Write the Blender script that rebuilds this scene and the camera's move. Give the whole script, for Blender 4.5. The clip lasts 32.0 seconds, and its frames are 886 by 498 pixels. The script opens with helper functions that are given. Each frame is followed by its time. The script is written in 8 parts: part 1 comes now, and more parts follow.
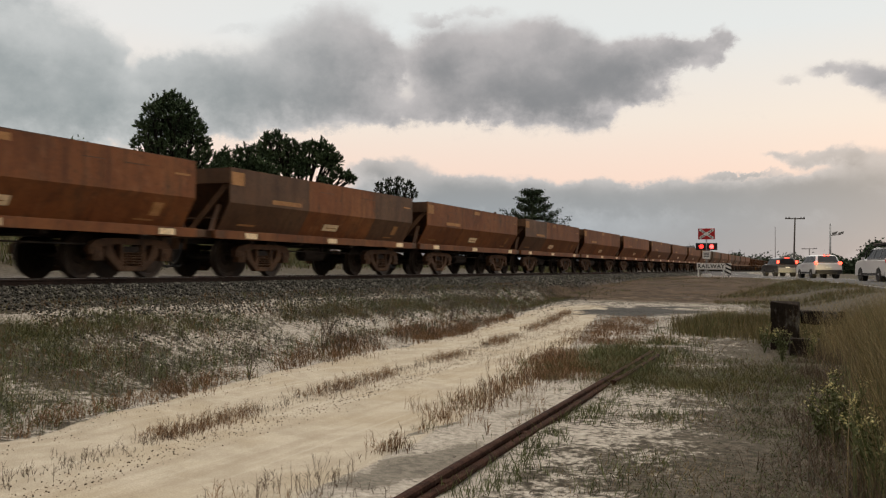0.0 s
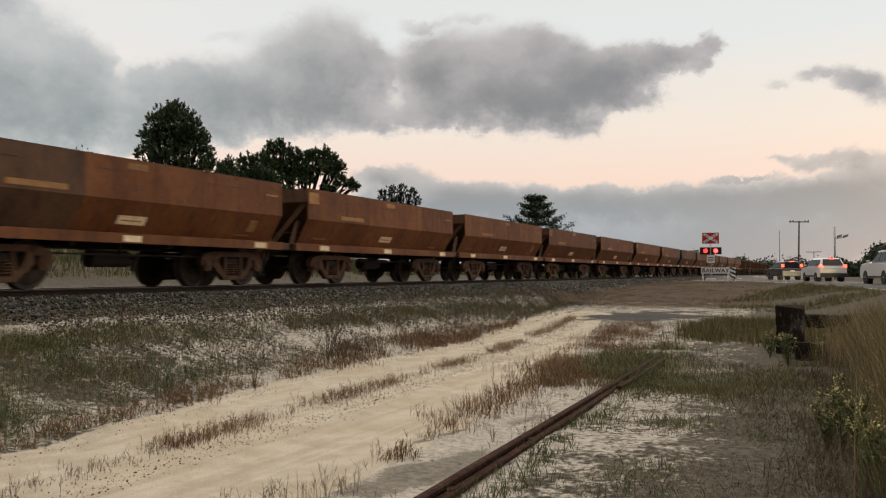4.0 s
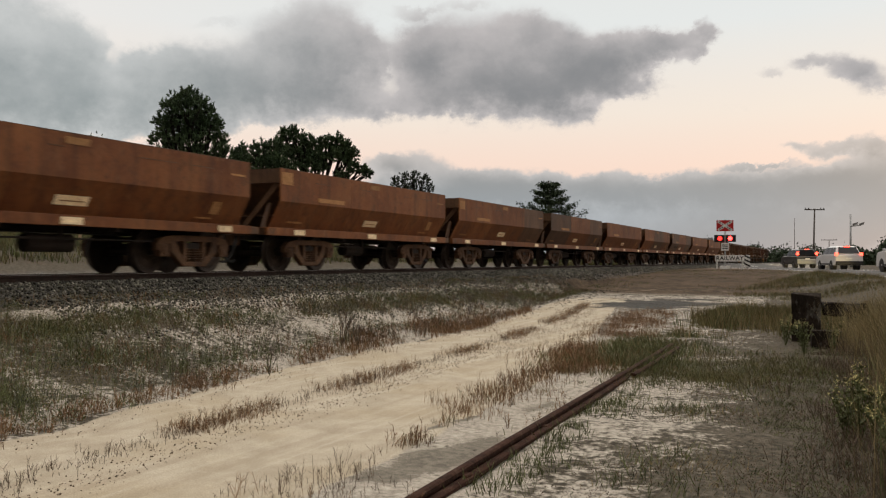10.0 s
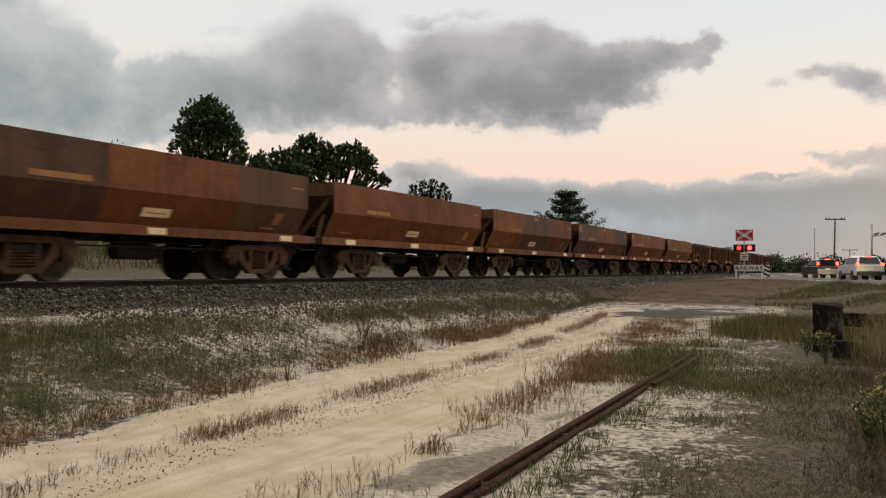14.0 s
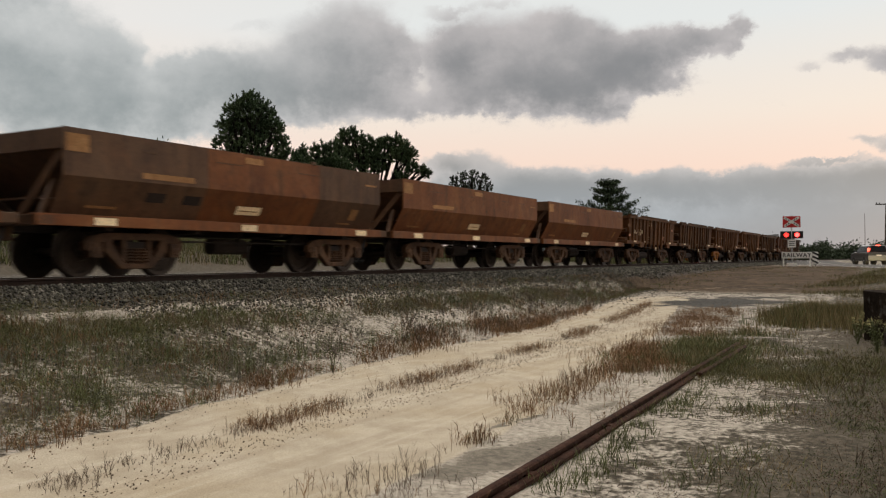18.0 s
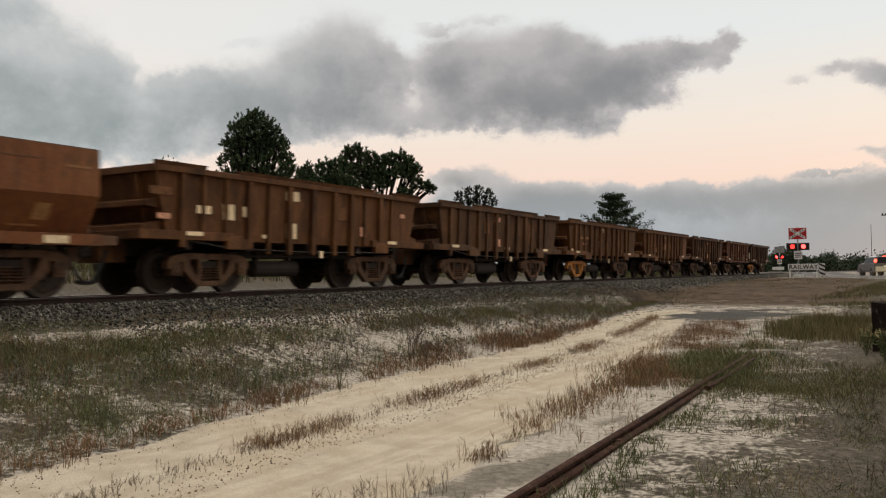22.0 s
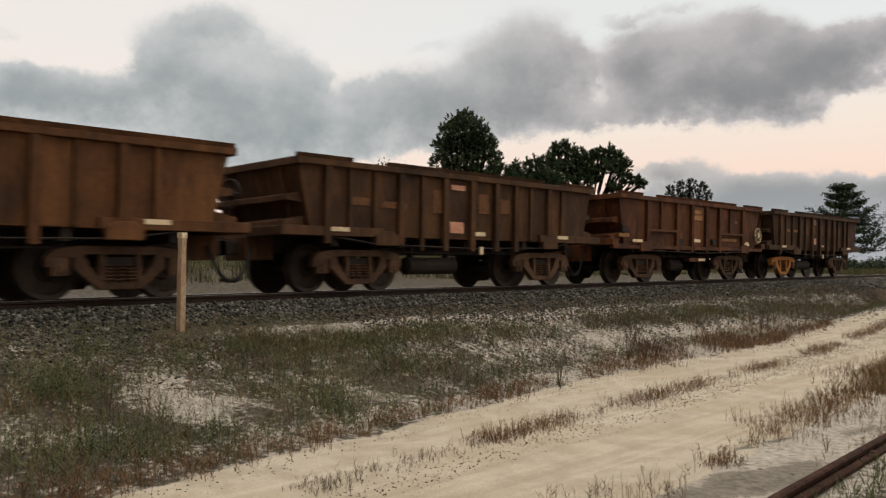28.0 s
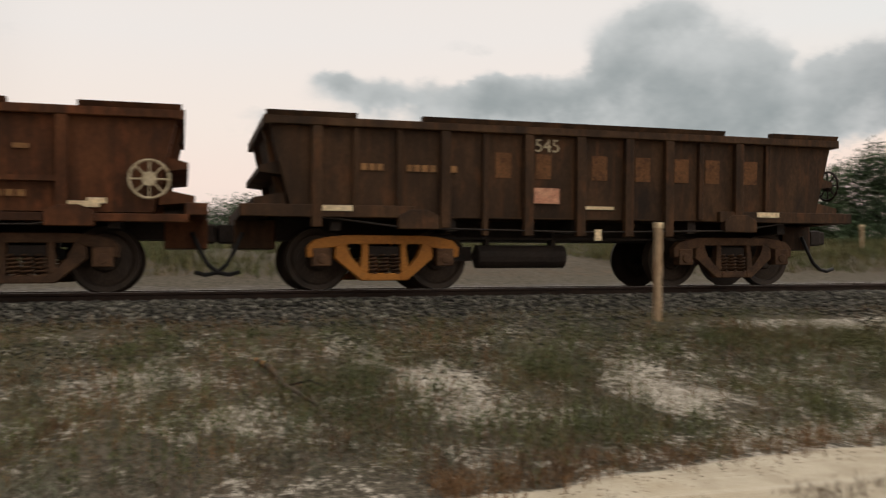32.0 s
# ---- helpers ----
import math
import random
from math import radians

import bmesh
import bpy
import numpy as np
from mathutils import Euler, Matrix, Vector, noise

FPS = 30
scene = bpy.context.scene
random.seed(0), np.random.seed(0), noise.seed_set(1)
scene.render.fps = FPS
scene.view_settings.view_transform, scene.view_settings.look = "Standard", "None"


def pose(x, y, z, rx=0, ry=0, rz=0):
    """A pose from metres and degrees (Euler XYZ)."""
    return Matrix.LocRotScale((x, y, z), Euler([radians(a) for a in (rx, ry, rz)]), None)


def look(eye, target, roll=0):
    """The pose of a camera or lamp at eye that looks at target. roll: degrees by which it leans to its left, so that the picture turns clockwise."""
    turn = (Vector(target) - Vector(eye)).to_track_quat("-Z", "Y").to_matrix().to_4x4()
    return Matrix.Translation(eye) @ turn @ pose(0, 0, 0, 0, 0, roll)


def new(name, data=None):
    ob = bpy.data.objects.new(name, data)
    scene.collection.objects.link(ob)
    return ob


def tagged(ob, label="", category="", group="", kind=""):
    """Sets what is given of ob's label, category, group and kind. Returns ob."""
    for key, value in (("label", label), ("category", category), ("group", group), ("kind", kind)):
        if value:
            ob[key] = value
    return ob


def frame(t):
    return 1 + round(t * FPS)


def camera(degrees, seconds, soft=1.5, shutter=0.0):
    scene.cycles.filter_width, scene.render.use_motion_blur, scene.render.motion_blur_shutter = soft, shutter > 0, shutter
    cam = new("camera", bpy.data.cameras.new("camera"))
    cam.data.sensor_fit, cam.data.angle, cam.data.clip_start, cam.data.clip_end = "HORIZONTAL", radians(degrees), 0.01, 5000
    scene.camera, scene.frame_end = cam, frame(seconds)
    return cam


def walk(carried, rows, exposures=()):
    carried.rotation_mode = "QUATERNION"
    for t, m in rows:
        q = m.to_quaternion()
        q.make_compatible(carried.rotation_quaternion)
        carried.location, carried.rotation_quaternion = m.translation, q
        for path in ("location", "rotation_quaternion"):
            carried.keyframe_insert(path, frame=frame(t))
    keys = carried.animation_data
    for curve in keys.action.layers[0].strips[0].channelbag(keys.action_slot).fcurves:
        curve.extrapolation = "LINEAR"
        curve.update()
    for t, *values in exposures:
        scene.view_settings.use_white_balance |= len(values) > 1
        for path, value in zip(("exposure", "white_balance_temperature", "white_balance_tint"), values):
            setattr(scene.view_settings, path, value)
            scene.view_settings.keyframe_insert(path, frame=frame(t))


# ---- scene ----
# rows: seconds, eye offset in metres from its first stand, yaw to the left of the railway, pitch, lean
PATH = [
    (0, 0, 0, -0, 23.65, 1.22, 0.41),
    (0.5, 0, -0.001, 0.001, 23.55, 1.21, 0.15),
    (1, 0.001, -0.003, 0.002, 23.85, 1.04, 0.07),
    (1.5, 0.001, -0.004, 0.003, 24.31, 1.18, 0.03),
    (2, 0.002, -0.005, 0.004, 24.45, 1.3, 0.05),
    (2.5, 0.002, -0.007, 0.005, 24.36, 1.3, 0.11),
    (3, 0.003, -0.008, 0.006, 24.09, 1.45, 0.08),
    (3.5, 0.003, -0.01, 0.006, 23.96, 1.65, 0.01),
    (5.5, 0.005, -0.015, 0.01, 23.82, 1.52, -0.58),
    (6, 0.005, -0.016, 0.011, 23.65, 1.37, -0.57),
    (6.5, 0.001, -0.014, 0.009, 23.65, 1.14, -0.56),
    (7, -0.003, -0.011, 0.008, 23.72, 0.76, -0.38),
    (7.5, -0.008, -0.008, 0.006, 23.81, 0.51, -0.21),
    (8, -0.012, -0.005, 0.004, 23.89, 0.63, -0.32),
    (8.5, -0.016, -0.002, 0.003, 24.13, 0.67, -0.4),
    (9, -0.02, 0.001, 0.001, 24.42, 0.72, -0.41),
    (9.5, -0.025, 0.004, -0.001, 24.61, 0.83, -0.23),
    (10, -0.029, 0.006, -0.003, 24.75, 0.8, 0.05),
    (10.5, -0.033, 0.009, -0.004, 24.87, 0.83, 0.21),
    (11, -0.038, 0.012, -0.006, 24.9, 0.95, 0.27),
    (11.5, -0.042, 0.015, -0.008, 25.13, 1.16, 0.35),
    (12, -0.046, 0.018, -0.009, 25.26, 1.29, 0.3),
    (12.5, -0.047, 0.015, -0.009, 25.74, 1.09, 0.25),
    (13, -0.047, 0.011, -0.009, 25.84, 1.17, 0.23),
    (13.5, -0.048, 0.008, -0.009, 25.8, 1.36, 0.32),
    (15.5, -0.05, -0.005, -0.008, 26.55, 1.35, -0.02),
    (16, -0.05, -0.009, -0.008, 26.77, 1.48, -0.16),
    (16.5, -0.051, -0.012, -0.008, 27.24, 1.51, -0.17),
    (17, -0.051, -0.015, -0.008, 28.12, 1.23, -0.21),
    (17.5, -0.052, -0.019, -0.007, 28.68, 0.94, -0.37),
    (18, -0.052, -0.022, -0.007, 28.65, 0.77, -0.37),
    (18.5, -0.052, -0.022, -0.007, 27.9, 0.96, -0.52),
    (19, -0.052, -0.022, -0.006, 27.61, 0.96, -0.72),
    (19.5, -0.052, -0.022, -0.006, 27.83, 0.99, -0.82),
    (20, -0.052, -0.022, -0.005, 28.17, 0.95, -0.76),
    (20.5, -0.052, -0.023, -0.004, 28.56, 1.07, -0.81),
    (21, -0.052, -0.023, -0.004, 28.64, 1.29, -0.86),
    (21.5, -0.052, -0.023, -0.003, 28.85, 1.59, -0.91),
    (22, -0.052, -0.023, -0.003, 29, 1.8, -0.96),
    (22.5, -0.061, -0.032, 0.003, 29.54, 1.6, -1.01),
    (23, -0.07, -0.042, 0.008, 30.8, 1.66, -1.16),
    (23.5, -0.078, -0.051, 0.013, 32.22, 1.95, -1.32),
    (24, -0.087, -0.06, 0.018, 33.25, 2.31, -1.08),
    (24.5, -0.117, -0.072, 0.017, 35.26, 1.68, -0.81),
    (25, -0.147, -0.084, 0.015, 36.28, 2.33, -0.62),
    (25.5, -0.178, -0.096, 0.014, 37.58, 2.24, -0.66),
    (27.5, -0.204, -0.119, 0.006, 41.32, 1.73, -0.82),
    (28, -0.21, -0.119, 0.002, 42.63, 1.81, -0.89),
    (28.5, -0.216, -0.119, -0.002, 44.92, 1.95, -0.98),
    (29, -0.222, -0.119, -0.006, 47, 1.72, -0.98),
    (29.5, -0.247, -0.125, -0.004, 49.93, 1.43, -1.06),
    (30, -0.272, -0.131, -0.001, 55.45, 1.36, -1.15),
    (30.5, -0.288, -0.141, 0, 59.63, 1.65, -0.58),
    (31, -0.303, -0.15, 0.002, 62.77, 1.53, -0.56),
    (31.5, -0.335, -0.148, -0.01, 65.91, 1.41, -0.53),
    (31.6, -0.35, -0.15, -0.01, 66.75, 1.45, -0.45),
    (31.7, -0.35, -0.15, -0.01, 67.95, 1.45, -0.45),
    (31.8, -0.35, -0.15, -0.01, 69.5, 1.45, -0.45),
    (31.9, -0.35, -0.15, -0.01, 71.3, 1.45, -0.45),
    (32, -0.366, -0.146, -0.021, 73.09, 1.6, -0.33),
]
EYE = 1.5
cam = camera(54.56, 32.0, soft=1.25, shutter=0.5)
walk(cam, [(t, pose(x, y, EYE + z, 90 + p, 0, yaw) @ pose(0, 0, 0, 0, 0, lean)) for t, x, y, z, yaw, p, lean in PATH],
     exposures=[(0, 0.0), (24.1, 0.0), (25, 0.22), (26.4, 0.2), (28, 0.02), (32, 0.0)])

# ---- world: dusk sky with broken cloud, light from the whole sky ----
RAIL_X, RAIL_Z = -12.8, 1.25


def srgb(r, g, b):
    return tuple(((c / 255 + 0.055) / 1.055) ** 2.4 if c > 10 else c / 255 / 12.92 for c in (r, g, b)) + (1.0,)


# clouds: azimuth left of the railway and elevation in degrees, half width and half height, weight
LOW_CLOUDS = [
    (28.8, 6.2, 1.5, 0.82, 0.70), (26.9, 6.6, 2.1, 0.75, 0.85), (24.7, 4.9, 4.1, 1.20, 0.90), (20.9, 4.9, 4.1, 1.12, 0.95), (17.2, 4.5, 3.3, 0.97, 0.95),
    (13.5, 4.9, 2.2, 0.95, 0.95), (10.3, 4.6, 2.4, 0.87, 0.90), (7.2, 4.8, 2.7, 1.00, 0.95), (3.8, 4.5, 3.2, 1.05, 1.00), (0.6, 4.6, 3.0, 1.16, 1.00),
    (-2.4, 4.5, 3.2, 1.33, 1.00), (13.5, 2.7, 14.1, 1.33, 1.10), (29.9, 3.4, 9.4, 1.50, 0.80), (-1.5, 2.3, 8.3, 1.41, 1.10), (1.1, 6.8, 1.6, 0.44, 0.80),
    (-1.4, 6.9, 1.2, 0.67, 0.85), (2.5, 7.1, 0.8, 0.24, 0.45), (-3.6, 6.4, 1.7, 1.05, 0.70), (4.5, 5.9, 1.8, 0.14, 0.70), (6.2, 6.1, 0.8, 0.11, 0.30),
    (0.0, 0.4, 12.0, 1.30, 1.10), (16.0, 0.6, 10.0, 1.20, 1.00), (118.0, 10.0, 9.0, 4.00, 0.90), (-40.0, 7.0, 14.0, 4.00, 0.90), (-14.0, 4.0, 8.0, 3.00, 1.00),
]
HIGH_CLOUDS = [
    (23.8, 13.3, 5.6, 2.56, 1.00), (26.8, 12.1, 3.4, 1.98, 0.85), (28.9, 13.9, 1.9, 1.78, 0.70), (20.2, 12.0, 3.7, 1.97, 0.95), (18.7, 10.2, 1.8, 1.30, 0.80),
    (22.8, 10.8, 5.2, 1.09, 0.85), (28.1, 10.2, 2.6, 0.73, 0.55), (16.7, 12.6, 2.7, 1.48, 0.95), (14.2, 13.4, 2.5, 1.04, 0.95), (11.8, 13.8, 1.9, 0.76, 1.00),
    (10.2, 14.5, 0.6, 0.68, 0.90), (10.9, 12.8, 0.8, 0.55, 0.75), (15.1, 11.3, 1.4, 0.64, 0.60), (20.6, 15.2, 2.2, 0.77, 0.50), (4.2, 12.1, 1.1, 0.43, 0.85),
    (6.4, 11.6, 0.7, 0.34, 0.55), (2.1, 11.5, 1.0, 0.72, 1.00), (0.7, 10.7, 1.2, 0.84, 0.85), (3.0, 10.6, 0.8, 0.20, -0.30), (29.3, 16.4, 1.5, 0.32, 0.40),
    (25.9, 16.7, 1.9, 0.35, 0.30), (7.8, 9.6, 2.0, 0.35, 0.22), (31.0, 12.4, 0.5, 1.62, -0.25), (45.0, 12.1, 2.8, 1.90, 0.60), (41.5, 10.2, 3.3, 1.28, 0.70),
    (47.7, 9.0, 3.8, 1.25, 0.60), (38.2, 10.4, 3.0, 1.30, 0.60), (52.6, 9.0, 4.5, 1.68, 0.60), (33.8, 10.3, 2.3, 1.17, 0.60), (31.5, 10.0, 2.3, 0.73, 0.40),
    (11.6, 13.1, 0.5, 0.17, -0.30), (30.6, 15.3, 0.7, 1.06, -0.30), (55.5, 13.9, 4.9, 2.70, 1.05), (59.3, 13.7, 2.1, 1.71, 0.70), (58.6, 11.3, 3.9, 1.92, 0.80),
    (53.7, 10.4, 4.0, 1.97, 0.80), (50.4, 11.9, 2.0, 1.79, 0.70), (65.0, 11.1, 3.6, 1.34, 0.85), (67.8, 12.6, 1.2, 0.72, 0.55), (66.8, 9.8, 3.5, 1.66, 0.60),
    (56.2, 16.1, 2.5, 0.95, 0.60), (44.8, 12.1, 2.8, 1.31, 0.85), (47.4, 10.7, 3.0, 1.09, 0.70), (42.1, 15.2, 1.4, 0.46, 0.40), (41.4, 11.6, 2.7, 1.46, 0.70),
    (44.4, 9.4, 4.5, 1.11, 0.60), (52.6, 8.8, 5.2, 1.45, 0.70), (35.6, 14.7, 3.5, 2.19, 1.00), (37.9, 12.6, 3.8, 1.80, 0.85), (34.6, 11.4, 3.5, 1.52, 0.90),
    (32.7, 13.5, 1.7, 1.60, 0.70), (49.6, 14.4, 0.7, 0.71, -0.30), (46.6, 13.6, 1.5, 0.65, -0.40), (48.2, 12.3, 0.5, 1.44, -0.30), (48.6, 9.4, 1.1, 0.66, -0.40),
    (30.3, 12.3, 0.4, 1.78, -0.40), (44.3, 16.4, 2.3, 0.70, -0.30), (39.4, 16.9, 2.3, 0.70, -0.25), (63.7, 14.1, 2.0, 0.73, -0.40), (76.4, 12.1, 3.0, 1.08, 0.90),
    (78.0, 12.8, 1.2, 0.61, 0.75), (71.8, 11.2, 4.2, 1.46, 0.75), (69.2, 14.7, 1.9, 0.53, 0.40), (67.3, 11.5, 3.0, 1.45, 0.75), (62.8, 10.6, 3.3, 1.81, 0.75),
    (97.8, 14.3, 1.2, 0.64, 0.40), (83.0, 10.3, 1.5, 0.43, 0.30), (79.4, 9.5, 4.5, 0.95, 0.50), (64.3, 14.3, 2.2, 0.92, -0.40), (71.8, 13.5, 2.7, 0.65, -0.30),
    (62.4, 12.6, 1.1, 0.50, -0.20), (-20.0, 12.0, 7.0, 4.00, 0.90),
]


def node_kit(nt):
    """Short forms for the sky's shader sums."""
    link = nt.links.new

    def calc(op, a, b=None, c=None, clamp=False):
        n = nt.nodes.new("ShaderNodeMath")
        n.operation, n.use_clamp = op, clamp
        for i, v in enumerate((a, b, c)):
            if v is None:
                continue
            if isinstance(v, (int, float)):
                n.inputs[i].default_value = v
            else:
                link(v, n.inputs[i])
        return n.outputs[0]

    def mix(f, a, b):
        n = nt.nodes.new("ShaderNodeMix")
        n.data_type = "RGBA"
        for i, v in ((0, f), (6, a), (7, b)):
            if isinstance(v, (int, float, tuple)):
                n.inputs[i].default_value = v
            else:
                link(v, n.inputs[i])
        return n.outputs[2]

    def smooth(x, lo, hi, a=0.0, b=1.0):
        n = nt.nodes.new("ShaderNodeMapRange")
        n.interpolation_type = "SMOOTHSTEP"
        link(x, n.inputs[0])
        for i, v in enumerate((lo, hi, a, b)):
            n.inputs[i + 1].default_value = v
        return n.outputs[0]

    def fbm(co, scale, detail, rough=0.55, off=0.0):
        m = nt.nodes.new("ShaderNodeMapping")
        m.inputs["Location"].default_value = (off, off * 0.7, off * 1.3)
        m.inputs["Scale"].default_value = (1, 1, 1.25)
        link(co, m.inputs[0])
        n = nt.nodes.new("ShaderNodeTexNoise")
        n.inputs["Scale"].default_value, n.inputs["Detail"].default_value, n.inputs["Roughness"].default_value = scale, detail, rough
        link(m.outputs[0], n.inputs[0])
        return n.outputs[0]

    def lumps(az, el, rows):
        total = None
        for a, e, ra, re, weight in rows:
            u = calc("MULTIPLY", calc("SUBTRACT", az, a), 1 / ra)
            v = calc("MULTIPLY", calc("SUBTRACT", el, e), 1 / re)
            r2 = calc("ADD", calc("MULTIPLY", u, u), calc("MULTIPLY", v, v))
            blob = calc("MULTIPLY", calc("EXPONENT", calc("MULTIPLY", calc("POWER", r2, 1.5), -0.6)), weight)
            total = blob if total is None else calc("ADD", total, blob)
        return total

    def angles(co):
        sep = nt.nodes.new("ShaderNodeSeparateXYZ")
        link(co, sep.inputs[0])
        az = calc("MULTIPLY", calc("ARCTAN2", calc("MULTIPLY", sep.outputs[0], -1), sep.outputs[1]), 57.2958)
        el = calc("MULTIPLY", calc("ARCSINE", sep.outputs[2]), 57.2958)
        return az, el, sep

    return calc, mix, smooth, fbm, lumps, angles


def make_world():
    w = bpy.data.worlds.new("dusk_sky")
    scene.world = w
    w.use_nodes = True
    nt = w.node_tree
    nt.nodes.clear()
    link = nt.links.new
    calc, mix, smooth, fbm, lumps, angles = node_kit(nt)
    co = nt.nodes.new("ShaderNodeTexCoord").outputs["Generated"]
    az0, el0, sep = angles(co)
    big, fine, third = fbm(co, 12, 6, 0.62), fbm(co, 30, 7, 0.66, 3.1), fbm(co, 14, 6, 0.62, 7.7)
    az = calc("ADD", az0, calc("MULTIPLY", calc("SUBTRACT", big, 0.5), 3.2))
    el = calc("ADD", el0, calc("MULTIPLY", calc("SUBTRACT", third, 0.5), 1.6))
    el = calc("ADD", el, calc("MULTIPLY", calc("SUBTRACT", fine, 0.5), 1.9))
    total = lumps(az, el, LOW_CLOUDS)
    # the rest of the sky, above the pictured part, is broken cloud too
    rest = calc("MULTIPLY", smooth(el0, 19, 30), smooth(fbm(co, 2.6, 6, 0.6, 5.0), 0.42, 0.62, 0.0, 1.0))
    total = calc("ADD", total, rest)
    wisp = calc("SUBTRACT", calc("ADD", calc("MULTIPLY", fine, 0.55), calc("MULTIPLY", big, 0.45)), 0.5)
    cover = smooth(calc("ADD", total, wisp), 0.30, 0.90)
    depth = smooth(calc("ADD", total, calc("MULTIPLY", calc("SUBTRACT", calc("ADD", third, calc("MULTIPLY", fine, 0.5)), 0.75), 2.2)), 0.35, 2.1)

    # clear air: warm over the horizon, paler and cooler higher up; whiter to the left
    ramp = nt.nodes.new("ShaderNodeValToRGB")
    link(smooth(el0, 0, 90), ramp.inputs[0])
    ramp.inputs[0].default_value = 0
    stops = [(0.0, srgb(228, 200, 190)), (0.012, srgb(247, 219, 203)), (0.03, srgb(242, 229, 216)), (0.075, srgb(228, 231, 230)), (0.35, srgb(222, 214, 203)), (1.0, srgb(214, 208, 198))]
    cr = ramp.color_ramp
    while len(cr.elements) < len(stops):
        cr.elements.new(0.5)
    for el_, (pos, col) in zip(cr.elements, stops):
        el_.position, el_.color = pos, col
    clear = mix(calc("MULTIPLY", smooth(az0, 25, 70), 0.55), ramp.outputs[0], srgb(246, 232, 224))
    cool = smooth(el0, 2.5, 7.5)
    edge = mix(cool, srgb(172, 180, 187), srgb(206, 199, 195))
    core = mix(cool, srgb(150, 158, 165), srgb(146, 145, 144))
    left_core = mix(smooth(az0, 35, 62), core, srgb(158, 163, 163))
    cloud = mix(depth, edge, left_core)
    view = mix(cover, clear, cloud)

    # thin air light of the low sun, from the sky model
    sky = nt.nodes.new("ShaderNodeTexSky")
    sky.sky_type, sky.sun_disc = "NISHITA", False
    sky.sun_elevation, sky.sun_rotation = radians(4), radians(SUN_TURN)
    gain = nt.nodes.new("ShaderNodeVectorMath")
    gain.operation = "SCALE"
    link(sky.outputs[0], gain.inputs[0])
    gain.inputs["Scale"].default_value = 0.004
    tot = nt.nodes.new("ShaderNodeVectorMath")
    tot.operation = "ADD"
    link(gain.outputs[0], tot.inputs[0])
    # overhead and behind, the open sky is brighter than the cloud bank ahead
    lift = nt.nodes.new("ShaderNodeVectorMath")
    lift.operation = "SCALE"
    link(view, lift.inputs[0])
    # the sky at the back, away from the glow, is dim
    back = calc("MULTIPLY", smooth(sep.outputs[1], -0.1, -0.6), smooth(el0, 75, 30))
    dim = calc("SUBTRACT", 1.0, calc("MULTIPLY", back, 0.72))
    link(calc("MULTIPLY", smooth(el0, 18, 55, 1.0, SKY_LIFT), dim), lift.inputs["Scale"])
    link(lift.outputs[0], tot.inputs[1])
    bg = nt.nodes.new("ShaderNodeBackground")
    link(tot.outputs[0], bg.inputs[0])
    bg.inputs[1].default_value = SKY
    out = nt.nodes.new("ShaderNodeOutputWorld")
    link(bg.outputs[0], out.inputs[0])


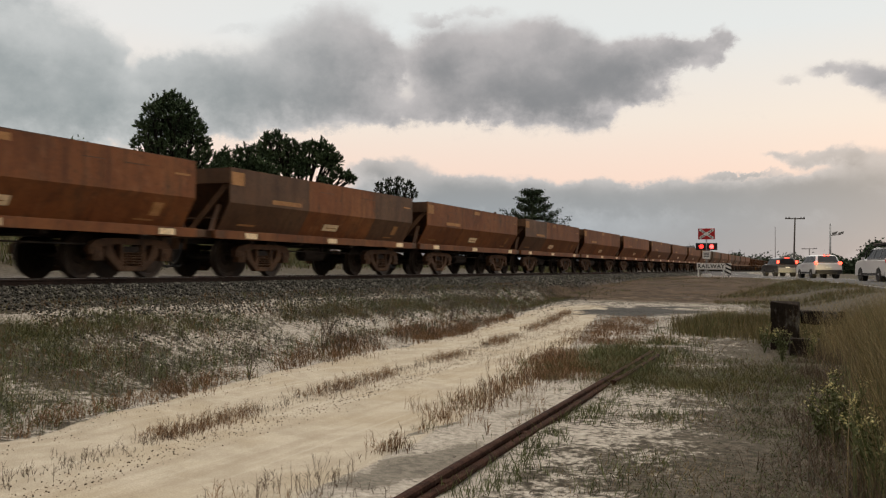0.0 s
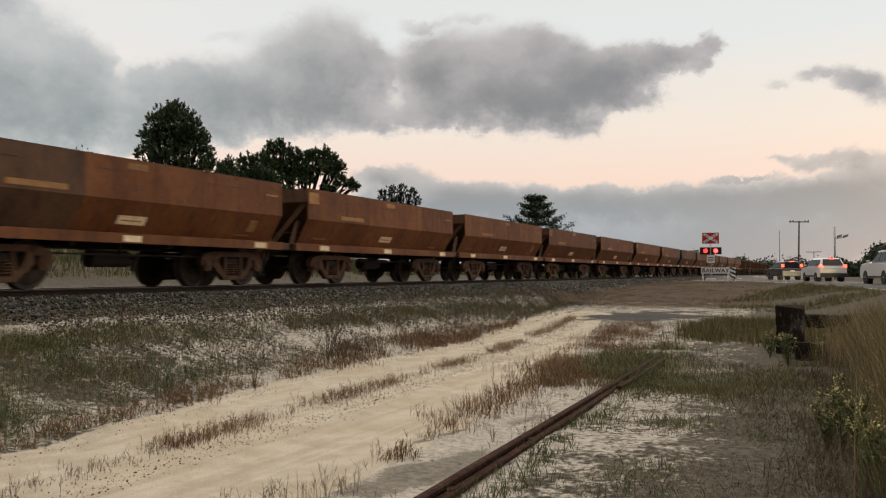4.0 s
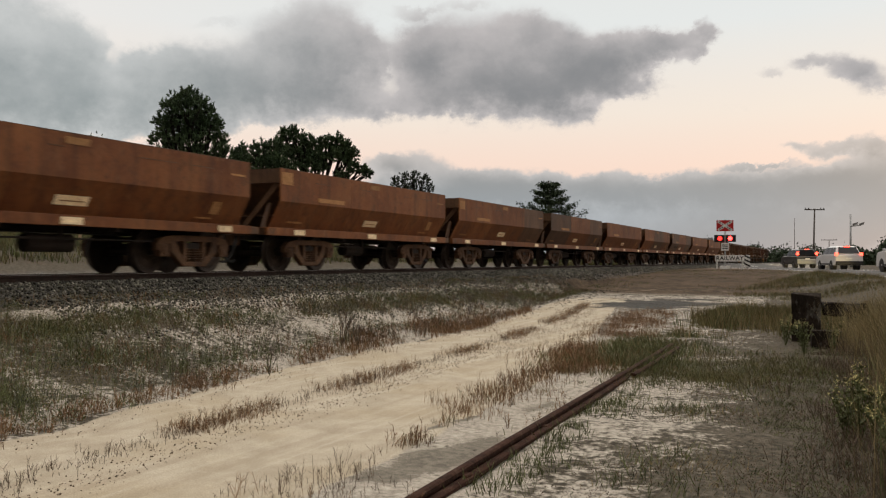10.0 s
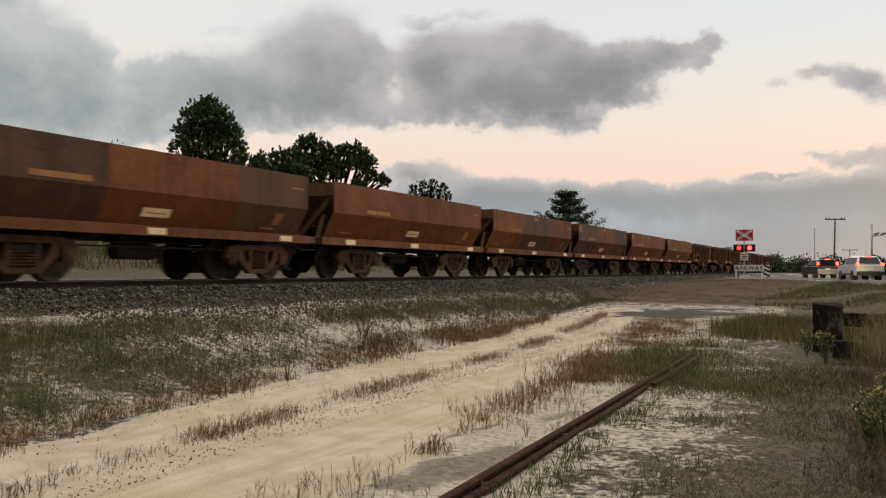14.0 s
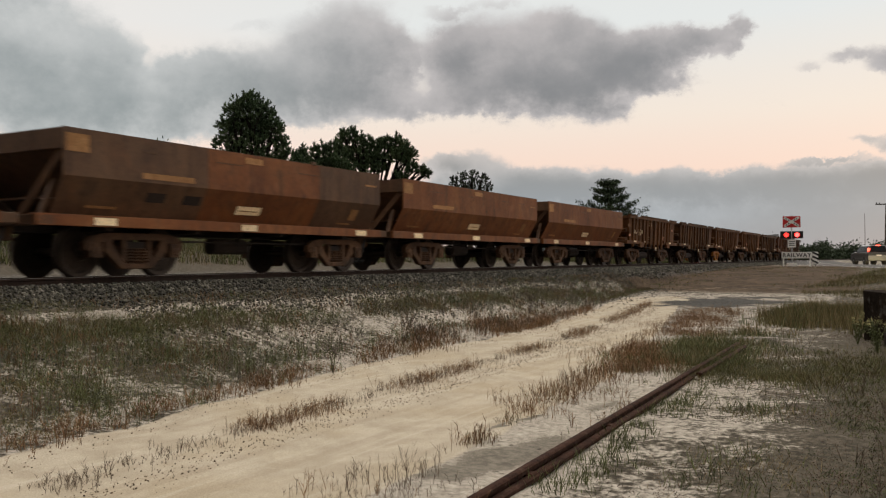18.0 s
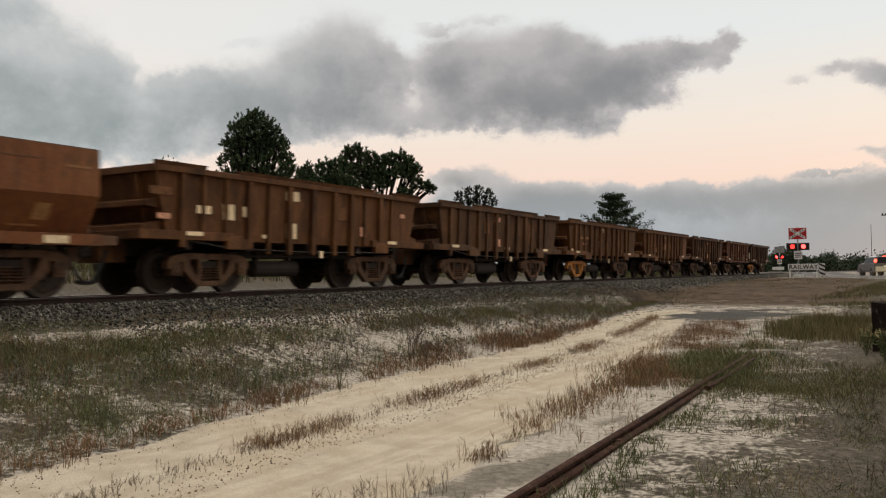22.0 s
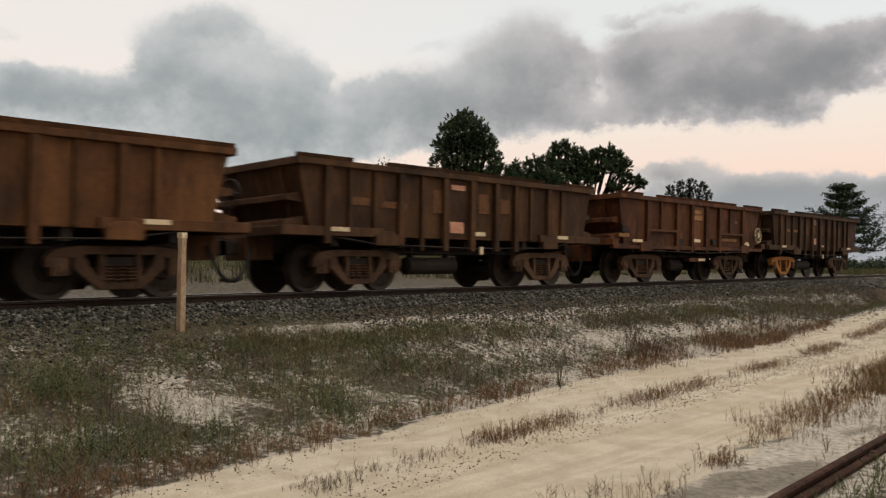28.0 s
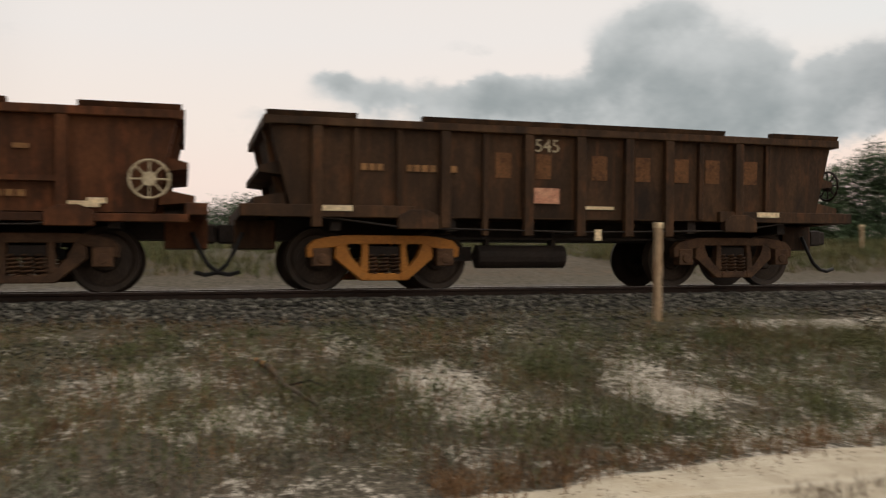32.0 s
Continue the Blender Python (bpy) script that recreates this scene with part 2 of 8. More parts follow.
def make_clouds():
    """The higher clouds: a far shell ahead of the camera that drifts slowly to the left."""
    m = bpy.data.materials.new("grey_dusk_cloud")
    m.use_nodes = True
    nt = m.node_tree
    nt.nodes.clear()
    link = nt.links.new
    calc, mix, smooth, fbm, lumps, angles = node_kit(nt)
    unit = nt.nodes.new("ShaderNodeVectorMath")
    unit.operation = "NORMALIZE"
    link(nt.nodes.new("ShaderNodeTexCoord").outputs["Object"], unit.inputs[0])
    co = unit.outputs[0]
    az0, el0, sep = angles(co)
    big, fine, third = fbm(co, 11, 7, 0.60), fbm(co, 34, 7, 0.66, 3.1), fbm(co, 15, 7, 0.62, 7.7)
    az = calc("ADD", az0, calc("MULTIPLY", calc("SUBTRACT", big, 0.5), 3.4))
    az = calc("ADD", az, calc("MULTIPLY", calc("SUBTRACT", fine, 0.5), 1.8))
    el = calc("ADD", el0, calc("MULTIPLY", calc("SUBTRACT", third, 0.5), 2.2))
    el = calc("ADD", el, calc("MULTIPLY", calc("SUBTRACT", fine, 0.5), 1.6))
    total = lumps(az, el, HIGH_CLOUDS)
    wisp = calc("SUBTRACT", calc("ADD", calc("MULTIPLY", fine, 0.55), calc("MULTIPLY", big, 0.45)), 0.5)
    cover = smooth(calc("ADD", total, calc("MULTIPLY", wisp, 1.3)), 0.14, 1.02)
    # thicker cloud is darker, its underside most
    thick = calc("ADD", total, calc("MULTIPLY", calc("SUBTRACT", calc("ADD", third, calc("MULTIPLY", big, 0.8)), 0.9), 2.6))
    depth = smooth(calc("ADD", thick, calc("MULTIPLY", calc("SUBTRACT", fine, 0.5), 0.25)), 0.0, 2.9)
    edge = mix(smooth(az0, 28, 50), srgb(198, 193, 192), srgb(204, 206, 205))
    core = mix(smooth(az0, 28, 50), srgb(138, 139, 141), srgb(150, 157, 158))
    glow = nt.nodes.new("ShaderNodeEmission")
    link(mix(depth, edge, core), glow.inputs[0])
    clear = nt.nodes.new("ShaderNodeBsdfTransparent")
    both = nt.nodes.new("ShaderNodeMixShader")
    link(cover, both.inputs[0])
    link(clear.outputs[0], both.inputs[1])
    link(glow.outputs[0], both.inputs[2])
    link(both.outputs[0], nt.nodes.new("ShaderNodeOutputMaterial").inputs[0])
    bm = bmesh.new()
    rows = []
    for i in range(13):
        e = radians(4 + 2 * i)
        rows.append([bm.verts.new((-3000 * math.sin(radians(a)) * math.cos(e), 3000 * math.cos(radians(a)) * math.cos(e), 3000 * math.sin(e))) for a in range(-24, 112, 4)])
    for lo, hi in zip(rows, rows[1:]):
        for k in range(len(lo) - 1):
            bm.faces.new((lo[k], hi[k], hi[k + 1], lo[k + 1]))
    me = bpy.data.meshes.new("backdrop")
    bm.to_mesh(me)
    me.materials.append(m)
    ob = new("backdrop", me)
    tagged(ob, "broken grey dusk clouds drifting over a pale sky", "clouds", kind="structure")
    return ob


# degrees that the clouds turn to the left in a second
DRIFT = 0.21
SKY, SKY_LIFT, SUN_TURN = 1.0, 2.2, 10
make_world()
CLOUD_SHELL = make_clouds()
sun = new("sun", bpy.data.lights.new("sun", "SUN"))
sun.data.energy, sun.data.angle, sun.data.color = 0.7, radians(90), (1.0, 0.9, 0.8)
sun.matrix_world = look((-4, 14, 24), (0, 0, 0))


# ---- materials ----
def material(name, colors, scale=3.0, rough=0.8, metal=0.0, bump=0.2, fine=40.0, stains=None, island=0.0, per_object=0.0, emit=0.0, coat=0.0, streak=1.0, fine_amount=0.35, sheen=0.3, runs=()):
    """Procedural surface: colours mixed by broad noise, modulated by a fine grain; stains: (colour, amount, scale)."""
    m = bpy.data.materials.new(name)
    m.use_nodes = True
    nt = m.node_tree
    link = nt.links.new
    b = nt.nodes["Principled BSDF"]
    co = nt.nodes.new("ShaderNodeTexCoord").outputs["Object"]
    mp = nt.nodes.new("ShaderNodeMapping")
    mp.inputs["Scale"].default_value = (1, 1, streak)
    link(co, mp.inputs[0])
    if per_object:
        own = nt.nodes.new("ShaderNodeMath")
        own.operation = "MULTIPLY"
        link(nt.nodes.new("ShaderNodeObjectInfo").outputs["Random"], own.inputs[0])
        own.inputs[1].default_value = 37.0
        link(own.outputs[0], mp.inputs["Location"])

    def noise_of(s, d=6, r=0.6):
        n = nt.nodes.new("ShaderNodeTexNoise")
        n.inputs["Scale"].default_value, n.inputs["Detail"].default_value, n.inputs["Roughness"].default_value = s, d, r
        link(mp.outputs[0], n.inputs[0])
        return n.outputs[0]

    def mixed(f, a, c, mode="MIX"):
        n = nt.nodes.new("ShaderNodeMix")
        n.data_type, n.blend_type = "RGBA", mode
        for i, v in ((0, f), (6, a), (7, c)):
            if isinstance(v, (int, float, tuple)):
                n.inputs[i].default_value = v
            else:
                link(v, n.inputs[i])
        return n.outputs[2]

    ramp = nt.nodes.new("ShaderNodeValToRGB")
    cr = ramp.color_ramp
    while len(cr.elements) < len(colors):
        cr.elements.new(0.5)
    for i, (e, c) in enumerate(zip(cr.elements, colors)):
        e.position, e.color = 0.32 + 0.36 * i / max(1, len(colors) - 1), (*c, 1)
    link(noise_of(scale), ramp.inputs[0])
    col = ramp.outputs[0]
    grain = noise_of(fine, 4, 0.7)
    g = nt.nodes.new("ShaderNodeMapRange")
    link(grain, g.inputs[0])
    g.inputs[1].default_value, g.inputs[2].default_value, g.inputs[3].default_value, g.inputs[4].default_value = 0.3, 0.7, 1 - fine_amount, 1 + fine_amount
    comb = nt.nodes.new("ShaderNodeCombineColor")
    for i in range(3):
        link(g.outputs[0], comb.inputs[i])
    col = mixed(1.0, col, comb.outputs[0], "MULTIPLY")
    if stains:
        for sc, amount, size in stains:
            s = nt.nodes.new("ShaderNodeMapRange")
            link(noise_of(size, 8, 0.65), s.inputs[0])
            s.inputs[1].default_value, s.inputs[2].default_value, s.inputs[4].default_value = 0.55, 0.68, amount
            col = mixed(s.outputs[0], col, (*sc, 1))
    for tone, amount, size, lo, hi in runs:
        # grime that has run down the sheet
        down = nt.nodes.new("ShaderNodeMapping")
        down.inputs["Scale"].default_value = (size, size, size * 0.12)
        link(mp.outputs[0], down.inputs[0])
        n = nt.nodes.new("ShaderNodeTexNoise")
        n.inputs["Scale"].default_value, n.inputs["Detail"].default_value, n.inputs["Roughness"].default_value = 1.0, 5, 0.6
        link(down.outputs[0], n.inputs[0])
        s = nt.nodes.new("ShaderNodeMapRange")
        link(n.outputs[0], s.inputs[0])
        s.inputs[1].default_value, s.inputs[2].default_value, s.inputs[4].default_value = lo, hi, amount
        col = mixed(s.outputs[0], col, (*tone, 1))
    if island or per_object:
        src = nt.nodes.new("ShaderNodeNewGeometry").outputs["Random Per Island"] if island else nt.nodes.new("ShaderNodeObjectInfo").outputs["Random"]
        amount = island or per_object
        r = nt.nodes.new("ShaderNodeMapRange")
        link(src, r.inputs[0])
        r.inputs[3].default_value, r.inputs[4].default_value = 1 - amount, 1 + amount
        hs = nt.nodes.new("ShaderNodeHueSaturation")
        link(col, hs.inputs["Color"])
        link(r.outputs[0], hs.inputs["Value"])
        col = hs.outputs[0]
    link(col, b.inputs["Base Color"])
    b.inputs["Roughness"].default_value, b.inputs["Metallic"].default_value = rough, metal
    b.inputs["Specular IOR Level"].default_value = sheen
    b.inputs["Coat Weight"].default_value = coat
    if bump:
        bp = nt.nodes.new("ShaderNodeBump")
        bp.inputs["Strength"].default_value, bp.inputs["Distance"].default_value = bump, 0.02
        link(grain, bp.inputs["Height"])
        link(bp.outputs[0], b.inputs["Normal"])
    if emit:
        b.inputs["Emission Color"].default_value = (*colors[0], 1)
        b.inputs["Emission Strength"].default_value = emit
    return m


GRIME = [((0.030, 0.014, 0.007), 0.55, 5.0, 0.50, 0.72), ((0.16, 0.075, 0.034), 0.30, 9.0, 0.56, 0.74)]
RUST = material("orange_ore_paint", [(0.108, 0.034, 0.0100), (0.164, 0.056, 0.0163), (0.220, 0.085, 0.0265)], 1.1, 0.60, bump=0.2, fine=24, stains=[((0.050, 0.024, 0.013), 0.65, 2.2), ((0.25, 0.115, 0.05), 0.45, 4.3), ((0.035, 0.018, 0.012), 0.5, 9.0)], per_object=0.12, streak=0.7, fine_amount=0.22, sheen=0.25, runs=GRIME)
RUST_GREY = material("grey_brown_ore_paint", [(0.066, 0.034, 0.0180), (0.096, 0.050, 0.0260), (0.130, 0.069, 0.035)], 1.1, 0.60, bump=0.2, fine=24, stains=[((0.040, 0.026, 0.018), 0.6, 2.2), ((0.17, 0.075, 0.035), 0.45, 3.3), ((0.030, 0.018, 0.012), 0.5, 9.0)], per_object=0.12, streak=0.7, fine_amount=0.22, sheen=0.25, runs=GRIME)
RUNS = [((0.014, 0.009, 0.006), 0.45, 6.0, 0.50, 0.70), ((0.15, 0.060, 0.022), 0.40, 8.0, 0.55, 0.72)]
RUST_DARK = material("dark_rusted_steel", [(0.030, 0.0168, 0.0092), (0.054, 0.0285, 0.0142), (0.094, 0.048, 0.0225)], 1.4, 0.7, bump=0.3, fine=28, stains=[((0.014, 0.010, 0.008), 0.7, 1.9), ((0.15, 0.062, 0.024), 0.5, 3.7)], per_object=0.18, streak=0.5, fine_amount=0.28, sheen=0.2, runs=RUNS)
RUST_WARM = material("orange_brown_rusted_steel", [(0.062, 0.0262, 0.0095), (0.104, 0.0435, 0.0155), (0.156, 0.067, 0.023)], 1.4, 0.7, bump=0.3, fine=28, stains=[((0.025, 0.014, 0.009), 0.7, 1.9), ((0.19, 0.080, 0.030), 0.5, 3.7)], per_object=0.18, streak=0.5, fine_amount=0.28, sheen=0.2, runs=RUNS)
RUST_RED = material("red_brown_rusted_steel", [(0.046, 0.0180, 0.0078), (0.084, 0.0305, 0.0116), (0.134, 0.050, 0.0185)], 1.3, 0.7, bump=0.3, fine=28, stains=[((0.022, 0.013, 0.010), 0.7, 1.9), ((0.24, 0.075, 0.026), 0.7, 2.2)], per_object=0.10, streak=0.5, fine_amount=0.28, sheen=0.2, runs=RUNS)
RUST_MID = material("brown_rusted_steel", [(0.040, 0.0195, 0.0090), (0.071, 0.0335, 0.0143), (0.116, 0.054, 0.0215)], 1.4, 0.7, bump=0.3, fine=28, stains=[((0.018, 0.012, 0.009), 0.7, 1.9), ((0.17, 0.072, 0.027), 0.5, 3.7)], per_object=0.18, streak=0.5, fine_amount=0.28, sheen=0.2, runs=RUNS)
UNDER = material("black_underframe_steel", [(0.016, 0.012, 0.010), (0.035, 0.024, 0.018)], 2.0, 0.8, bump=0.3, fine=30)
BOGIE = material("rusty_cast_steel", [(0.046, 0.0255, 0.0150), (0.088, 0.045, 0.0230), (0.150, 0.076, 0.036)], 3.0, 0.8, bump=0.3, fine=35, stains=[((0.03, 0.02, 0.015), 0.7, 3.0)], per_object=0.25)
BOGIE_YELLOW = material("yellow_painted_cast_steel", [(0.34, 0.125, 0.020), (0.46, 0.185, 0.032)], 2.0, 0.65, bump=0.2, fine=30, stains=[((0.16, 0.08, 0.03), 0.8, 4.0)])
WHEEL = material("grimy_wheel_steel", [(0.030, 0.022, 0.017), (0.060, 0.042, 0.030)], 3.0, 0.55, 0.4, bump=0.2, fine=30)
TREAD = material("polished_tread_steel", [(0.35, 0.33, 0.31), (0.5, 0.48, 0.45)], 3.0, 0.35, 0.9, bump=0.05)
PATCH = material("cream_reflector_plate", [(0.72, 0.54, 0.32), (0.88, 0.72, 0.47)], 6.0, 0.5, bump=0.05, fine=25, stains=[((0.35, 0.22, 0.12), 0.6, 5.0)], per_object=0.12)
PATCH_RED = material("faded_red_plate", [(0.50, 0.20, 0.12), (0.65, 0.36, 0.22)], 7.0, 0.6, bump=0.05, stains=[((0.2, 0.08, 0.05), 0.6, 9.0)])
MARK = material("faded_yellow_marking", [(0.25, 0.120, 0.042), (0.36, 0.190, 0.075)], 7.0, 0.7, bump=0.05, per_object=0.25, stains=[((0.26, 0.12, 0.05), 0.9, 9.0)])
MARK_WHITE = material("faded_white_marking", [(0.40, 0.32, 0.20), (0.56, 0.47, 0.32)], 7.0, 0.7, bump=0.05, stains=[((0.2, 0.1, 0.05), 0.7, 9.0)])
GHOST = material("worn_ochre_marking", [(0.12, 0.052, 0.019), (0.18, 0.080, 0.030)], 5.0, 0.8, bump=0.05, stains=[((0.04, 0.02, 0.011), 0.9, 7.0), ((0.03, 0.017, 0.010), 0.9, 15.0)])
RUBBER = material("black_rubber", [(0.012, 0.012, 0.012), (0.025, 0.024, 0.023)], 5.0, 0.7, bump=0.1)
RAILSTEEL = material("rusty_rail_steel", [(0.024, 0.015, 0.011), (0.045, 0.026, 0.018)], 6.0, 0.7, 0.3, bump=0.3, fine=50)
OLDRAIL = material("old_red_brown_rail", [(0.020, 0.010, 0.007), (0.038, 0.018, 0.012), (0.060, 0.030, 0.020)], 7.0, 0.95, bump=0.35, fine=45, stains=[((0.10, 0.07, 0.05), 0.4, 11.0)], sheen=0.1)
TIMBER = material("weathered_dark_timber", [(0.014, 0.011, 0.009), (0.034, 0.026, 0.020)], 4.0, 1.0, bump=0.6, fine=30, stains=[((0.30, 0.29, 0.26), 0.45, 6.0)], streak=0.4, sheen=0.05)
SLEEPER = material("grey_sleeper_timber", [(0.07, 0.055, 0.042), (0.14, 0.115, 0.09)], 4.0, 0.9, bump=0.5, fine=30, per_object=0.3)
POSTWOOD = material("cream_painted_post_with_rust", [(0.36, 0.22, 0.12), (0.55, 0.42, 0.28)], 7.0, 0.8, bump=0.3, fine=40, stains=[((0.20, 0.09, 0.04), 0.8, 7.0)], streak=0.3)
STONE = material("blue_grey_ballast_stone", [(0.020, 0.0185, 0.0145), (0.060, 0.056, 0.044), (0.215, 0.20, 0.165)], 9.0, 0.85, bump=0.3, fine=60, island=0.9)
GRAVEL = material("brown_gravel_bits", [(0.075, 0.050, 0.031), (0.16, 0.112, 0.074)], 5.0, 0.9, bump=0.2, island=0.5)
LEAF = material("dark_green_foliage", [(0.034, 0.056, 0.030), (0.058, 0.092, 0.042), (0.090, 0.128, 0.058)], 0.8, 0.75, bump=0, island=0.5)
LEAF_FAR = material("far_dark_foliage", [(0.016, 0.028, 0.014), (0.028, 0.044, 0.020), (0.040, 0.058, 0.027)], 0.8, 0.85, bump=0, island=0.4)
LEAF_GREY = material("grey_green_foliage", [(0.030, 0.042, 0.026), (0.055, 0.068, 0.042)], 0.8, 0.75, bump=0, island=0.5)
DARK_BARK = material("dark_twig_bark", [(0.014, 0.013, 0.010), (0.028, 0.024, 0.018)], 4.0, 0.9, bump=0.4, fine=25)
BARK = material("grey_brown_bark", [(0.05, 0.038, 0.028), (0.10, 0.08, 0.06)], 4.0, 0.9, bump=0.6, fine=25)
DRY = material("dry_straw_grass", [(0.125, 0.094, 0.044), (0.245, 0.187, 0.090)], 1.2, 0.8, bump=0, island=0.45)
RED_DRY = material("red_brown_dry_weed", [(0.118, 0.064, 0.030), (0.225, 0.130, 0.062)], 1.5, 0.85, bump=0, island=0.45)
GREEN = material("dull_green_grass", [(0.062, 0.074, 0.026), (0.118, 0.130, 0.050)], 1.2, 0.8, bump=0, island=0.45)
GREYWEED = material("grey_green_herb", [(0.080, 0.086, 0.056), (0.150, 0.152, 0.104)], 1.5, 0.85, bump=0, island=0.4)
DEADWEED = material("dark_dead_stalk", [(0.085, 0.062, 0.044), (0.16, 0.116, 0.080)], 1.5, 0.9, bump=0, island=0.4)
OLIVE = material("olive_brown_matted_grass", [(0.082, 0.070, 0.026), (0.156, 0.131, 0.053)], 1.3, 0.85, bump=0, island=0.45)
STRAW = material("pale_seeding_straw", [(0.19, 0.148, 0.068), (0.33, 0.265, 0.135)], 1.2, 0.8, bump=0, island=0.4)
FLOWER = material("pale_yellow_flower", [(0.48, 0.42, 0.16), (0.62, 0.56, 0.28)], 4, 0.8, bump=0)
ASPHALT = material("worn_grey_asphalt", [(0.055, 0.053, 0.052), (0.085, 0.082, 0.078)], 0.5, 0.85, bump=0.3, fine=60)
LINE = material("white_road_paint", [(0.55, 0.54, 0.52), (0.72, 0.71, 0.68)], 3.0, 0.7, bump=0.05)
SIGN_RED = material("red_sign_sheet", [(0.42, 0.018, 0.020), (0.52, 0.03, 0.03)], 3.0, 0.5, bump=0.02)
SIGN_WHITE = material("white_sign_sheet", [(0.70, 0.70, 0.67), (0.82, 0.82, 0.79)], 3.0, 0.5, bump=0.02)
SIGN_BLACK = material("black_sign_paint", [(0.012, 0.012, 0.013), (0.022, 0.022, 0.023)], 3.0, 0.5, bump=0.02)
GALV = material("galvanised_steel", [(0.26, 0.27, 0.27), (0.38, 0.38, 0.38)], 5.0, 0.5, 0.7, bump=0.1)
POLEWOOD = material("grey_pole_timber", [(0.05, 0.043, 0.038), (0.09, 0.078, 0.066)], 3.0, 0.9, bump=0.4, streak=0.2)
RED_LAMP = material("lit_red_lens", [(1.0, 0.014, 0.012)], 3.0, 0.3, bump=0, emit=24.0, fine_amount=0)
RED_MID = material("second_lit_red_lens", [(1.0, 0.02, 0.015)], 3.0, 0.3, bump=0, emit=5.0, fine_amount=0)
TAIL = material("lit_tail_lamp", [(1.0, 0.05, 0.02)], 3.0, 0.3, bump=0, emit=6.0, fine_amount=0)
HEAD = material("lit_head_lamp", [(1.0, 0.86, 0.62)], 3.0, 0.3, bump=0, emit=40.0, fine_amount=0)
CAR_DARK = material("dark_grey_car_paint", [(0.045, 0.046, 0.047), (0.060, 0.060, 0.060)], 1.0, 0.3, 0.3, bump=0, coat=0.6, fine_amount=0.05)
CAR_WHITE = material("white_car_paint", [(0.55, 0.55, 0.55), (0.62, 0.62, 0.61)], 1.0, 0.3, bump=0, coat=0.6, fine_amount=0.03)
CAR_GREY = material("silver_grey_car_paint", [(0.20, 0.21, 0.22), (0.26, 0.27, 0.28)], 1.0, 0.3, 0.5, bump=0, coat=0.6, fine_amount=0.05)
GLASS = material("dark_tinted_glass", [(0.010, 0.011, 0.012), (0.018, 0.019, 0.02)], 1.0, 0.08, bump=0, fine_amount=0)
CHROME = material("bright_alloy", [(0.45, 0.45, 0.46), (0.6, 0.6, 0.6)], 3.0, 0.3, 0.8, bump=0)
PLASTIC = material("black_trim_plastic", [(0.015, 0.015, 0.016), (0.025, 0.025, 0.026)], 3.0, 0.6, bump=0.05)


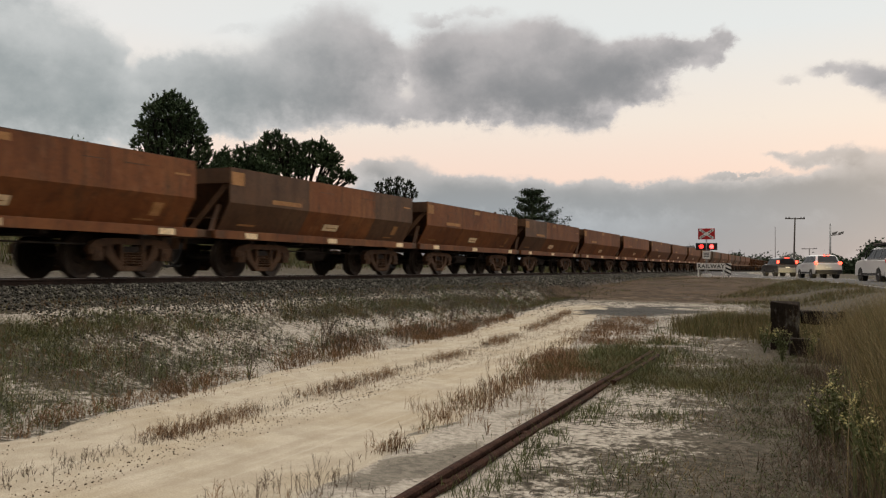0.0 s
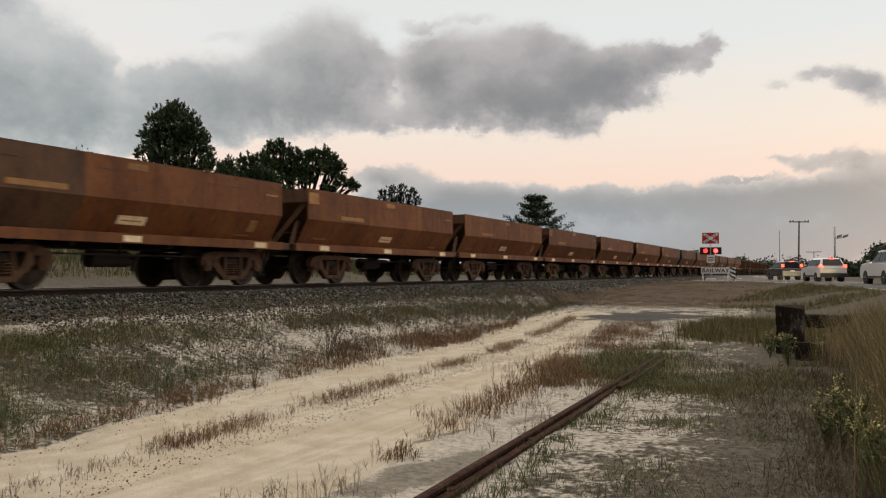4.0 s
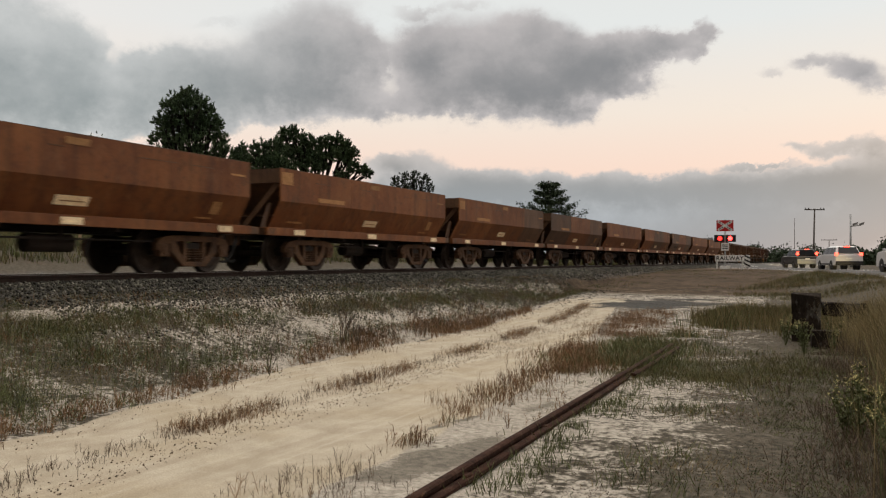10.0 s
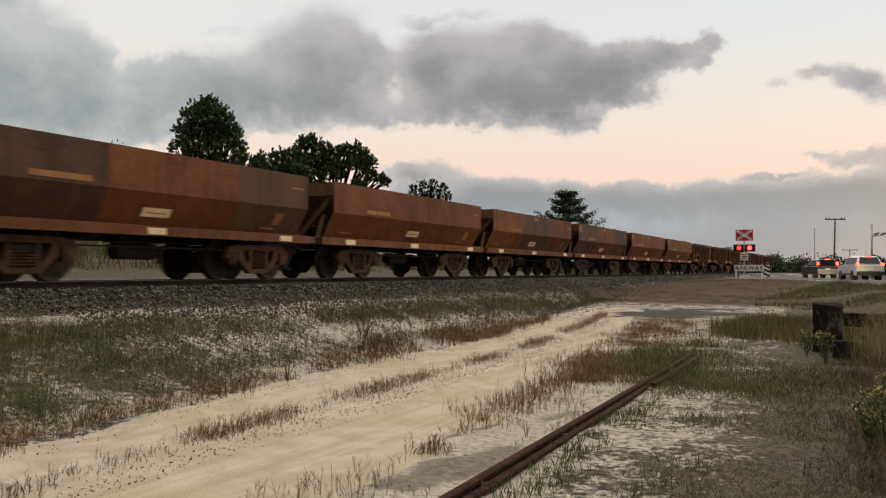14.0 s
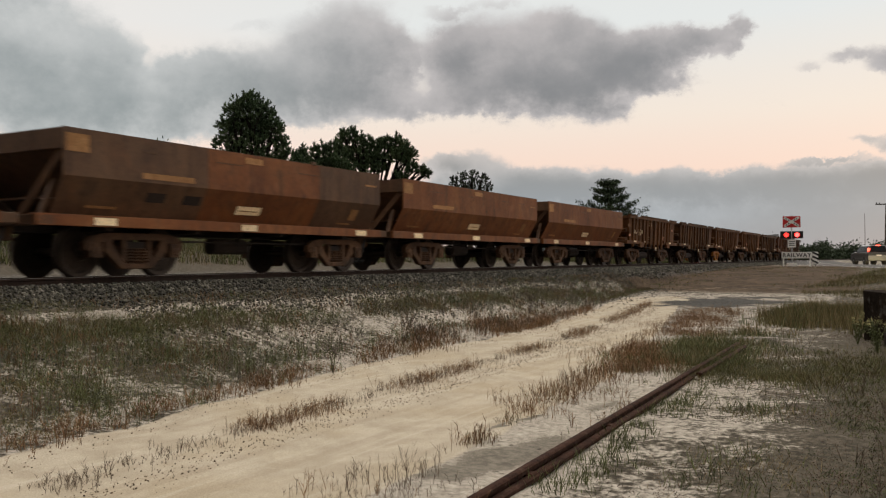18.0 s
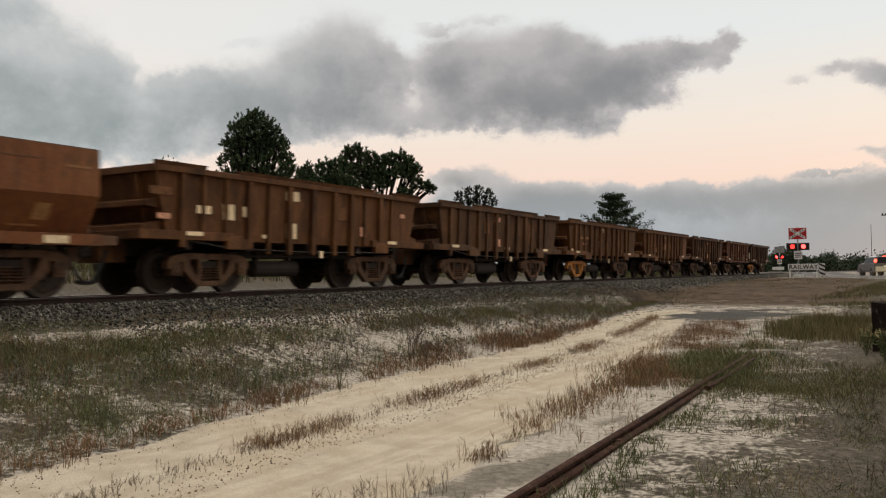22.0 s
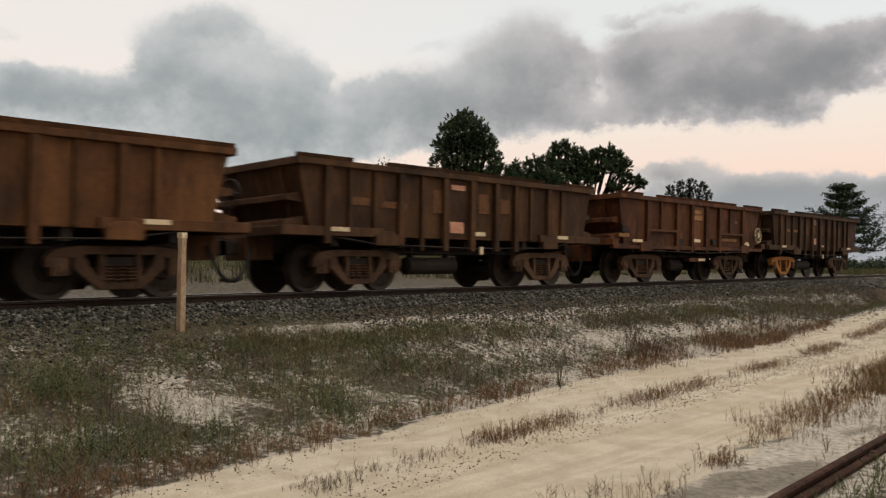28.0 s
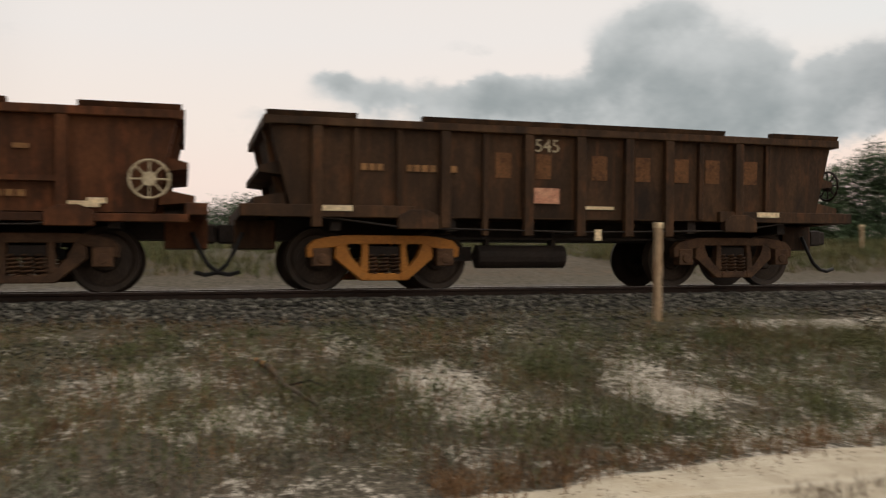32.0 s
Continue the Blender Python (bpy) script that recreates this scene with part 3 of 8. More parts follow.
def ground_material():
    """White sand with grey litter; the wheel-worn track is cream sand, the yard by the crossing brown dirt."""
    m = bpy.data.materials.new("sandy_ground")
    m.use_nodes = True
    nt = m.node_tree
    link = nt.links.new
    b = nt.nodes["Principled BSDF"]
    geo = nt.nodes.new("ShaderNodeNewGeometry").outputs["Position"]

    def noise_of(s, d=7, r=0.62, off=0.0):
        mp = nt.nodes.new("ShaderNodeMapping")
        mp.inputs["Location"].default_value = (off, off, 0)
        link(geo, mp.inputs[0])
        n = nt.nodes.new("ShaderNodeTexNoise")
        n.inputs["Scale"].default_value, n.inputs["Detail"].default_value, n.inputs["Roughness"].default_value = s, d, r
        link(mp.outputs[0], n.inputs[0])
        return n.outputs[0]

    def step(x, lo, hi, a=0.0, c=1.0):
        n = nt.nodes.new("ShaderNodeMapRange")
        n.interpolation_type = "SMOOTHSTEP"
        link(x, n.inputs[0])
        for i, v in enumerate((lo, hi, a, c)):
            n.inputs[i + 1].default_value = v
        return n.outputs[0]

    def mixed(f, a, c, mode="MIX"):
        n = nt.nodes.new("ShaderNodeMix")
        n.data_type, n.blend_type = "RGBA", mode
        for i, v in ((0, f), (6, a), (7, c)):
            if isinstance(v, (int, float, tuple)):
                n.inputs[i].default_value = v
            else:
                link(v, n.inputs[i])
        return n.outputs[2]

    def add(a, c, k=1.0):
        n = nt.nodes.new("ShaderNodeMath")
        n.operation = "MULTIPLY_ADD"
        link(c, n.inputs[0])
        n.inputs[1].default_value = k
        link(a, n.inputs[2])
        return n.outputs[0]

    def zone(name):
        a = nt.nodes.new("ShaderNodeAttribute")
        a.attribute_name = name
        return a.outputs["Fac"]

    mid, fine, broad = noise_of(2.4), noise_of(14, 6, 0.7, 4.0), noise_of(0.55, 5, 0.6, 9.0)
    tiny = noise_of(90, 3, 0.7, 2.0)
    flat = nt.nodes.new("ShaderNodeMapping")
    flat.inputs["Scale"].default_value = (0.5, 2.2, 1)
    link(geo, flat.inputs[0])
    wide = nt.nodes.new("ShaderNodeTexNoise")
    wide.inputs["Scale"].default_value, wide.inputs["Detail"].default_value = 1.0, 6
    link(flat.outputs[0], wide.inputs[0])
    streaky = wide.outputs[0]
    litter = mixed(step(fine, 0.35, 0.65), (0.042, 0.036, 0.026, 1), (0.122, 0.105, 0.079, 1))
    white = mixed(step(fine, 0.3, 0.7), (0.235, 0.21, 0.172, 1), (0.46, 0.42, 0.355, 1))
    bare = step(add(add(add(mid, broad, 0.45), fine, 1.1), zone("bare"), 0.60), 1.43, 1.68)
    scrub = mixed(bare, litter, white)
    cream = mixed(step(mid, 0.35, 0.65), (0.375, 0.325, 0.245, 1), (0.465, 0.412, 0.322, 1))
    cream = mixed(step(broad, 0.45, 0.62, 0.0, 0.5), cream, (0.38, 0.315, 0.215, 1))
    lane = nt.nodes.new("ShaderNodeMapping")
    lane.inputs["Rotation"].default_value = (0, 0, radians(-4.5))
    lane.inputs["Scale"].default_value = (7.0, 0.22, 1)
    link(geo, lane.inputs[0])
    worn = nt.nodes.new("ShaderNodeTexNoise")
    worn.inputs["Scale"].default_value, worn.inputs["Detail"].default_value = 1.0, 6
    link(lane.outputs[0], worn.inputs[0])
    cream = mixed(step(worn.outputs[0], 0.52, 0.68, 0.0, 0.38), cream, (0.31, 0.26, 0.19, 1))
    cream = mixed(step(worn.outputs[0], 0.46, 0.34, 0.0, 0.4), cream, (0.52, 0.47, 0.38, 1))
    dirt = mixed(step(add(add(mid, broad, 0.6), fine, 0.7), 0.95, 1.35), (0.040, 0.028, 0.017, 1), (0.100, 0.070, 0.046, 1))
    tar = mixed(step(fine, 0.35, 0.65), (0.034, 0.033, 0.031, 1), (0.085, 0.081, 0.073, 1))
    gravel = mixed(step(fine, 0.4, 0.6), (0.055, 0.052, 0.050, 1), (0.17, 0.155, 0.14, 1))
    col = mixed(step(add(zone("dirt"), mid, 0.6), 0.62, 0.95), scrub, dirt)
    col = mixed(step(add(zone("sand"), mid, 0.5), 0.62, 0.84), col, cream)
    film = mixed(step(fine, 0.35, 0.65), (0.125, 0.112, 0.090, 1), (0.21, 0.188, 0.152, 1))
    col = mixed(step(add(zone("film"), add(mid, fine, 0.9), 1.5), 1.86, 1.98), col, film)
    col = mixed(step(add(zone("tar"), add(streaky, fine, 0.3), 1.3), 1.12, 1.24), col, tar)
    col = mixed(step(add(zone("gravel"), mid, 0.5), 0.62, 0.9), col, gravel)
    shade = step(tiny, 0.3, 0.7, 0.82, 1.14)
    comb = nt.nodes.new("ShaderNodeCombineColor")
    for i in range(3):
        link(shade, comb.inputs[i])
    col = mixed(1.0, col, comb.outputs[0], "MULTIPLY")
    link(col, b.inputs["Base Color"])
    b.inputs["Roughness"].default_value, b.inputs["Specular IOR Level"].default_value = 0.95, 0.1
    bp = nt.nodes.new("ShaderNodeBump")
    bp.inputs["Strength"].default_value, bp.inputs["Distance"].default_value = 0.5, 0.02
    link(add(add(fine, tiny, 0.4), mid, 0.7), bp.inputs["Height"])
    link(bp.outputs[0], b.inputs["Normal"])
    return m


GROUND = ground_material()


# ---- builders ----
def box(bm, x0, x1, y0, y1, z0, z1):
    v = [bm.verts.new((x, y, z)) for x in (x0, x1) for y in (y0, y1) for z in (z0, z1)]
    for f in ((0, 1, 3, 2), (4, 6, 7, 5), (0, 4, 5, 1), (2, 3, 7, 6), (0, 2, 6, 4), (1, 5, 7, 3)):
        bm.faces.new([v[i] for i in f])
    return v


def prism(bm, outline, a, b, axis="x"):
    """A closed outline in the other two axes, drawn out from a to b along the axis."""
    def at(p, k):
        return {"x": (k, p[0], p[1]), "y": (p[0], k, p[1]), "z": (p[0], p[1], k)}[axis]
    lo = [bm.verts.new(at(p, a)) for p in outline]
    hi = [bm.verts.new(at(p, b)) for p in outline]
    n = len(outline)
    bm.faces.new(lo)
    bm.faces.new(hi[::-1])
    for i in range(n):
        bm.faces.new((lo[i], hi[i], hi[(i + 1) % n], lo[(i + 1) % n]))


def beam(bm, p, q, w, h):
    """A straight bar of rectangular section between two points."""
    p, q = Vector(p), Vector(q)
    d = (q - p).normalized()
    side = d.cross(Vector((0, 0, 1)))
    side = side.normalized() if side.length > 1e-4 else Vector((1, 0, 0))
    up = side.cross(d)
    rings = [[bm.verts.new(c + side * sx * w / 2 + up * sz * h / 2) for sx, sz in ((-1, -1), (1, -1), (1, 1), (-1, 1))] for c in (p, q)]
    for i in range(4):
        j = (i + 1) % 4
        bm.faces.new((rings[0][i], rings[0][j], rings[1][j], rings[1][i]))
    bm.faces.new(rings[0][::-1])
    bm.faces.new(rings[1])


def tube(bm, points, radii, seg=8, cap=True):
    points = [Vector(p) for p in points]
    rings = []
    for i, p in enumerate(points):
        d = (points[min(i + 1, len(points) - 1)] - points[max(i - 1, 0)]).normalized()
        a = d.cross(Vector((0.13, 0.21, 1.0) if abs(d.z) < 0.9 else (1, 0.1, 0))).normalized()
        b = d.cross(a)
        r = radii[i] if isinstance(radii, (list, tuple)) else radii
        rings.append([bm.verts.new(p + (a * math.cos(k * math.tau / seg) + b * math.sin(k * math.tau / seg)) * r) for k in range(seg)])
    for u, v in zip(rings, rings[1:]):
        for k in range(seg):
            bm.faces.new((u[k], u[(k + 1) % seg], v[(k + 1) % seg], v[k]))
    if cap:
        bm.faces.new(rings[0][::-1])
        bm.faces.new(rings[-1])


def lathe(bm, profile, seg=28, axis="x", centre=(0, 0, 0)):
    """A profile of (along, radius) turned round the axis."""
    rings = []
    for a, r in profile:
        ring = []
        for k in range(seg):
            c, s = math.cos(k * math.tau / seg) * r, math.sin(k * math.tau / seg) * r
            p = {"x": (a, c, s), "y": (c, a, s), "z": (c, s, a)}[axis]
            ring.append(bm.verts.new(Vector(p) + Vector(centre)))
        rings.append(ring)
    for u, v in zip(rings, rings[1:]):
        for k in range(seg):
            bm.faces.new((u[k], u[(k + 1) % seg], v[(k + 1) % seg], v[k]))
    bm.faces.new(rings[0][::-1])
    bm.faces.new(rings[-1])


def mesh_of(name, bm, *mats, bevel=0.0, smooth=False):
    if bevel:
        bmesh.ops.bevel(bm, geom=list(bm.edges), offset=bevel, segments=1, affect="EDGES", clamp_overlap=True)
    bmesh.ops.recalc_face_normals(bm, faces=bm.faces)
    me = bpy.data.meshes.new(name)
    bm.to_mesh(me)
    bm.free()
    for m in mats:
        me.materials.append(m)
    if smooth:
        for p in me.polygons:
            p.use_smooth = True
    return me


def part(name, bm, mat, parent, label="", bevel=0.0, smooth=False, at=None):
    me = bm if isinstance(bm, bpy.types.Mesh) else mesh_of(name, bm, mat, bevel=bevel, smooth=smooth)
    ob = new(name, me)
    ob.parent = parent
    if at is not None:
        ob.matrix_basis = at
    return tagged(ob, label)


def thing(name, label, category, group="", at=None, kind=""):
    ob = new(name)
    ob.empty_display_size = 0.3
    if at is not None:
        ob.matrix_basis = at
    return tagged(ob, label, category, group, kind)


def soup(name, verts, faces, mat, label, category, kind="stuff", smooth=False, parent=None):
    me = bpy.data.meshes.new(name)
    me.from_pydata(verts.tolist() if hasattr(verts, "tolist") else verts, [], faces.tolist() if hasattr(faces, "tolist") else faces)
    me.materials.append(mat)
    if smooth:
        for p in me.polygons:
            p.use_smooth = True
    ob = new(name, me)
    if parent:
        ob.parent = parent
        return tagged(ob, label)
    return tagged(ob, label, category, kind=kind)


def B():
    return bmesh.new()


# ---- the lie of the land ----
def step01(a, b, x):
    t = np.clip((x - a) / (b - a), 0, 1)
    return t * t * (3 - 2 * t)


def track_left(y):
    return np.interp(y, (-40, 0, 2.2, 4, 5, 7.3, 9.7, 12, 14, 15.6, 18.2, 22.2, 28.7, 40), (-3.2, -5.55, -5.92, -6.2, -6.32, -6.66, -6.99, -7.3, -7.32, -7.2, -7.4, -7.9, -8.8, -9.6))


def track_right(y):
    return np.interp(y, (-40, 0, 5, 7.3, 8.9, 11.8, 18.5, 26, 40), (-1.2, -2.75, -3.12, -3.24, -3.3, -3.55, -4.85, -6.2, -7.4))


def track_mid(y):
    return np.interp(y, (-40, 0, 5.4, 9, 12.5, 15.7, 22, 28), (-2.6, -4.92, -5.28, -5.5, -5.68, -5.92, -6.68, -7.5))


def rough_noise(x, y, size, seed=0.0):
    """Cheap smooth value noise on arrays."""
    u, v = x / size + seed, y / size + seed * 1.7
    iu, iv = np.floor(u), np.floor(v)
    fu, fv = u - iu, v - iv
    fu, fv = fu * fu * (3 - 2 * fu), fv * fv * (3 - 2 * fv)

    def h(a, b):
        q = np.sin(a * 127.1 + b * 311.7 + seed * 13.7) * 43758.5453
        return q - np.floor(q)
    return (h(iu, iv) * (1 - fu) + h(iu + 1, iv) * fu) * (1 - fv) + (h(iu, iv + 1) * (1 - fu) + h(iu + 1, iv + 1) * fu) * fv


def height(x, y):
    x, y = np.asarray(x, float), np.asarray(y, float)
    near = step01(16, 62, y) * 0.92
    edge = track_left(y)
    bank = np.clip((edge - 0.15 - x) / np.maximum(edge - 0.15 + 10.4, 0.5), 0, 1)
    bank = bank ** 1.15 * 0.93
    side = np.maximum(near, bank)
    rise = np.interp(x, (-60, -46, -30, -24.5, -20, -17, -15.4), (2.0, 2.0, 1.65, 1.2, 0.8, 0.2, 0.0))
    far_side = 0.9 + rise * (1 - 0.75 * step01(40, 70, y)) + 0.1 * rough_noise(x, y, 9.0, 2.0)
    z = np.where(x < -15.4, far_side, side)
    on = step01(-0.1, 0.9, x - edge) * step01(-0.2, 0.8, track_right(y) - x) * (1 - step01(22, 30, y))
    rut = np.exp(-((x - (edge * 0.68 + track_mid(y) * 0.32 - 0.1)) / 0.35) ** 2) + np.exp(-((x - (track_mid(y) * 0.45 + track_right(y) * 0.55)) / 0.4) ** 2)
    z = z + ((rough_noise(x, y, 0.9, 1.0) - 0.5) * 0.07 + (rough_noise(x, y, 0.3, 4.0) - 0.5) * 0.03) * (1 - 0.8 * on)
    z = z - on * (0.035 + 0.03 * rut)
    road_d = road_offset(x, y)
    onroad = 1 - step01(4.6, 8.5, np.abs(road_d))
    z = z * (1 - onroad) + road_height(y) * onroad - 0.05 * (1 - step01(3.6, 4.2, np.abs(road_d)))
    bed = 1 - step01(2.0, 2.6, np.abs(x - RAIL_X))
    return z * (1 - bed) + 0.80 * bed


def road_x(y):
    """Middle of the sealed road, which bends left towards the crossing."""
    u = np.clip(y - 48, 0, 120)
    return 4.0 - 0.18 * (y - 48) - 0.0022 * u * u - 0.528 * np.clip(y - 168, 0, None)


def road_offset(x, y):
    """Metres to the right of the sealed road's middle."""
    return (x - road_x(y)) * 0.965


def road_height(y):
    return 0.80 + 0.1 * step01(20, 60, y) + 0.33 * step01(88, 98, y) * (1 - step01(112, 125, y))


def spaced(*spans):
    out = []
    for a, b, n in spans:
        out.append(np.linspace(a, b, n, endpoint=False))
    return np.concatenate(out + [[spans[-1][1]]])


def make_ground():
    xs = spaced((-2500, -120, 12), (-120, -16, 40), (-16, -10.4, 14), (-10.4, 5, 118), (5, 40, 50), (40, 2500, 14))
    ys = spaced((-2500, -60, 12), (-60, -2, 40), (-2, 34, 240), (34, 80, 92), (80, 160, 60), (160, 2500, 14))
    X, Y = np.meshgrid(xs, ys)
    Z = height(X, Y)
    far = np.maximum(np.abs(X), np.abs(Y)) > 400
    Z = np.where(far, 0.5, Z)
    nx, ny = len(xs), len(ys)
    idx = np.arange(nx * ny).reshape(ny, nx)
    faces = np.stack([idx[:-1, :-1], idx[:-1, 1:], idx[1:, 1:], idx[1:, :-1]], -1).reshape(-1, 4)
    me = bpy.data.meshes.new("ground")
    me.from_pydata(np.stack([X, Y, Z], -1).reshape(-1, 3).tolist(), [], faces.tolist())
    me.materials.append(GROUND)
    for p in me.polygons:
        p.use_smooth = True
    x, y = X.ravel(), Y.ravel()
    left, right = track_left(y), track_right(y)
    on = step01(-0.12, 0.18, x - left) * step01(-0.25, 0.25, right - x)
    sand = on * (1 - step01(26, 33, y)) * (y < 60)
    # pale open sand where the wheel marks come into the yard
    sand = np.maximum(sand, 0.36 * step01(27.5, 31, y) * (1 - step01(35, 40, y)) * step01(-9.9, -8.6, x) * (1 - step01(-3.5, -1.0, x)))
    # service track of white sand beyond the railway
    beyond = step01(-15.2, -15.9, x) * step01(-18.2, -16.8, x)
    sand = np.maximum(sand, 0.34 * beyond)
    yard = step01(27, 38, y) * (1 - step01(66, 80, y)) * step01(-11.6, -10.2, x) * (1 - step01(-4.5, 0.5, x + (y - 45) * 0.05))
    yard = np.maximum(yard, 0.45 * step01(-16.6, -17.6, x) * step01(-23.5, -20.5, x))
    tar = 0.62 * np.exp(-(((x + 5.4) / 2.3) ** 2 + ((y - 27.4 - 0.15 * (x + 5.4)) / 2.3) ** 2) ** 1.5)
    film = sum(w * np.exp(-(((x - cx - k * (y - cy)) / rx) ** 2 + ((y - cy) / ry) ** 2) ** 2) for cx, cy, rx, ry, k, w in
               ((-2.82, 6.0, 0.30, 1.15, 0.16, 0.8), (-2.83, 8.55, 0.16, 0.5, 0.1, 0.7), (-3.28, 7.3, 0.10, 0.5, 0.2, 0.75), (-2.6, 3.6, 0.35, 0.9, 0.1, 0.6)))
    # gravel is widened beyond the rails, sand thinned, to darken ground the train shades
    gravel = np.exp(-((x + 10.5) / 0.5) ** 2) * 0.62 + step01(-10.8, -11.1, x) * step01(-17.2, -15.6, x)
    # litter thickens to the right, also darkening ground shaded by the tall grass
    bare = 0.5 - 0.7 * (x < -15.4) - 0.25 * step01(1.0, 3.0, x) + 0.42 * step01(0, 1.2, right - x + 1.4) * (x > -4.5) - 0.68 * step01(-1.6, -0.25, x) - 0.25 * step01(-2.6, -2.0, x) * step01(11.0, 12.5, y) - 0.06 * (x < left) * (x > -9.3)
    # two bands of white sand run along the bank, at the foot of the ballast and half way down
    wob = (rough_noise(x * 0 + 3, y, 2.3, 1.5) - 0.5) * 0.35
    upper = np.exp(-((x + 9.92 + wob) / 0.17) ** 2) * step01(5.5, 8.5, y) * (1 - 0.4 * step01(22, 30, y))
    lower = np.exp(-((x + 8.55 - 0.5 * wob) / 0.32) ** 2) * step01(8.5, 11, y) * (1 - step01(21, 25, y))
    foot = np.exp(-((x - left + 0.30) / 0.30) ** 2) * step01(1.5, 4.5, y)
    on_bank = (x < left) * (x > -10.2) * (1 - step01(8, 12, y))
    spots = sum(w * np.exp(-(((x - cx) / rx) ** 2 + ((y - cy) / ry) ** 2)) for cx, cy, rx, ry, w in
                ((-8.35, 2.3, 0.35, 0.42, 1.3), (-7.6, 2.4, 0.30, 0.36, 1.1), (-7.8, 4.3, 0.55, 0.30, 1.2), (-7.7, 4.8, 0.2, 0.3, 1.2), (-8.55, 4.5, 0.3, 0.3, 0.9), (-9.3, 1.6, 0.25, 0.4, 0.7), (-8.6, -0.6, 0.5, 0.6, 0.9), (-7.4, 0.2, 0.4, 0.5, 0.8)))
    bare = bare + on_bank * (0.50 * spots - 0.12 - 0.08 * (1 - step01(3, 6, y))) + 0.38 * upper + 0.22 * lower + 0.30 * foot - 0.55 * step01(-9.95, -10.3, x) * (x > -15)
    for name, val in (("sand", sand), ("dirt", yard), ("tar", tar), ("film", film), ("gravel", gravel), ("bare", bare)):
        a = me.attributes.new(name, "FLOAT", "POINT")
        a.data.foreach_set("value", val.astype(np.float32))
    tagged(new("ground", me), "white sandy ground with grey leaf litter and a cream wheel track", "ground", kind="structure")


make_ground()


def make_railway():
    # ballast bed
    bm = B()
    outline = [(-2.6, 0.70), (-1.5, 1.09), (-1.2, 1.12), (1.2, 1.12), (1.5, 1.09), (2.35, 0.78), (2.6, 0.6), (-2.6, 0.5)]
    ys = [-320, -40] + list(range(-20, 130, 5)) + [200, 420]
    rings = [[bm.verts.new((RAIL_X + p[0], y, p[1] + 0.0)) for p in outline] for y in ys]
    for u, v in zip(rings, rings[1:]):
        for k in range(len(outline)):
            j = (k + 1) % len(outline)
            bm.faces.new((u[k], u[j], v[j], v[k]))
    mat = material("ballast_bed", [(0.020, 0.018, 0.015), (0.055, 0.049, 0.041), (0.12, 0.108, 0.09)], 9.0, 0.95, bump=0.9, fine=18, fine_amount=0.6)
    tagged(new("ballast_bed", mesh_of("ballast_bed", bm, mat)), "blue-grey crushed stone railway bed", "ballast", kind="structure")
    # running rails
    sec = [(-0.065, 0), (0.065, 0), (0.065, 0.012), (0.012, 0.03), (0.012, 0.10), (0.035, 0.112), (0.035, 0.145), (-0.035, 0.145), (-0.035, 0.112), (-0.012, 0.10), (-0.012, 0.03), (-0.065, 0.012)]
    track = thing("railway_track", "narrow-gauge running rails on ballast", "railway track", kind="structure")
    for s in (-1, 1):
        bm = B()
        prism(bm, [(RAIL_X + s * 0.568 + x, RAIL_Z - 0.145 + z) for x, z in sec], -320, 420, "y")
        part("rail", bm, RAILSTEEL, track, "rusty steel rail with a worn head")
        bm = B()
        box(bm, RAIL_X + s * 0.568 - 0.03, RAIL_X + s * 0.568 + 0.03, -320, 420, RAIL_Z, RAIL_Z + 0.003)
        part("rail_head", bm, TREAD, track, "polished rail head")
    bm = B()
    box(bm, -1.05, 1.05, -0.115, 0.115, -0.13, 0.0)
    me = mesh_of("sleeper", bm, SLEEPER, bevel=0.01)
    for i in range(150):
        part("sleeper", me, None, track, at=pose(RAIL_X, -12 + i * 0.62, RAIL_Z - 0.128, 0, 0, random.uniform(-1, 1)))


make_railway()


def make_road():
    ys = [-400, -150, -60, -20] + list(np.arange(0, 170, 3.0)) + [230, 400, 900]

    def ribbon(bm, offsets, lift, ys):
        rows = []
        for y in ys:
            c = road_x(y)
            d = Vector((road_x(y + 1) - road_x(y - 1), 2, 0)).normalized()
            n = Vector((d.y, -d.x, 0))
            rows.append([bm.verts.new((c + n.x * o, y + n.y * o, road_height(y) + lift - abs(o) * 0.012)) for o in offsets])
        for u, v in zip(rows, rows[1:]):
            for k in range(len(offsets) - 1):
                bm.faces.new((u[k], u[k + 1], v[k + 1], v[k]))
    bm = B()
    ribbon(bm, (-3.7, -1.8, 0, 1.8, 3.7), 0.02, ys)
    road = tagged(new("road", mesh_of("road", bm, ASPHALT)), "grey sealed road running up to the level crossing", "road", kind="structure")
    for name, o in (("edge_line", -3.35), ("centre_line", 0.0), ("edge_line", 3.35)):
        bm = B()
        ribbon(bm, (o - 0.06, o + 0.06), 0.028, ys[3:-2])
        part(name, bm, LINE, road)


make_road()


# ---- the train ----
# metres that the train has gone, at these seconds; its speed changes a little on the way
GONE = ((-4, -27.0), (0, 0.0), (3, 20.36), (6, 40.94), (9, 61.88), (13, 90.40), (16, 112.0), (18, 126.38), (20, 140.58), (22, 154.78), (24.5, 172.4), (29.5, 206.95), (32, 224.15), (36, 251.7))


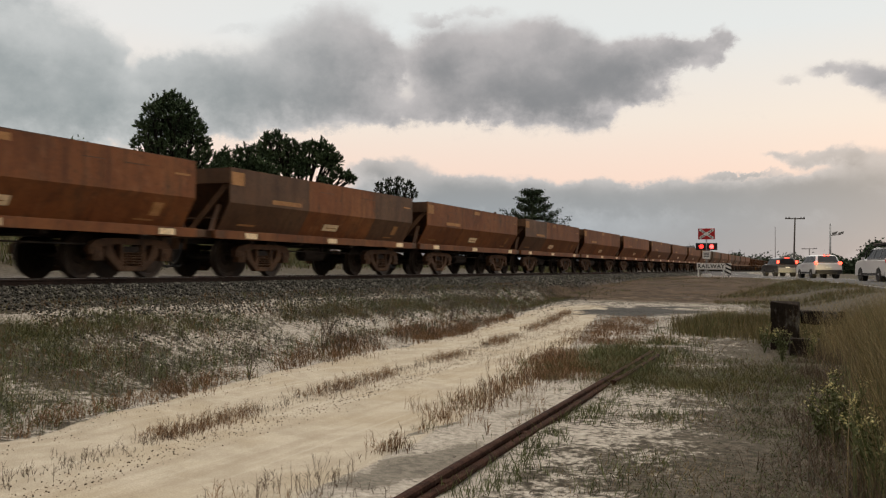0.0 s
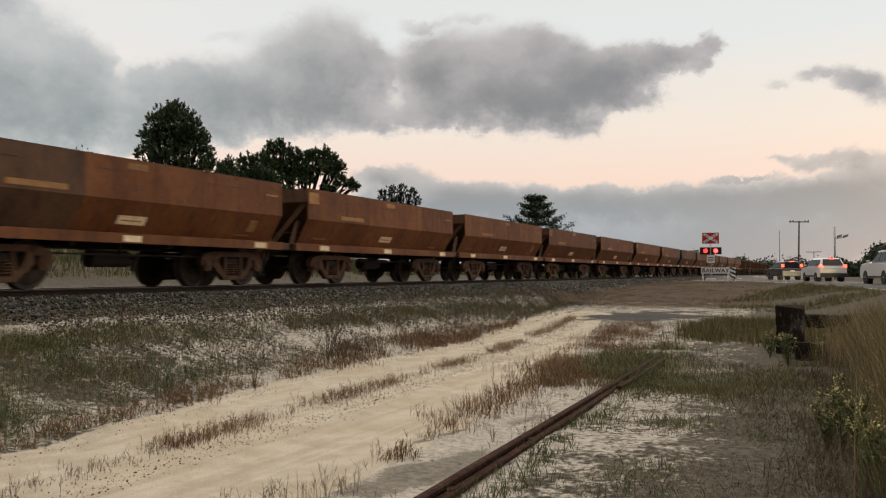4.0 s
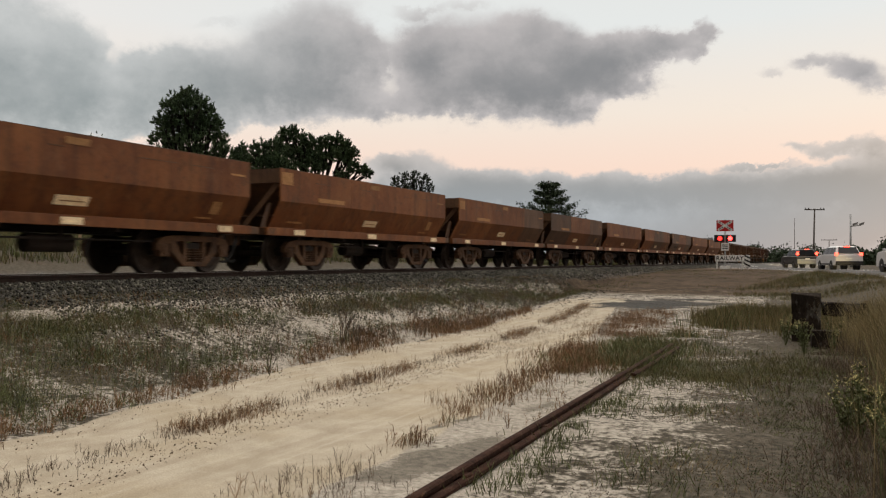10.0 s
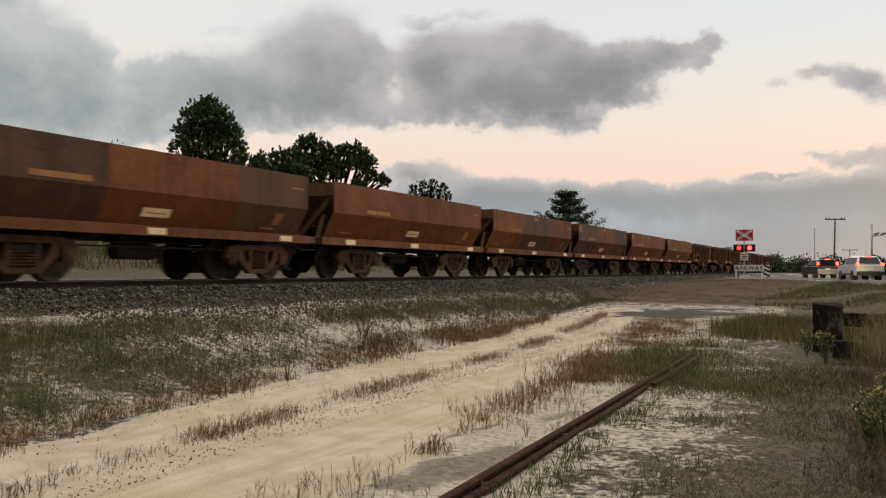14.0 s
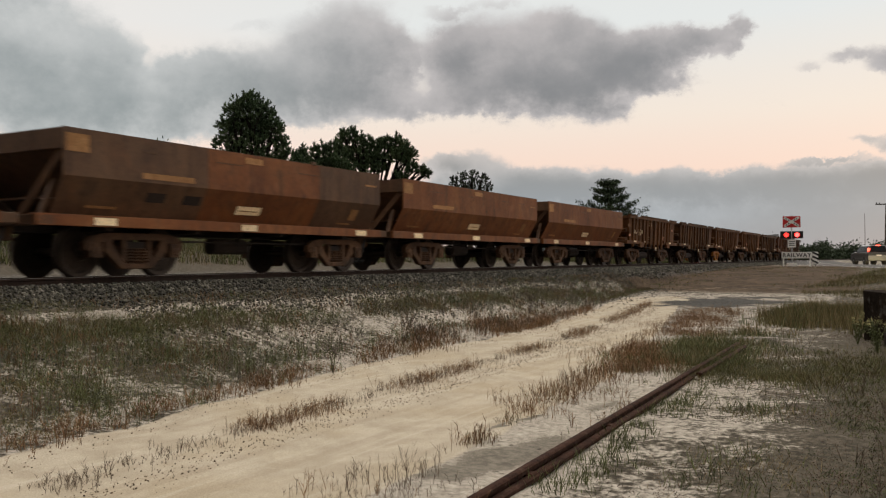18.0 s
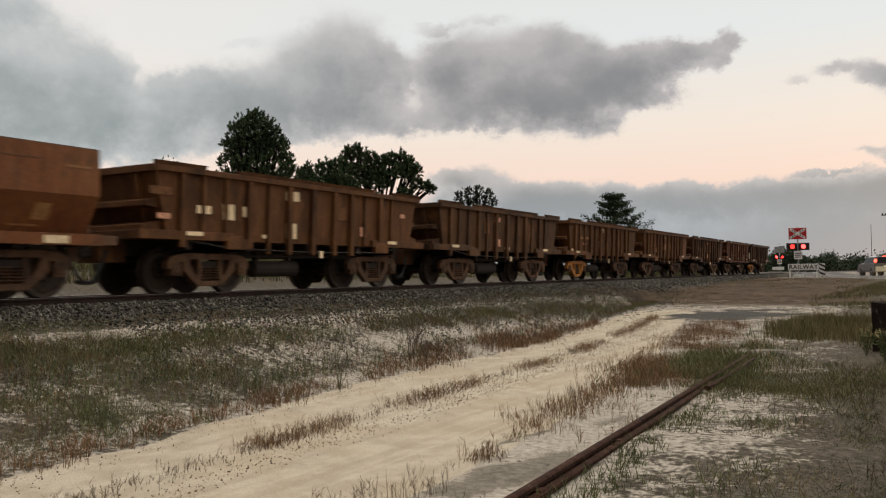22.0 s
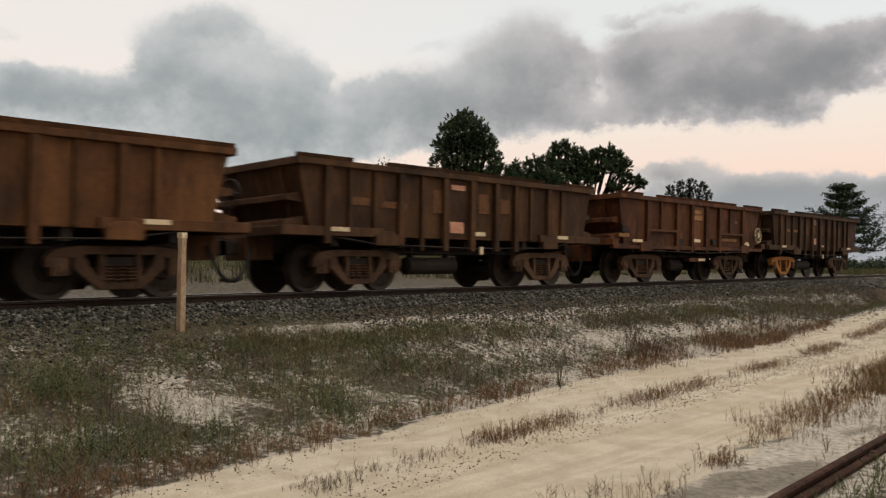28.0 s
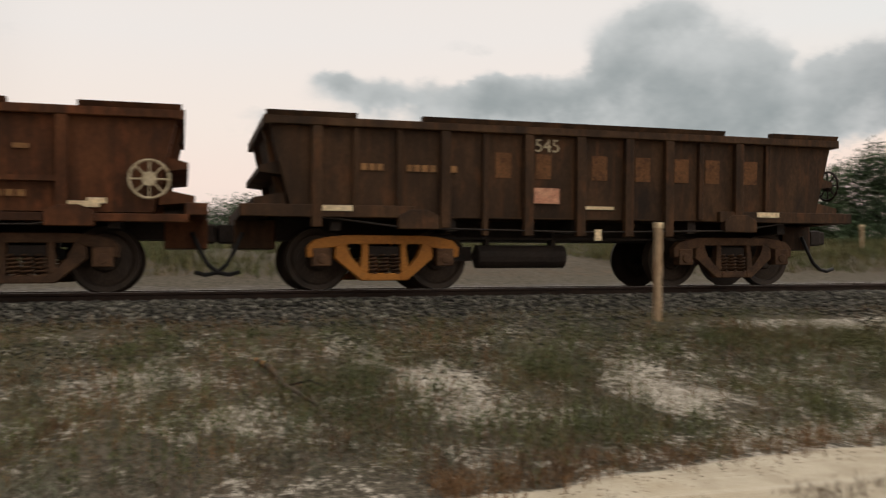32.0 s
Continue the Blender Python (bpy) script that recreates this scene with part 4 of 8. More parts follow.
def run(t):
    """Metres that the train has gone towards the camera's side by t: a smooth curve through the places above."""
    k = max(1, min(len(GONE) - 3, next((i for i in range(len(GONE) - 1) if GONE[i + 1][0] > t), len(GONE) - 2)))
    (ta, a), (t0, b), (t1, c), (td, d) = GONE[k - 1], GONE[k], GONE[k + 1], GONE[k + 2]
    h, u = t1 - t0, (t - t0) / (t1 - t0)
    m0, m1 = (c - a) / (t1 - ta) * h, (d - b) / (td - t0) * h
    return (2 * u ** 3 - 3 * u ** 2 + 1) * b + (u ** 3 - 2 * u ** 2 + u) * m0 + (3 * u ** 2 - 2 * u ** 3) * c + (u ** 3 - u ** 2) * m1


def wheelset_mesh():
    bm = B()
    for s in (-1, 1):
        prof = [(0.62, 0.10), (0.62, 0.15), (0.59, 0.17), (0.575, 0.33), (0.60, 0.36), (0.612, 0.425), (0.545, 0.432), (0.50, 0.46), (0.49, 0.455), (0.49, 0.30), (0.52, 0.17), (0.50, 0.11), (0.50, 0.08)]
        lathe(bm, [(s * a, r) for a, r in prof], 30)
    lathe(bm, [(-0.95, 0.06), (-0.64, 0.075), (0.64, 0.075), (0.95, 0.06)], 12)
    # cast bosses on the web
    for s in (-1, 1):
        for k in range(4):
            a = k * math.tau / 4
            box(bm, s * 0.575 - 0.012, s * 0.575 + 0.012, 0.24 * math.cos(a) - 0.03, 0.24 * math.cos(a) + 0.03, 0.24 * math.sin(a) - 0.03, 0.24 * math.sin(a) + 0.03)
    return mesh_of("wheelset", bm, WHEEL)


def sideframe(bm, s):
    """Built from thick bars: top chord, bottom chord, diagonals and pedestals, leaving the openings free."""
    x0, x1 = sorted((s * 0.86, s * 1.0))
    def bar(points):
        prism(bm, [(y * 0.94, 0.13 + (z - 0.045) * 0.842) for y, z in points], x0, x1, "x")
    bar([(-1.12, 0.42), (-1.13, 0.58), (-1.03, 0.70), (-0.85, 0.745), (-0.6, 0.775), (0.6, 0.775), (0.85, 0.745), (1.03, 0.70), (1.13, 0.58), (1.12, 0.42), (1.02, 0.42), (1.0, 0.56), (0.70, 0.585), (0.58, 0.655), (-0.58, 0.655), (-0.70, 0.585), (-1.0, 0.56), (-1.02, 0.42)])
    bar([(-0.24, 0.045), (-0.24, 0.165), (0.24, 0.165), (0.24, 0.045)])
    for k in (-1, 1):
        bar([(k * 0.56, 0.66), (k * 0.72, 0.59), (k * 0.73, 0.40), (k * 0.63, 0.34), (k * 0.34, 0.045), (k * 0.24, 0.045), (k * 0.24, 0.165), (k * 0.36, 0.24), (k * 0.50, 0.42), (k * 0.55, 0.54)])
        bar([(k * 0.24, 0.66), (k * 0.33, 0.66), (k * 0.32, 0.45), (k * 0.36, 0.24), (k * 0.24, 0.16)])


def spring_mesh():
    bm = B()
    pts = []
    turns, n = 5, 50
    for i in range(n + 1):
        a = i / n * turns * math.tau
        pts.append((0.066 * math.cos(a), 0.066 * math.sin(a), i / n * 0.25))
    tube(bm, pts, 0.016, 5)
    return mesh_of("spring", bm, BOGIE, smooth=True)


WHEELSET, SPRING = wheelset_mesh(), spring_mesh()
SPINNERS = []


def bolster_mesh():
    bm = B()
    box(bm, -0.95, 0.95, -0.22, 0.22, 0.46, 0.60)
    box(bm, -0.25, 0.25, -0.25, 0.25, 0.60, 0.78)
    return mesh_of("bolster", bm, UNDER, bevel=0.01)


def axle_box_mesh(s):
    bm = B()
    box(bm, *sorted((s * 0.84, s * 1.02)), -0.12, 0.12, 0.33, 0.57)
    lathe(bm, [(s * 1.0, 0.075), (s * 1.04, 0.07), (s * 1.045, 0.02)], 10, "x", (0, 0, 0.43))
    return mesh_of("axle_box", bm, BOGIE, bevel=0.012)


def side_frame_mesh(s, mat):
    bm = B()
    sideframe(bm, s)
    return mesh_of("side_frame", bm, mat, bevel=0.012)


BOLSTER, AXLE_BOX = bolster_mesh(), {s: axle_box_mesh(s) for s in (-1, 1)}
SIDE_FRAMES = {(m.name, s): side_frame_mesh(s, m) for m in (BOGIE, BOGIE_YELLOW) for s in (-1, 1)}


def bogie(parent, y, mat, label):
    frame_ob = part("bogie", BOLSTER, None, parent, label, at=pose(0, y, 0))
    for s in (-1, 1):
        part("side_frame", SIDE_FRAMES[mat.name, s], None, frame_ob)
    for s in (-1, 1):
        for dy in (-0.16, 0.0, 0.16):
            part("spring", SPRING, None, frame_ob, at=pose(s * 0.93, dy, 0.23))
        for dy in (-0.86, 0.86):
            part("axle_box", AXLE_BOX[s], None, frame_ob, "greasy axle box cover", at=pose(0, dy, 0))
    for dy in (-0.86, 0.86):
        w = part("wheelset", WHEELSET, None, frame_ob, "grimy steel wheels on an axle", at=pose(0, dy, 0.43))
        SPINNERS.append((w, dy))
    return frame_ob


def plate(name, parent, mat, x, y0, y1, z0, z1, label="", lean=0.0, sides=(1, -1), thick=0.006):
    """A thin plate or painted mark on the wagon's side; lean: metres that the lower edge goes in."""
    for s in sides:
        bm = B()
        v = box(bm, -thick, thick, y0, y1, z0, z1)
        for vert in v:
            vert.co.x = s * (x + vert.co.x - lean * (z1 - vert.co.z))
        part(name, bm, mat, parent, label)


def coupler(parent, y, sign):
    bm = B()
    box(bm, -0.11, 0.11, *sorted((y, y - sign * 0.34)), 0.68, 0.90)
    box(bm, -0.16, 0.16, *sorted((y - sign * 0.30, y - sign * 0.52)), 0.66, 0.92)
    box(bm, -0.05, 0.14, *sorted((y - sign * 0.50, y - sign * 0.62)), 0.68, 0.90)
    part("coupler", bm, UNDER, parent, "heavy knuckle coupler", bevel=0.02)
    bm = B()
    pts = [(0.36, y + sign * 0.05, 0.80), (0.38, y - sign * 0.06, 0.55), (0.38, y - sign * 0.16, 0.36), (0.38, y - sign * 0.30, 0.25), (0.37, y - sign * 0.44, 0.22), (0.36, y - sign * 0.58, 0.26)]
    tube(bm, pts, 0.03, 7)
    part("brake_hose", bm, RUBBER, parent, "black rubber brake hose", smooth=True)


HOPPER_LEN = 8.92
SEAMS = (0.0, 3.1, 6.5, HOPPER_LEN)


def hopper_parts(w, tones, seed):
    """A smooth-sided ore hopper: three steel sheets a side, folded inwards below, sloped ends behind a top beam."""
    rnd = random.Random(seed)
    L = HOPPER_LEN
    t = 0.012
    for s in (1, -1):
        for i, tone in enumerate(tones):
            a, b = SEAMS[i] + (0.002 if i else 0), SEAMS[i + 1] - (0.002 if i < 2 else 0)
            bm = B()
            section = [(1.35, 2.34), (1.35, 1.60), (1.02, 1.02), (1.02 - t, 1.02), (1.35 - 2 * t, 1.60 + t), (1.35 - 2 * t, 2.34)]
            n = 7
            rings = []
            for k in range(n):
                y = a + (b - a) * k / (n - 1)
                dent = [rnd.uniform(-0.006, 0.006) if 0 < k < n - 1 else 0 for _ in range(2)]
                sag = [rnd.uniform(-0.008, 0.004) for _ in range(1)][0]
                rings.append([bm.verts.new((s * (x + (dent[0] if z > 2 else dent[1])), y, z + (sag if z > 2.2 else 0))) for x, z in section])
            for u, v in zip(rings, rings[1:]):
                for k in range(6):
                    bm.faces.new((u[k], u[(k + 1) % 6], v[(k + 1) % 6], v[k]))
            bm.faces.new(rings[0])
            bm.faces.new(rings[-1][::-1])
            part("side_sheet", bm, tone, w)
        # rolled rim along the top
        bm = B()
        beam(bm, (s * 1.332, 0.0, 2.343), (s * 1.332, L, 2.343), 0.03, 0.016)
        part("rim", bm, RUST_GREY, w)
        # long sill under the body
        bm = B()
        box(bm, *sorted((s * 1.30, s * 1.22)), -0.42, L + 0.12, 0.82, 0.99)
        box(bm, *sorted((s * 1.30, s * 1.0)), -0.40, L + 0.10, 0.985, 1.0)
        part("sill", bm, RUST, w, bevel=0.004)
    for y, d in ((0.0, 1), (L, -1)):
        bm = B()
        # top beam, sloped sheet below, both across the wagon
        prism(bm, [(y, 2.34), (y + d * 0.05, 2.34), (y + d * 0.05, 2.02), (y, 2.02)], -1.325, 1.325, "x")
        levels = ((2.03, 0.05, 1.32), (1.60, 0.44, 1.315), (1.03, 0.96, 0.995))
        rows = [[bm.verts.new((h * k, y + d * (off + o), z)) for h in (-1, 1)] for z, off, k in levels for o in (0, 0.03)]
        for a_, c_ in ((0, 2), (2, 4), (1, 3), (3, 5)):
            bm.faces.new((rows[a_][0], rows[a_][1], rows[c_][1], rows[c_][0]))
        part("end_sheet", bm, RUST_GREY, w)
        for s in (-1, 1):
            bm = B()
            beam(bm, (s * 1.22, y + d * 0.10, 2.02), (s * 0.30, y + d * 0.02, 1.02), 0.05, 0.12)
            part("diagonal_brace", bm, RUST_GREY, w)
            bm = B()
            beam(bm, (s * 0.98, y + d * 0.12, 1.56), (s * 0.94, y - d * 0.10, 1.0), 0.10, 0.06)
            part("end_post", bm, RUST_GREY, w)
        bm = B()
        beam(bm, (-0.95, y + d * 0.30, 1.30), (0.95, y + d * 0.30, 1.30), 0.16, 0.03)
        part("end_shelf", bm, RUST_GREY, w)
        bm = B()
        box(bm, -1.3, 1.3, *sorted((y - d * 0.38, y - d * 0.10)), 0.83, 0.985)
        box(bm, -0.3, 0.3, *sorted((y - d * 0.40, y - d * 0.1)), 0.60, 0.84)
        part("headstock", bm, RUST_GREY, w, bevel=0.008)
    bm = B()
    box(bm, -0.22, 0.22, -0.05, L + 0.05, 0.74, 0.98)
    box(bm, -1.0, 1.0, 0.6, L - 0.6, 0.985, 1.02)
    for y in (1.0, 3.0, 5.4, 7.6):
        box(bm, -1.2, 1.2, y - 0.06, y + 0.06, 0.76, 0.96)
    part("underframe", bm, UNDER, w)
    # markings
    for y0, y1 in ((0.62, 1.05), (4.05, 4.5), (7.95, 8.38)):
        plate("reflector", w, PATCH, 1.303, y0, y1, 0.845, 0.965, "cream reflector plate")
    plate("notice", w, PATCH, 1.200, 4.05, 4.75, 1.17, 1.33, "cream notice plate with faded bars", lean=0.569)
    plate("notice_bar", w, MARK, 1.156, 4.14, 4.66, 1.23, 1.25, lean=0.569, thick=0.008)
    plate("marking", w, MARK, 1.352, 1.55, 2.75, 1.66, 1.76, "faded yellow lettering as plain bars")
    if rnd.random() < 0.7:
        plate("corner_mark", w, MARK, 1.352, 0.05, 0.48, 1.98, 2.26, "faded yellow corner panel")
    if rnd.random() < 0.7:
        plate("top_plate", w, MARK, 1.352, 4.1, 4.6, 2.16, 2.28, "small cream plate below the rim")
    if rnd.random() < 0.8:
        plate("blotch", w, MARK, 1.268, 7.85, 8.12, 1.20, 1.45, "yellow paint blotch", lean=0.569)
    if seed == 52:
        for y0 in (1.75, 2.6):
            plate("dark_patch", w, UNDER, 1.262, y0, y0 + 0.42, 1.28, 1.44, "dark painted patch", lean=0.569, sides=(1,), thick=0.004)
    plate("small_mark", w, MARK, 1.109, 0.6, 1.2, 1.13, 1.17, lean=0.569)
    plate("small_mark", w, MARK, 1.086, 7.5, 8.0, 1.10, 1.13, lean=0.569)
    plate("small_mark", w, MARK, 1.352, 8.3, 8.75, 2.02, 2.06)
    # worn grooves below the rim
    for y0 in (1.4, 3.5, 6.0, 7.2):
        plate("scrape", w, RUST_GREY, 1.352, y0 + rnd.uniform(-0.3, 0.3), y0 + rnd.uniform(0.35, 0.8), 2.10, 2.115, thick=0.004)
    if rnd.random() < 0.35:
        bm = B()
        box(bm, 1.32, 1.37, 6.2, 6.34, 2.33, 2.40)
        part("hook", bm, RUST_GREY, w)
    # brake gear
    bm = B()
    lathe(bm, [(3.9, 0.05), (3.95, 0.16), (4.9, 0.16), (4.95, 0.05)], 14, "y", (0.55, 0, 0.55))
    part("air_tank", bm, UNDER, w, "black air tank")
    bm = B()
    beam(bm, (0.9, 2.2, 0.62), (0.9, 6.9, 0.62), 0.03, 0.03)
    beam(bm, (0.9, 4.4, 0.62), (0.9, 4.4, 0.85), 0.05, 0.05)
    part("brake_rod", bm, UNDER, w)


RIBBED_LEN = 8.78
RIBS = (0.63, 1.15, 1.74, 2.38, 2.96, 3.60, 4.40, 5.17, 5.83, 6.38, 7.03, 7.55)


# cream plates, orange plates and worn marks of each ribbed wagon: along it, height, width, tall
PLATES = {
    1: dict(cream=((1.18, 1.54, 0.36, 0.15), (1.83, 1.53, 0.30, 0.30), (2.29, 1.56, 0.14, 0.20), (3.72, 1.97, 0.42, 0.20), (3.70, 1.24, 0.34, 0.32), (2.90, 1.10, 0.20, 0.07)),
            orange=((0.22, 1.38, 0.30, 0.10), (6.35, 1.32, 0.24, 0.22), (8.1, 1.78, 0.2, 0.1)), ghost=((0.15, 1.82, 0.5, 0.14), (6.4, 1.7, 0.3, 0.35), (5.5, 1.7, 0.3, 0.3))),
    2: dict(cream=((4.50, 1.09, 0.36, 0.07),), orange=((3.77, 1.25, 0.40, 0.22), (3.72, 1.97, 0.40, 0.14)), ghost=((3.0, 1.75, 0.34, 0.5), (5.35, 1.72, 0.30, 0.4), (6.35, 1.70, 0.36, 0.45), (5.9, 1.6, 0.2, 0.3))),
    3: dict(cream=((3.68, 1.44, 0.30, 0.26), (0.46, 1.16, 0.26, 0.08), (7.2, 1.10, 0.26, 0.07)), orange=((1.77, 1.42, 0.30, 0.09),), ghost=((5.1, 1.6, 0.3, 0.4), (6.1, 1.6, 0.3, 0.4))),
    4: dict(cream=((3.77, 2.0, 0.36, 0.19), (3.75, 1.10, 0.36, 0.10)), orange=((3.77, 1.56, 0.50, 0.32), (2.36, 1.35, 0.3, 0.2)), ghost=((3.0, 1.08, 0.3, 0.1), (5.0, 1.6, 0.3, 0.4))),
    5: dict(cream=((4.69, 1.10, 0.34, 0.08),), orange=((3.98, 1.21, 0.40, 0.22), (4.0, 2.0, 0.40, 0.10)), ghost=((1.41, 1.60, 0.44, 0.14), (2.12, 1.57, 0.40, 0.12), (2.48, 1.56, 0.16, 0.12), (4.8, 1.72, 0.34, 0.4), (3.45, 1.7, 0.34, 0.45), (5.5, 1.7, 0.3, 0.3))),
}


def ribbed_parts(w, mat, seed, number="", red=False):
    """A ribbed open ore wagon: plain sheets between posts, raised rim pieces, stepped ends, long sill."""
    rnd = random.Random(seed)
    L = 8.68 if red else RIBBED_LEN
    # body shell with sides and ends that lean outwards
    bm = B()
    def ring(z, half, inset):
        return [bm.verts.new(p) for p in ((half, inset, z), (half, L - inset, z), (-half, L - inset, z), (-half, inset, z))]
    o0, o1, i1, i0 = ring(1.00, 1.22, 0.32), ring(2.16, 1.28, 0.04), ring(2.16, 1.24, 0.08), ring(1.04, 1.18, 0.36)
    for u, v in ((o0, o1), (o1, i1), (i1, i0)):
        for k in range(4):
            bm.faces.new((u[k], u[(k + 1) % 4], v[(k + 1) % 4], v[k]))
    bm.faces.new(o0[::-1])
    bm.faces.new(i0)
    part("body", bm, mat, w)
    ribs = RIBS if not red else (1.41, 2.14, 3.03, 3.92, 4.81, 5.68, 6.43, 7.32)
    tall = (0, 3, 5, 6, 7, 8, 10)
    for s in (1, -1):
        for i, y in enumerate(ribs):
            wide = 0.07 if (i in tall or red) else 0.04
            if red and i in (1, 6):
                wide = 0.035
            bottom = (1.41 if i in (1, 6) else 0.82) if red else 0.74 if (3 < i < 9 and not red) else (0.84 if wide > 0.05 else 1.0)
            bm = B()
            v = box(bm, 0, 1, y - wide, y + wide, bottom, 2.16)
            for vert in v:
                z = vert.co.z
                out = 1.22 + (z - 1.0) / 1.16 * 0.06 if z > 1 else 1.22
                vert.co.x = s * (out + (0.085 if wide > 0.05 else 0.06) * (1.0 if vert.co.x > 0.5 else -0.15))
            part("rib", bm, mat, w, bevel=0.008)
        bm = B()
        beam(bm, (s * 1.315, -0.02, 2.21), (s * 1.315, L + 0.02, 2.21), 0.12, 0.11)
        part("rim", bm, mat, w, bevel=0.01)
        bm = B()
        for a, b in (((-0.02, 1.07), (1.94, 6.72), (7.5, L + 0.02)) if red else ((-0.02, 3.2), (3.2, L + 0.02)) if seed == 4 else ((-0.02, 1.15), (2.05, 6.75), (7.6, L + 0.02))):
            prism(bm, [(s * 1.37, 2.262), (s * 1.40, 2.33), (s * 1.27, 2.345), (s * 1.25, 2.262)], a, b, "y")
        part("rim_plate", bm, mat, w)
        bm = B()
        for a, b in (((-0.3, L + 0.1),) if red else ((-0.35, 1.95), (6.7, L + 0.2))):
            box(bm, *sorted((s * 1.30, s * 1.18)), a, b, 0.88 if red else 0.97, 0.98 if red else 1.13)
        box(bm, *sorted((s * 1.22, s * 1.16)), 1.95, 6.7, 0.98, 1.04)
        part("sill", bm, mat, w, bevel=0.006)
        for y in (1.26, 7.41) if red else (2.0, 7.05):
            bm = B()
            prism(bm, [(y - 0.28, 0.82), (y - 0.28, 1.0), (y - 0.12, 1.08), (y + 0.12, 1.08), (y + 0.28, 1.0), (y + 0.28, 0.82)], *sorted((s * 1.20, s * 1.33)), "x")
            part("jacking_pad", bm, mat, w, bevel=0.008)
        bm = B()
        pts = [(s * 1.24, -0.1, 1.02), (s * 1.26, 0.9, 0.95), (s * 1.28, 1.8, 0.84), (s * 1.28, 4.4, 0.80), (s * 1.28, 7.0, 0.84), (s * 1.26, 8.0, 0.98)]
        tube(bm, pts, 0.014, 5)
        part("hand_rail", bm, UNDER, w)
    for y, d in ((0.0, 1), (L, -1)):
        bm = B()
        beam(bm, (-1.37, y, 2.21), (1.37, y, 2.21), 0.11, 0.12)
        for z, depth in ((1.62, 0.34), (1.20, 0.42)):
            prism(bm, [(y + d * 0.22, z + 0.10), (y - d * (depth - 0.24), z + 0.02), (y - d * (depth - 0.24), z - 0.06), (y + d * 0.26, z - 0.10)], -1.15, 1.15, "x")
        part("end_shelf", bm, mat, w)
        for s in (-0.8, 0.8):
            bm = B()
            beam(bm, (s, y + d * 0.03, 2.15), (s, y + d * 0.26, 1.0), 0.09, 0.10)
            part("end_post", bm, mat, w)
        bm = B()
        box(bm, -1.3, 1.3, *sorted((y - d * 0.34, y - d * 0.06)), 0.97, 1.125)
        box(bm, -0.32, 0.32, *sorted((y - d * 0.36, y + d * 0.2)), 0.58, 0.98)
        part("headstock", bm, mat, w, bevel=0.008)
    bm = B()
    box(bm, -0.25, 0.25, 0.0, L, 0.70, 1.0)
    part("centre_sill", bm, UNDER, w)
    for y in (0.9, 2.5, 4.4, 6.3, 7.9):
        bm = B()
        box(bm, -1.15, 1.15, y - 0.07, y + 0.07, 0.80, 0.998)
        part("cross_bearer", bm, UNDER, w)
    bm = B()
    a, b = (3.3, 4.1) if red else (2.95, 4.4)
    lathe(bm, [(a, 0.06), (a + 0.05, 0.17), (b - 0.05, 0.17), (b, 0.06)], 14, "y", (0.75, 0, 0.46))
    for y in (a + 0.18, b - 0.24):
        box(bm, 0.65, 0.80, y, y + 0.06, 0.55, 0.82)
    part("air_tank", bm, UNDER, w, "black air tank")
    bm = B()
    beam(bm, (0.62, 2.55, 0.50), (0.62, 2.95, 0.50), 0.16, 0.2)
    beam(bm, (0.8, 2.2, 0.72), (0.8, 6.9, 0.72), 0.03, 0.03)
    part("brake_cylinder", bm, UNDER, w)
    if not red:
        bm = B()
        box(bm, 1.27, 1.30, 4.62, 4.72, 0.68, 0.84)
        part("tag", bm, PATCH, w, "small cream tag on the hand rail")
    # markings
    for y0, y1, z0, z1 in ((0.62, 1.1, 1.05, 1.125), (7.35, 7.75, 1.05, 1.125)):
        plate("reflector", w, PATCH, 1.303, y0, y1, z0, z1, "cream reflector plate")
    if red:
        plate("reflector", w, PATCH, 1.262, 4.04, 4.47, 1.11, 1.20, "cream reflector plate")
        plate("orange_panel", w, RUST, 1.277, 3.99, 4.74, 1.02, 2.12, "orange panel between two ribs", lean=0.052, sides=(1,))
        plate("top_notice", w, MARK, 1.294, 4.02, 4.56, 1.74, 1.88, "faded cream notice")
        plate("top_notice", w, MARK, 1.30, 4.1, 4.5, 1.92, 2.02, "faded cream notice")
        for k in range(9):
            plate("marking", w, MARK, 1.262, 5.83 + k * 0.125, 5.92 + k * 0.125, 1.17, 1.25, "worn yellow lettering as plain bars")
        plate("marking", w, MARK, 1.286, 6.78, 6.96, 1.74, 1.80, "worn yellow lettering as plain bars")
        plate("scuff", w, MARK, 1.258, 0.02, 0.52, 1.18, 1.27, "faded orange plate")
        plate("reflector", w, PATCH, 1.256, 7.6, 7.82, 1.10, 1.17, "cream reflector plate")
        for y0, z0 in ((0.16, 1.30), (3.12, 1.02), (5.2, 1.05)):
            bm = B()
            box(bm, 1.2, 1.30, y0, y0 + 0.26, z0, z0 + 0.17)
            part("bracket", bm, UNDER, w, bevel=0.008)
        for a, b in ((1.41, 3.03), (5.68, 7.32)):
            for s in (1, -1):
                bm = B()
                box(bm, *sorted((s * 1.22, s * 1.33)), a, b, 1.355, 1.42)
                part("side_rail", bm, mat, w)
        bm = B()
        box(bm, 1.0, 1.2, 3.9, 4.85, 0.56, 0.66)
        part("step_board", bm, mat, w, "rusty step board")
        plate("reflector", w, PATCH, 1.203, 4.45, 4.85, 0.575, 0.645, "cream reflector plate", sides=(1,))
    else:
        marks = PLATES.get(seed)
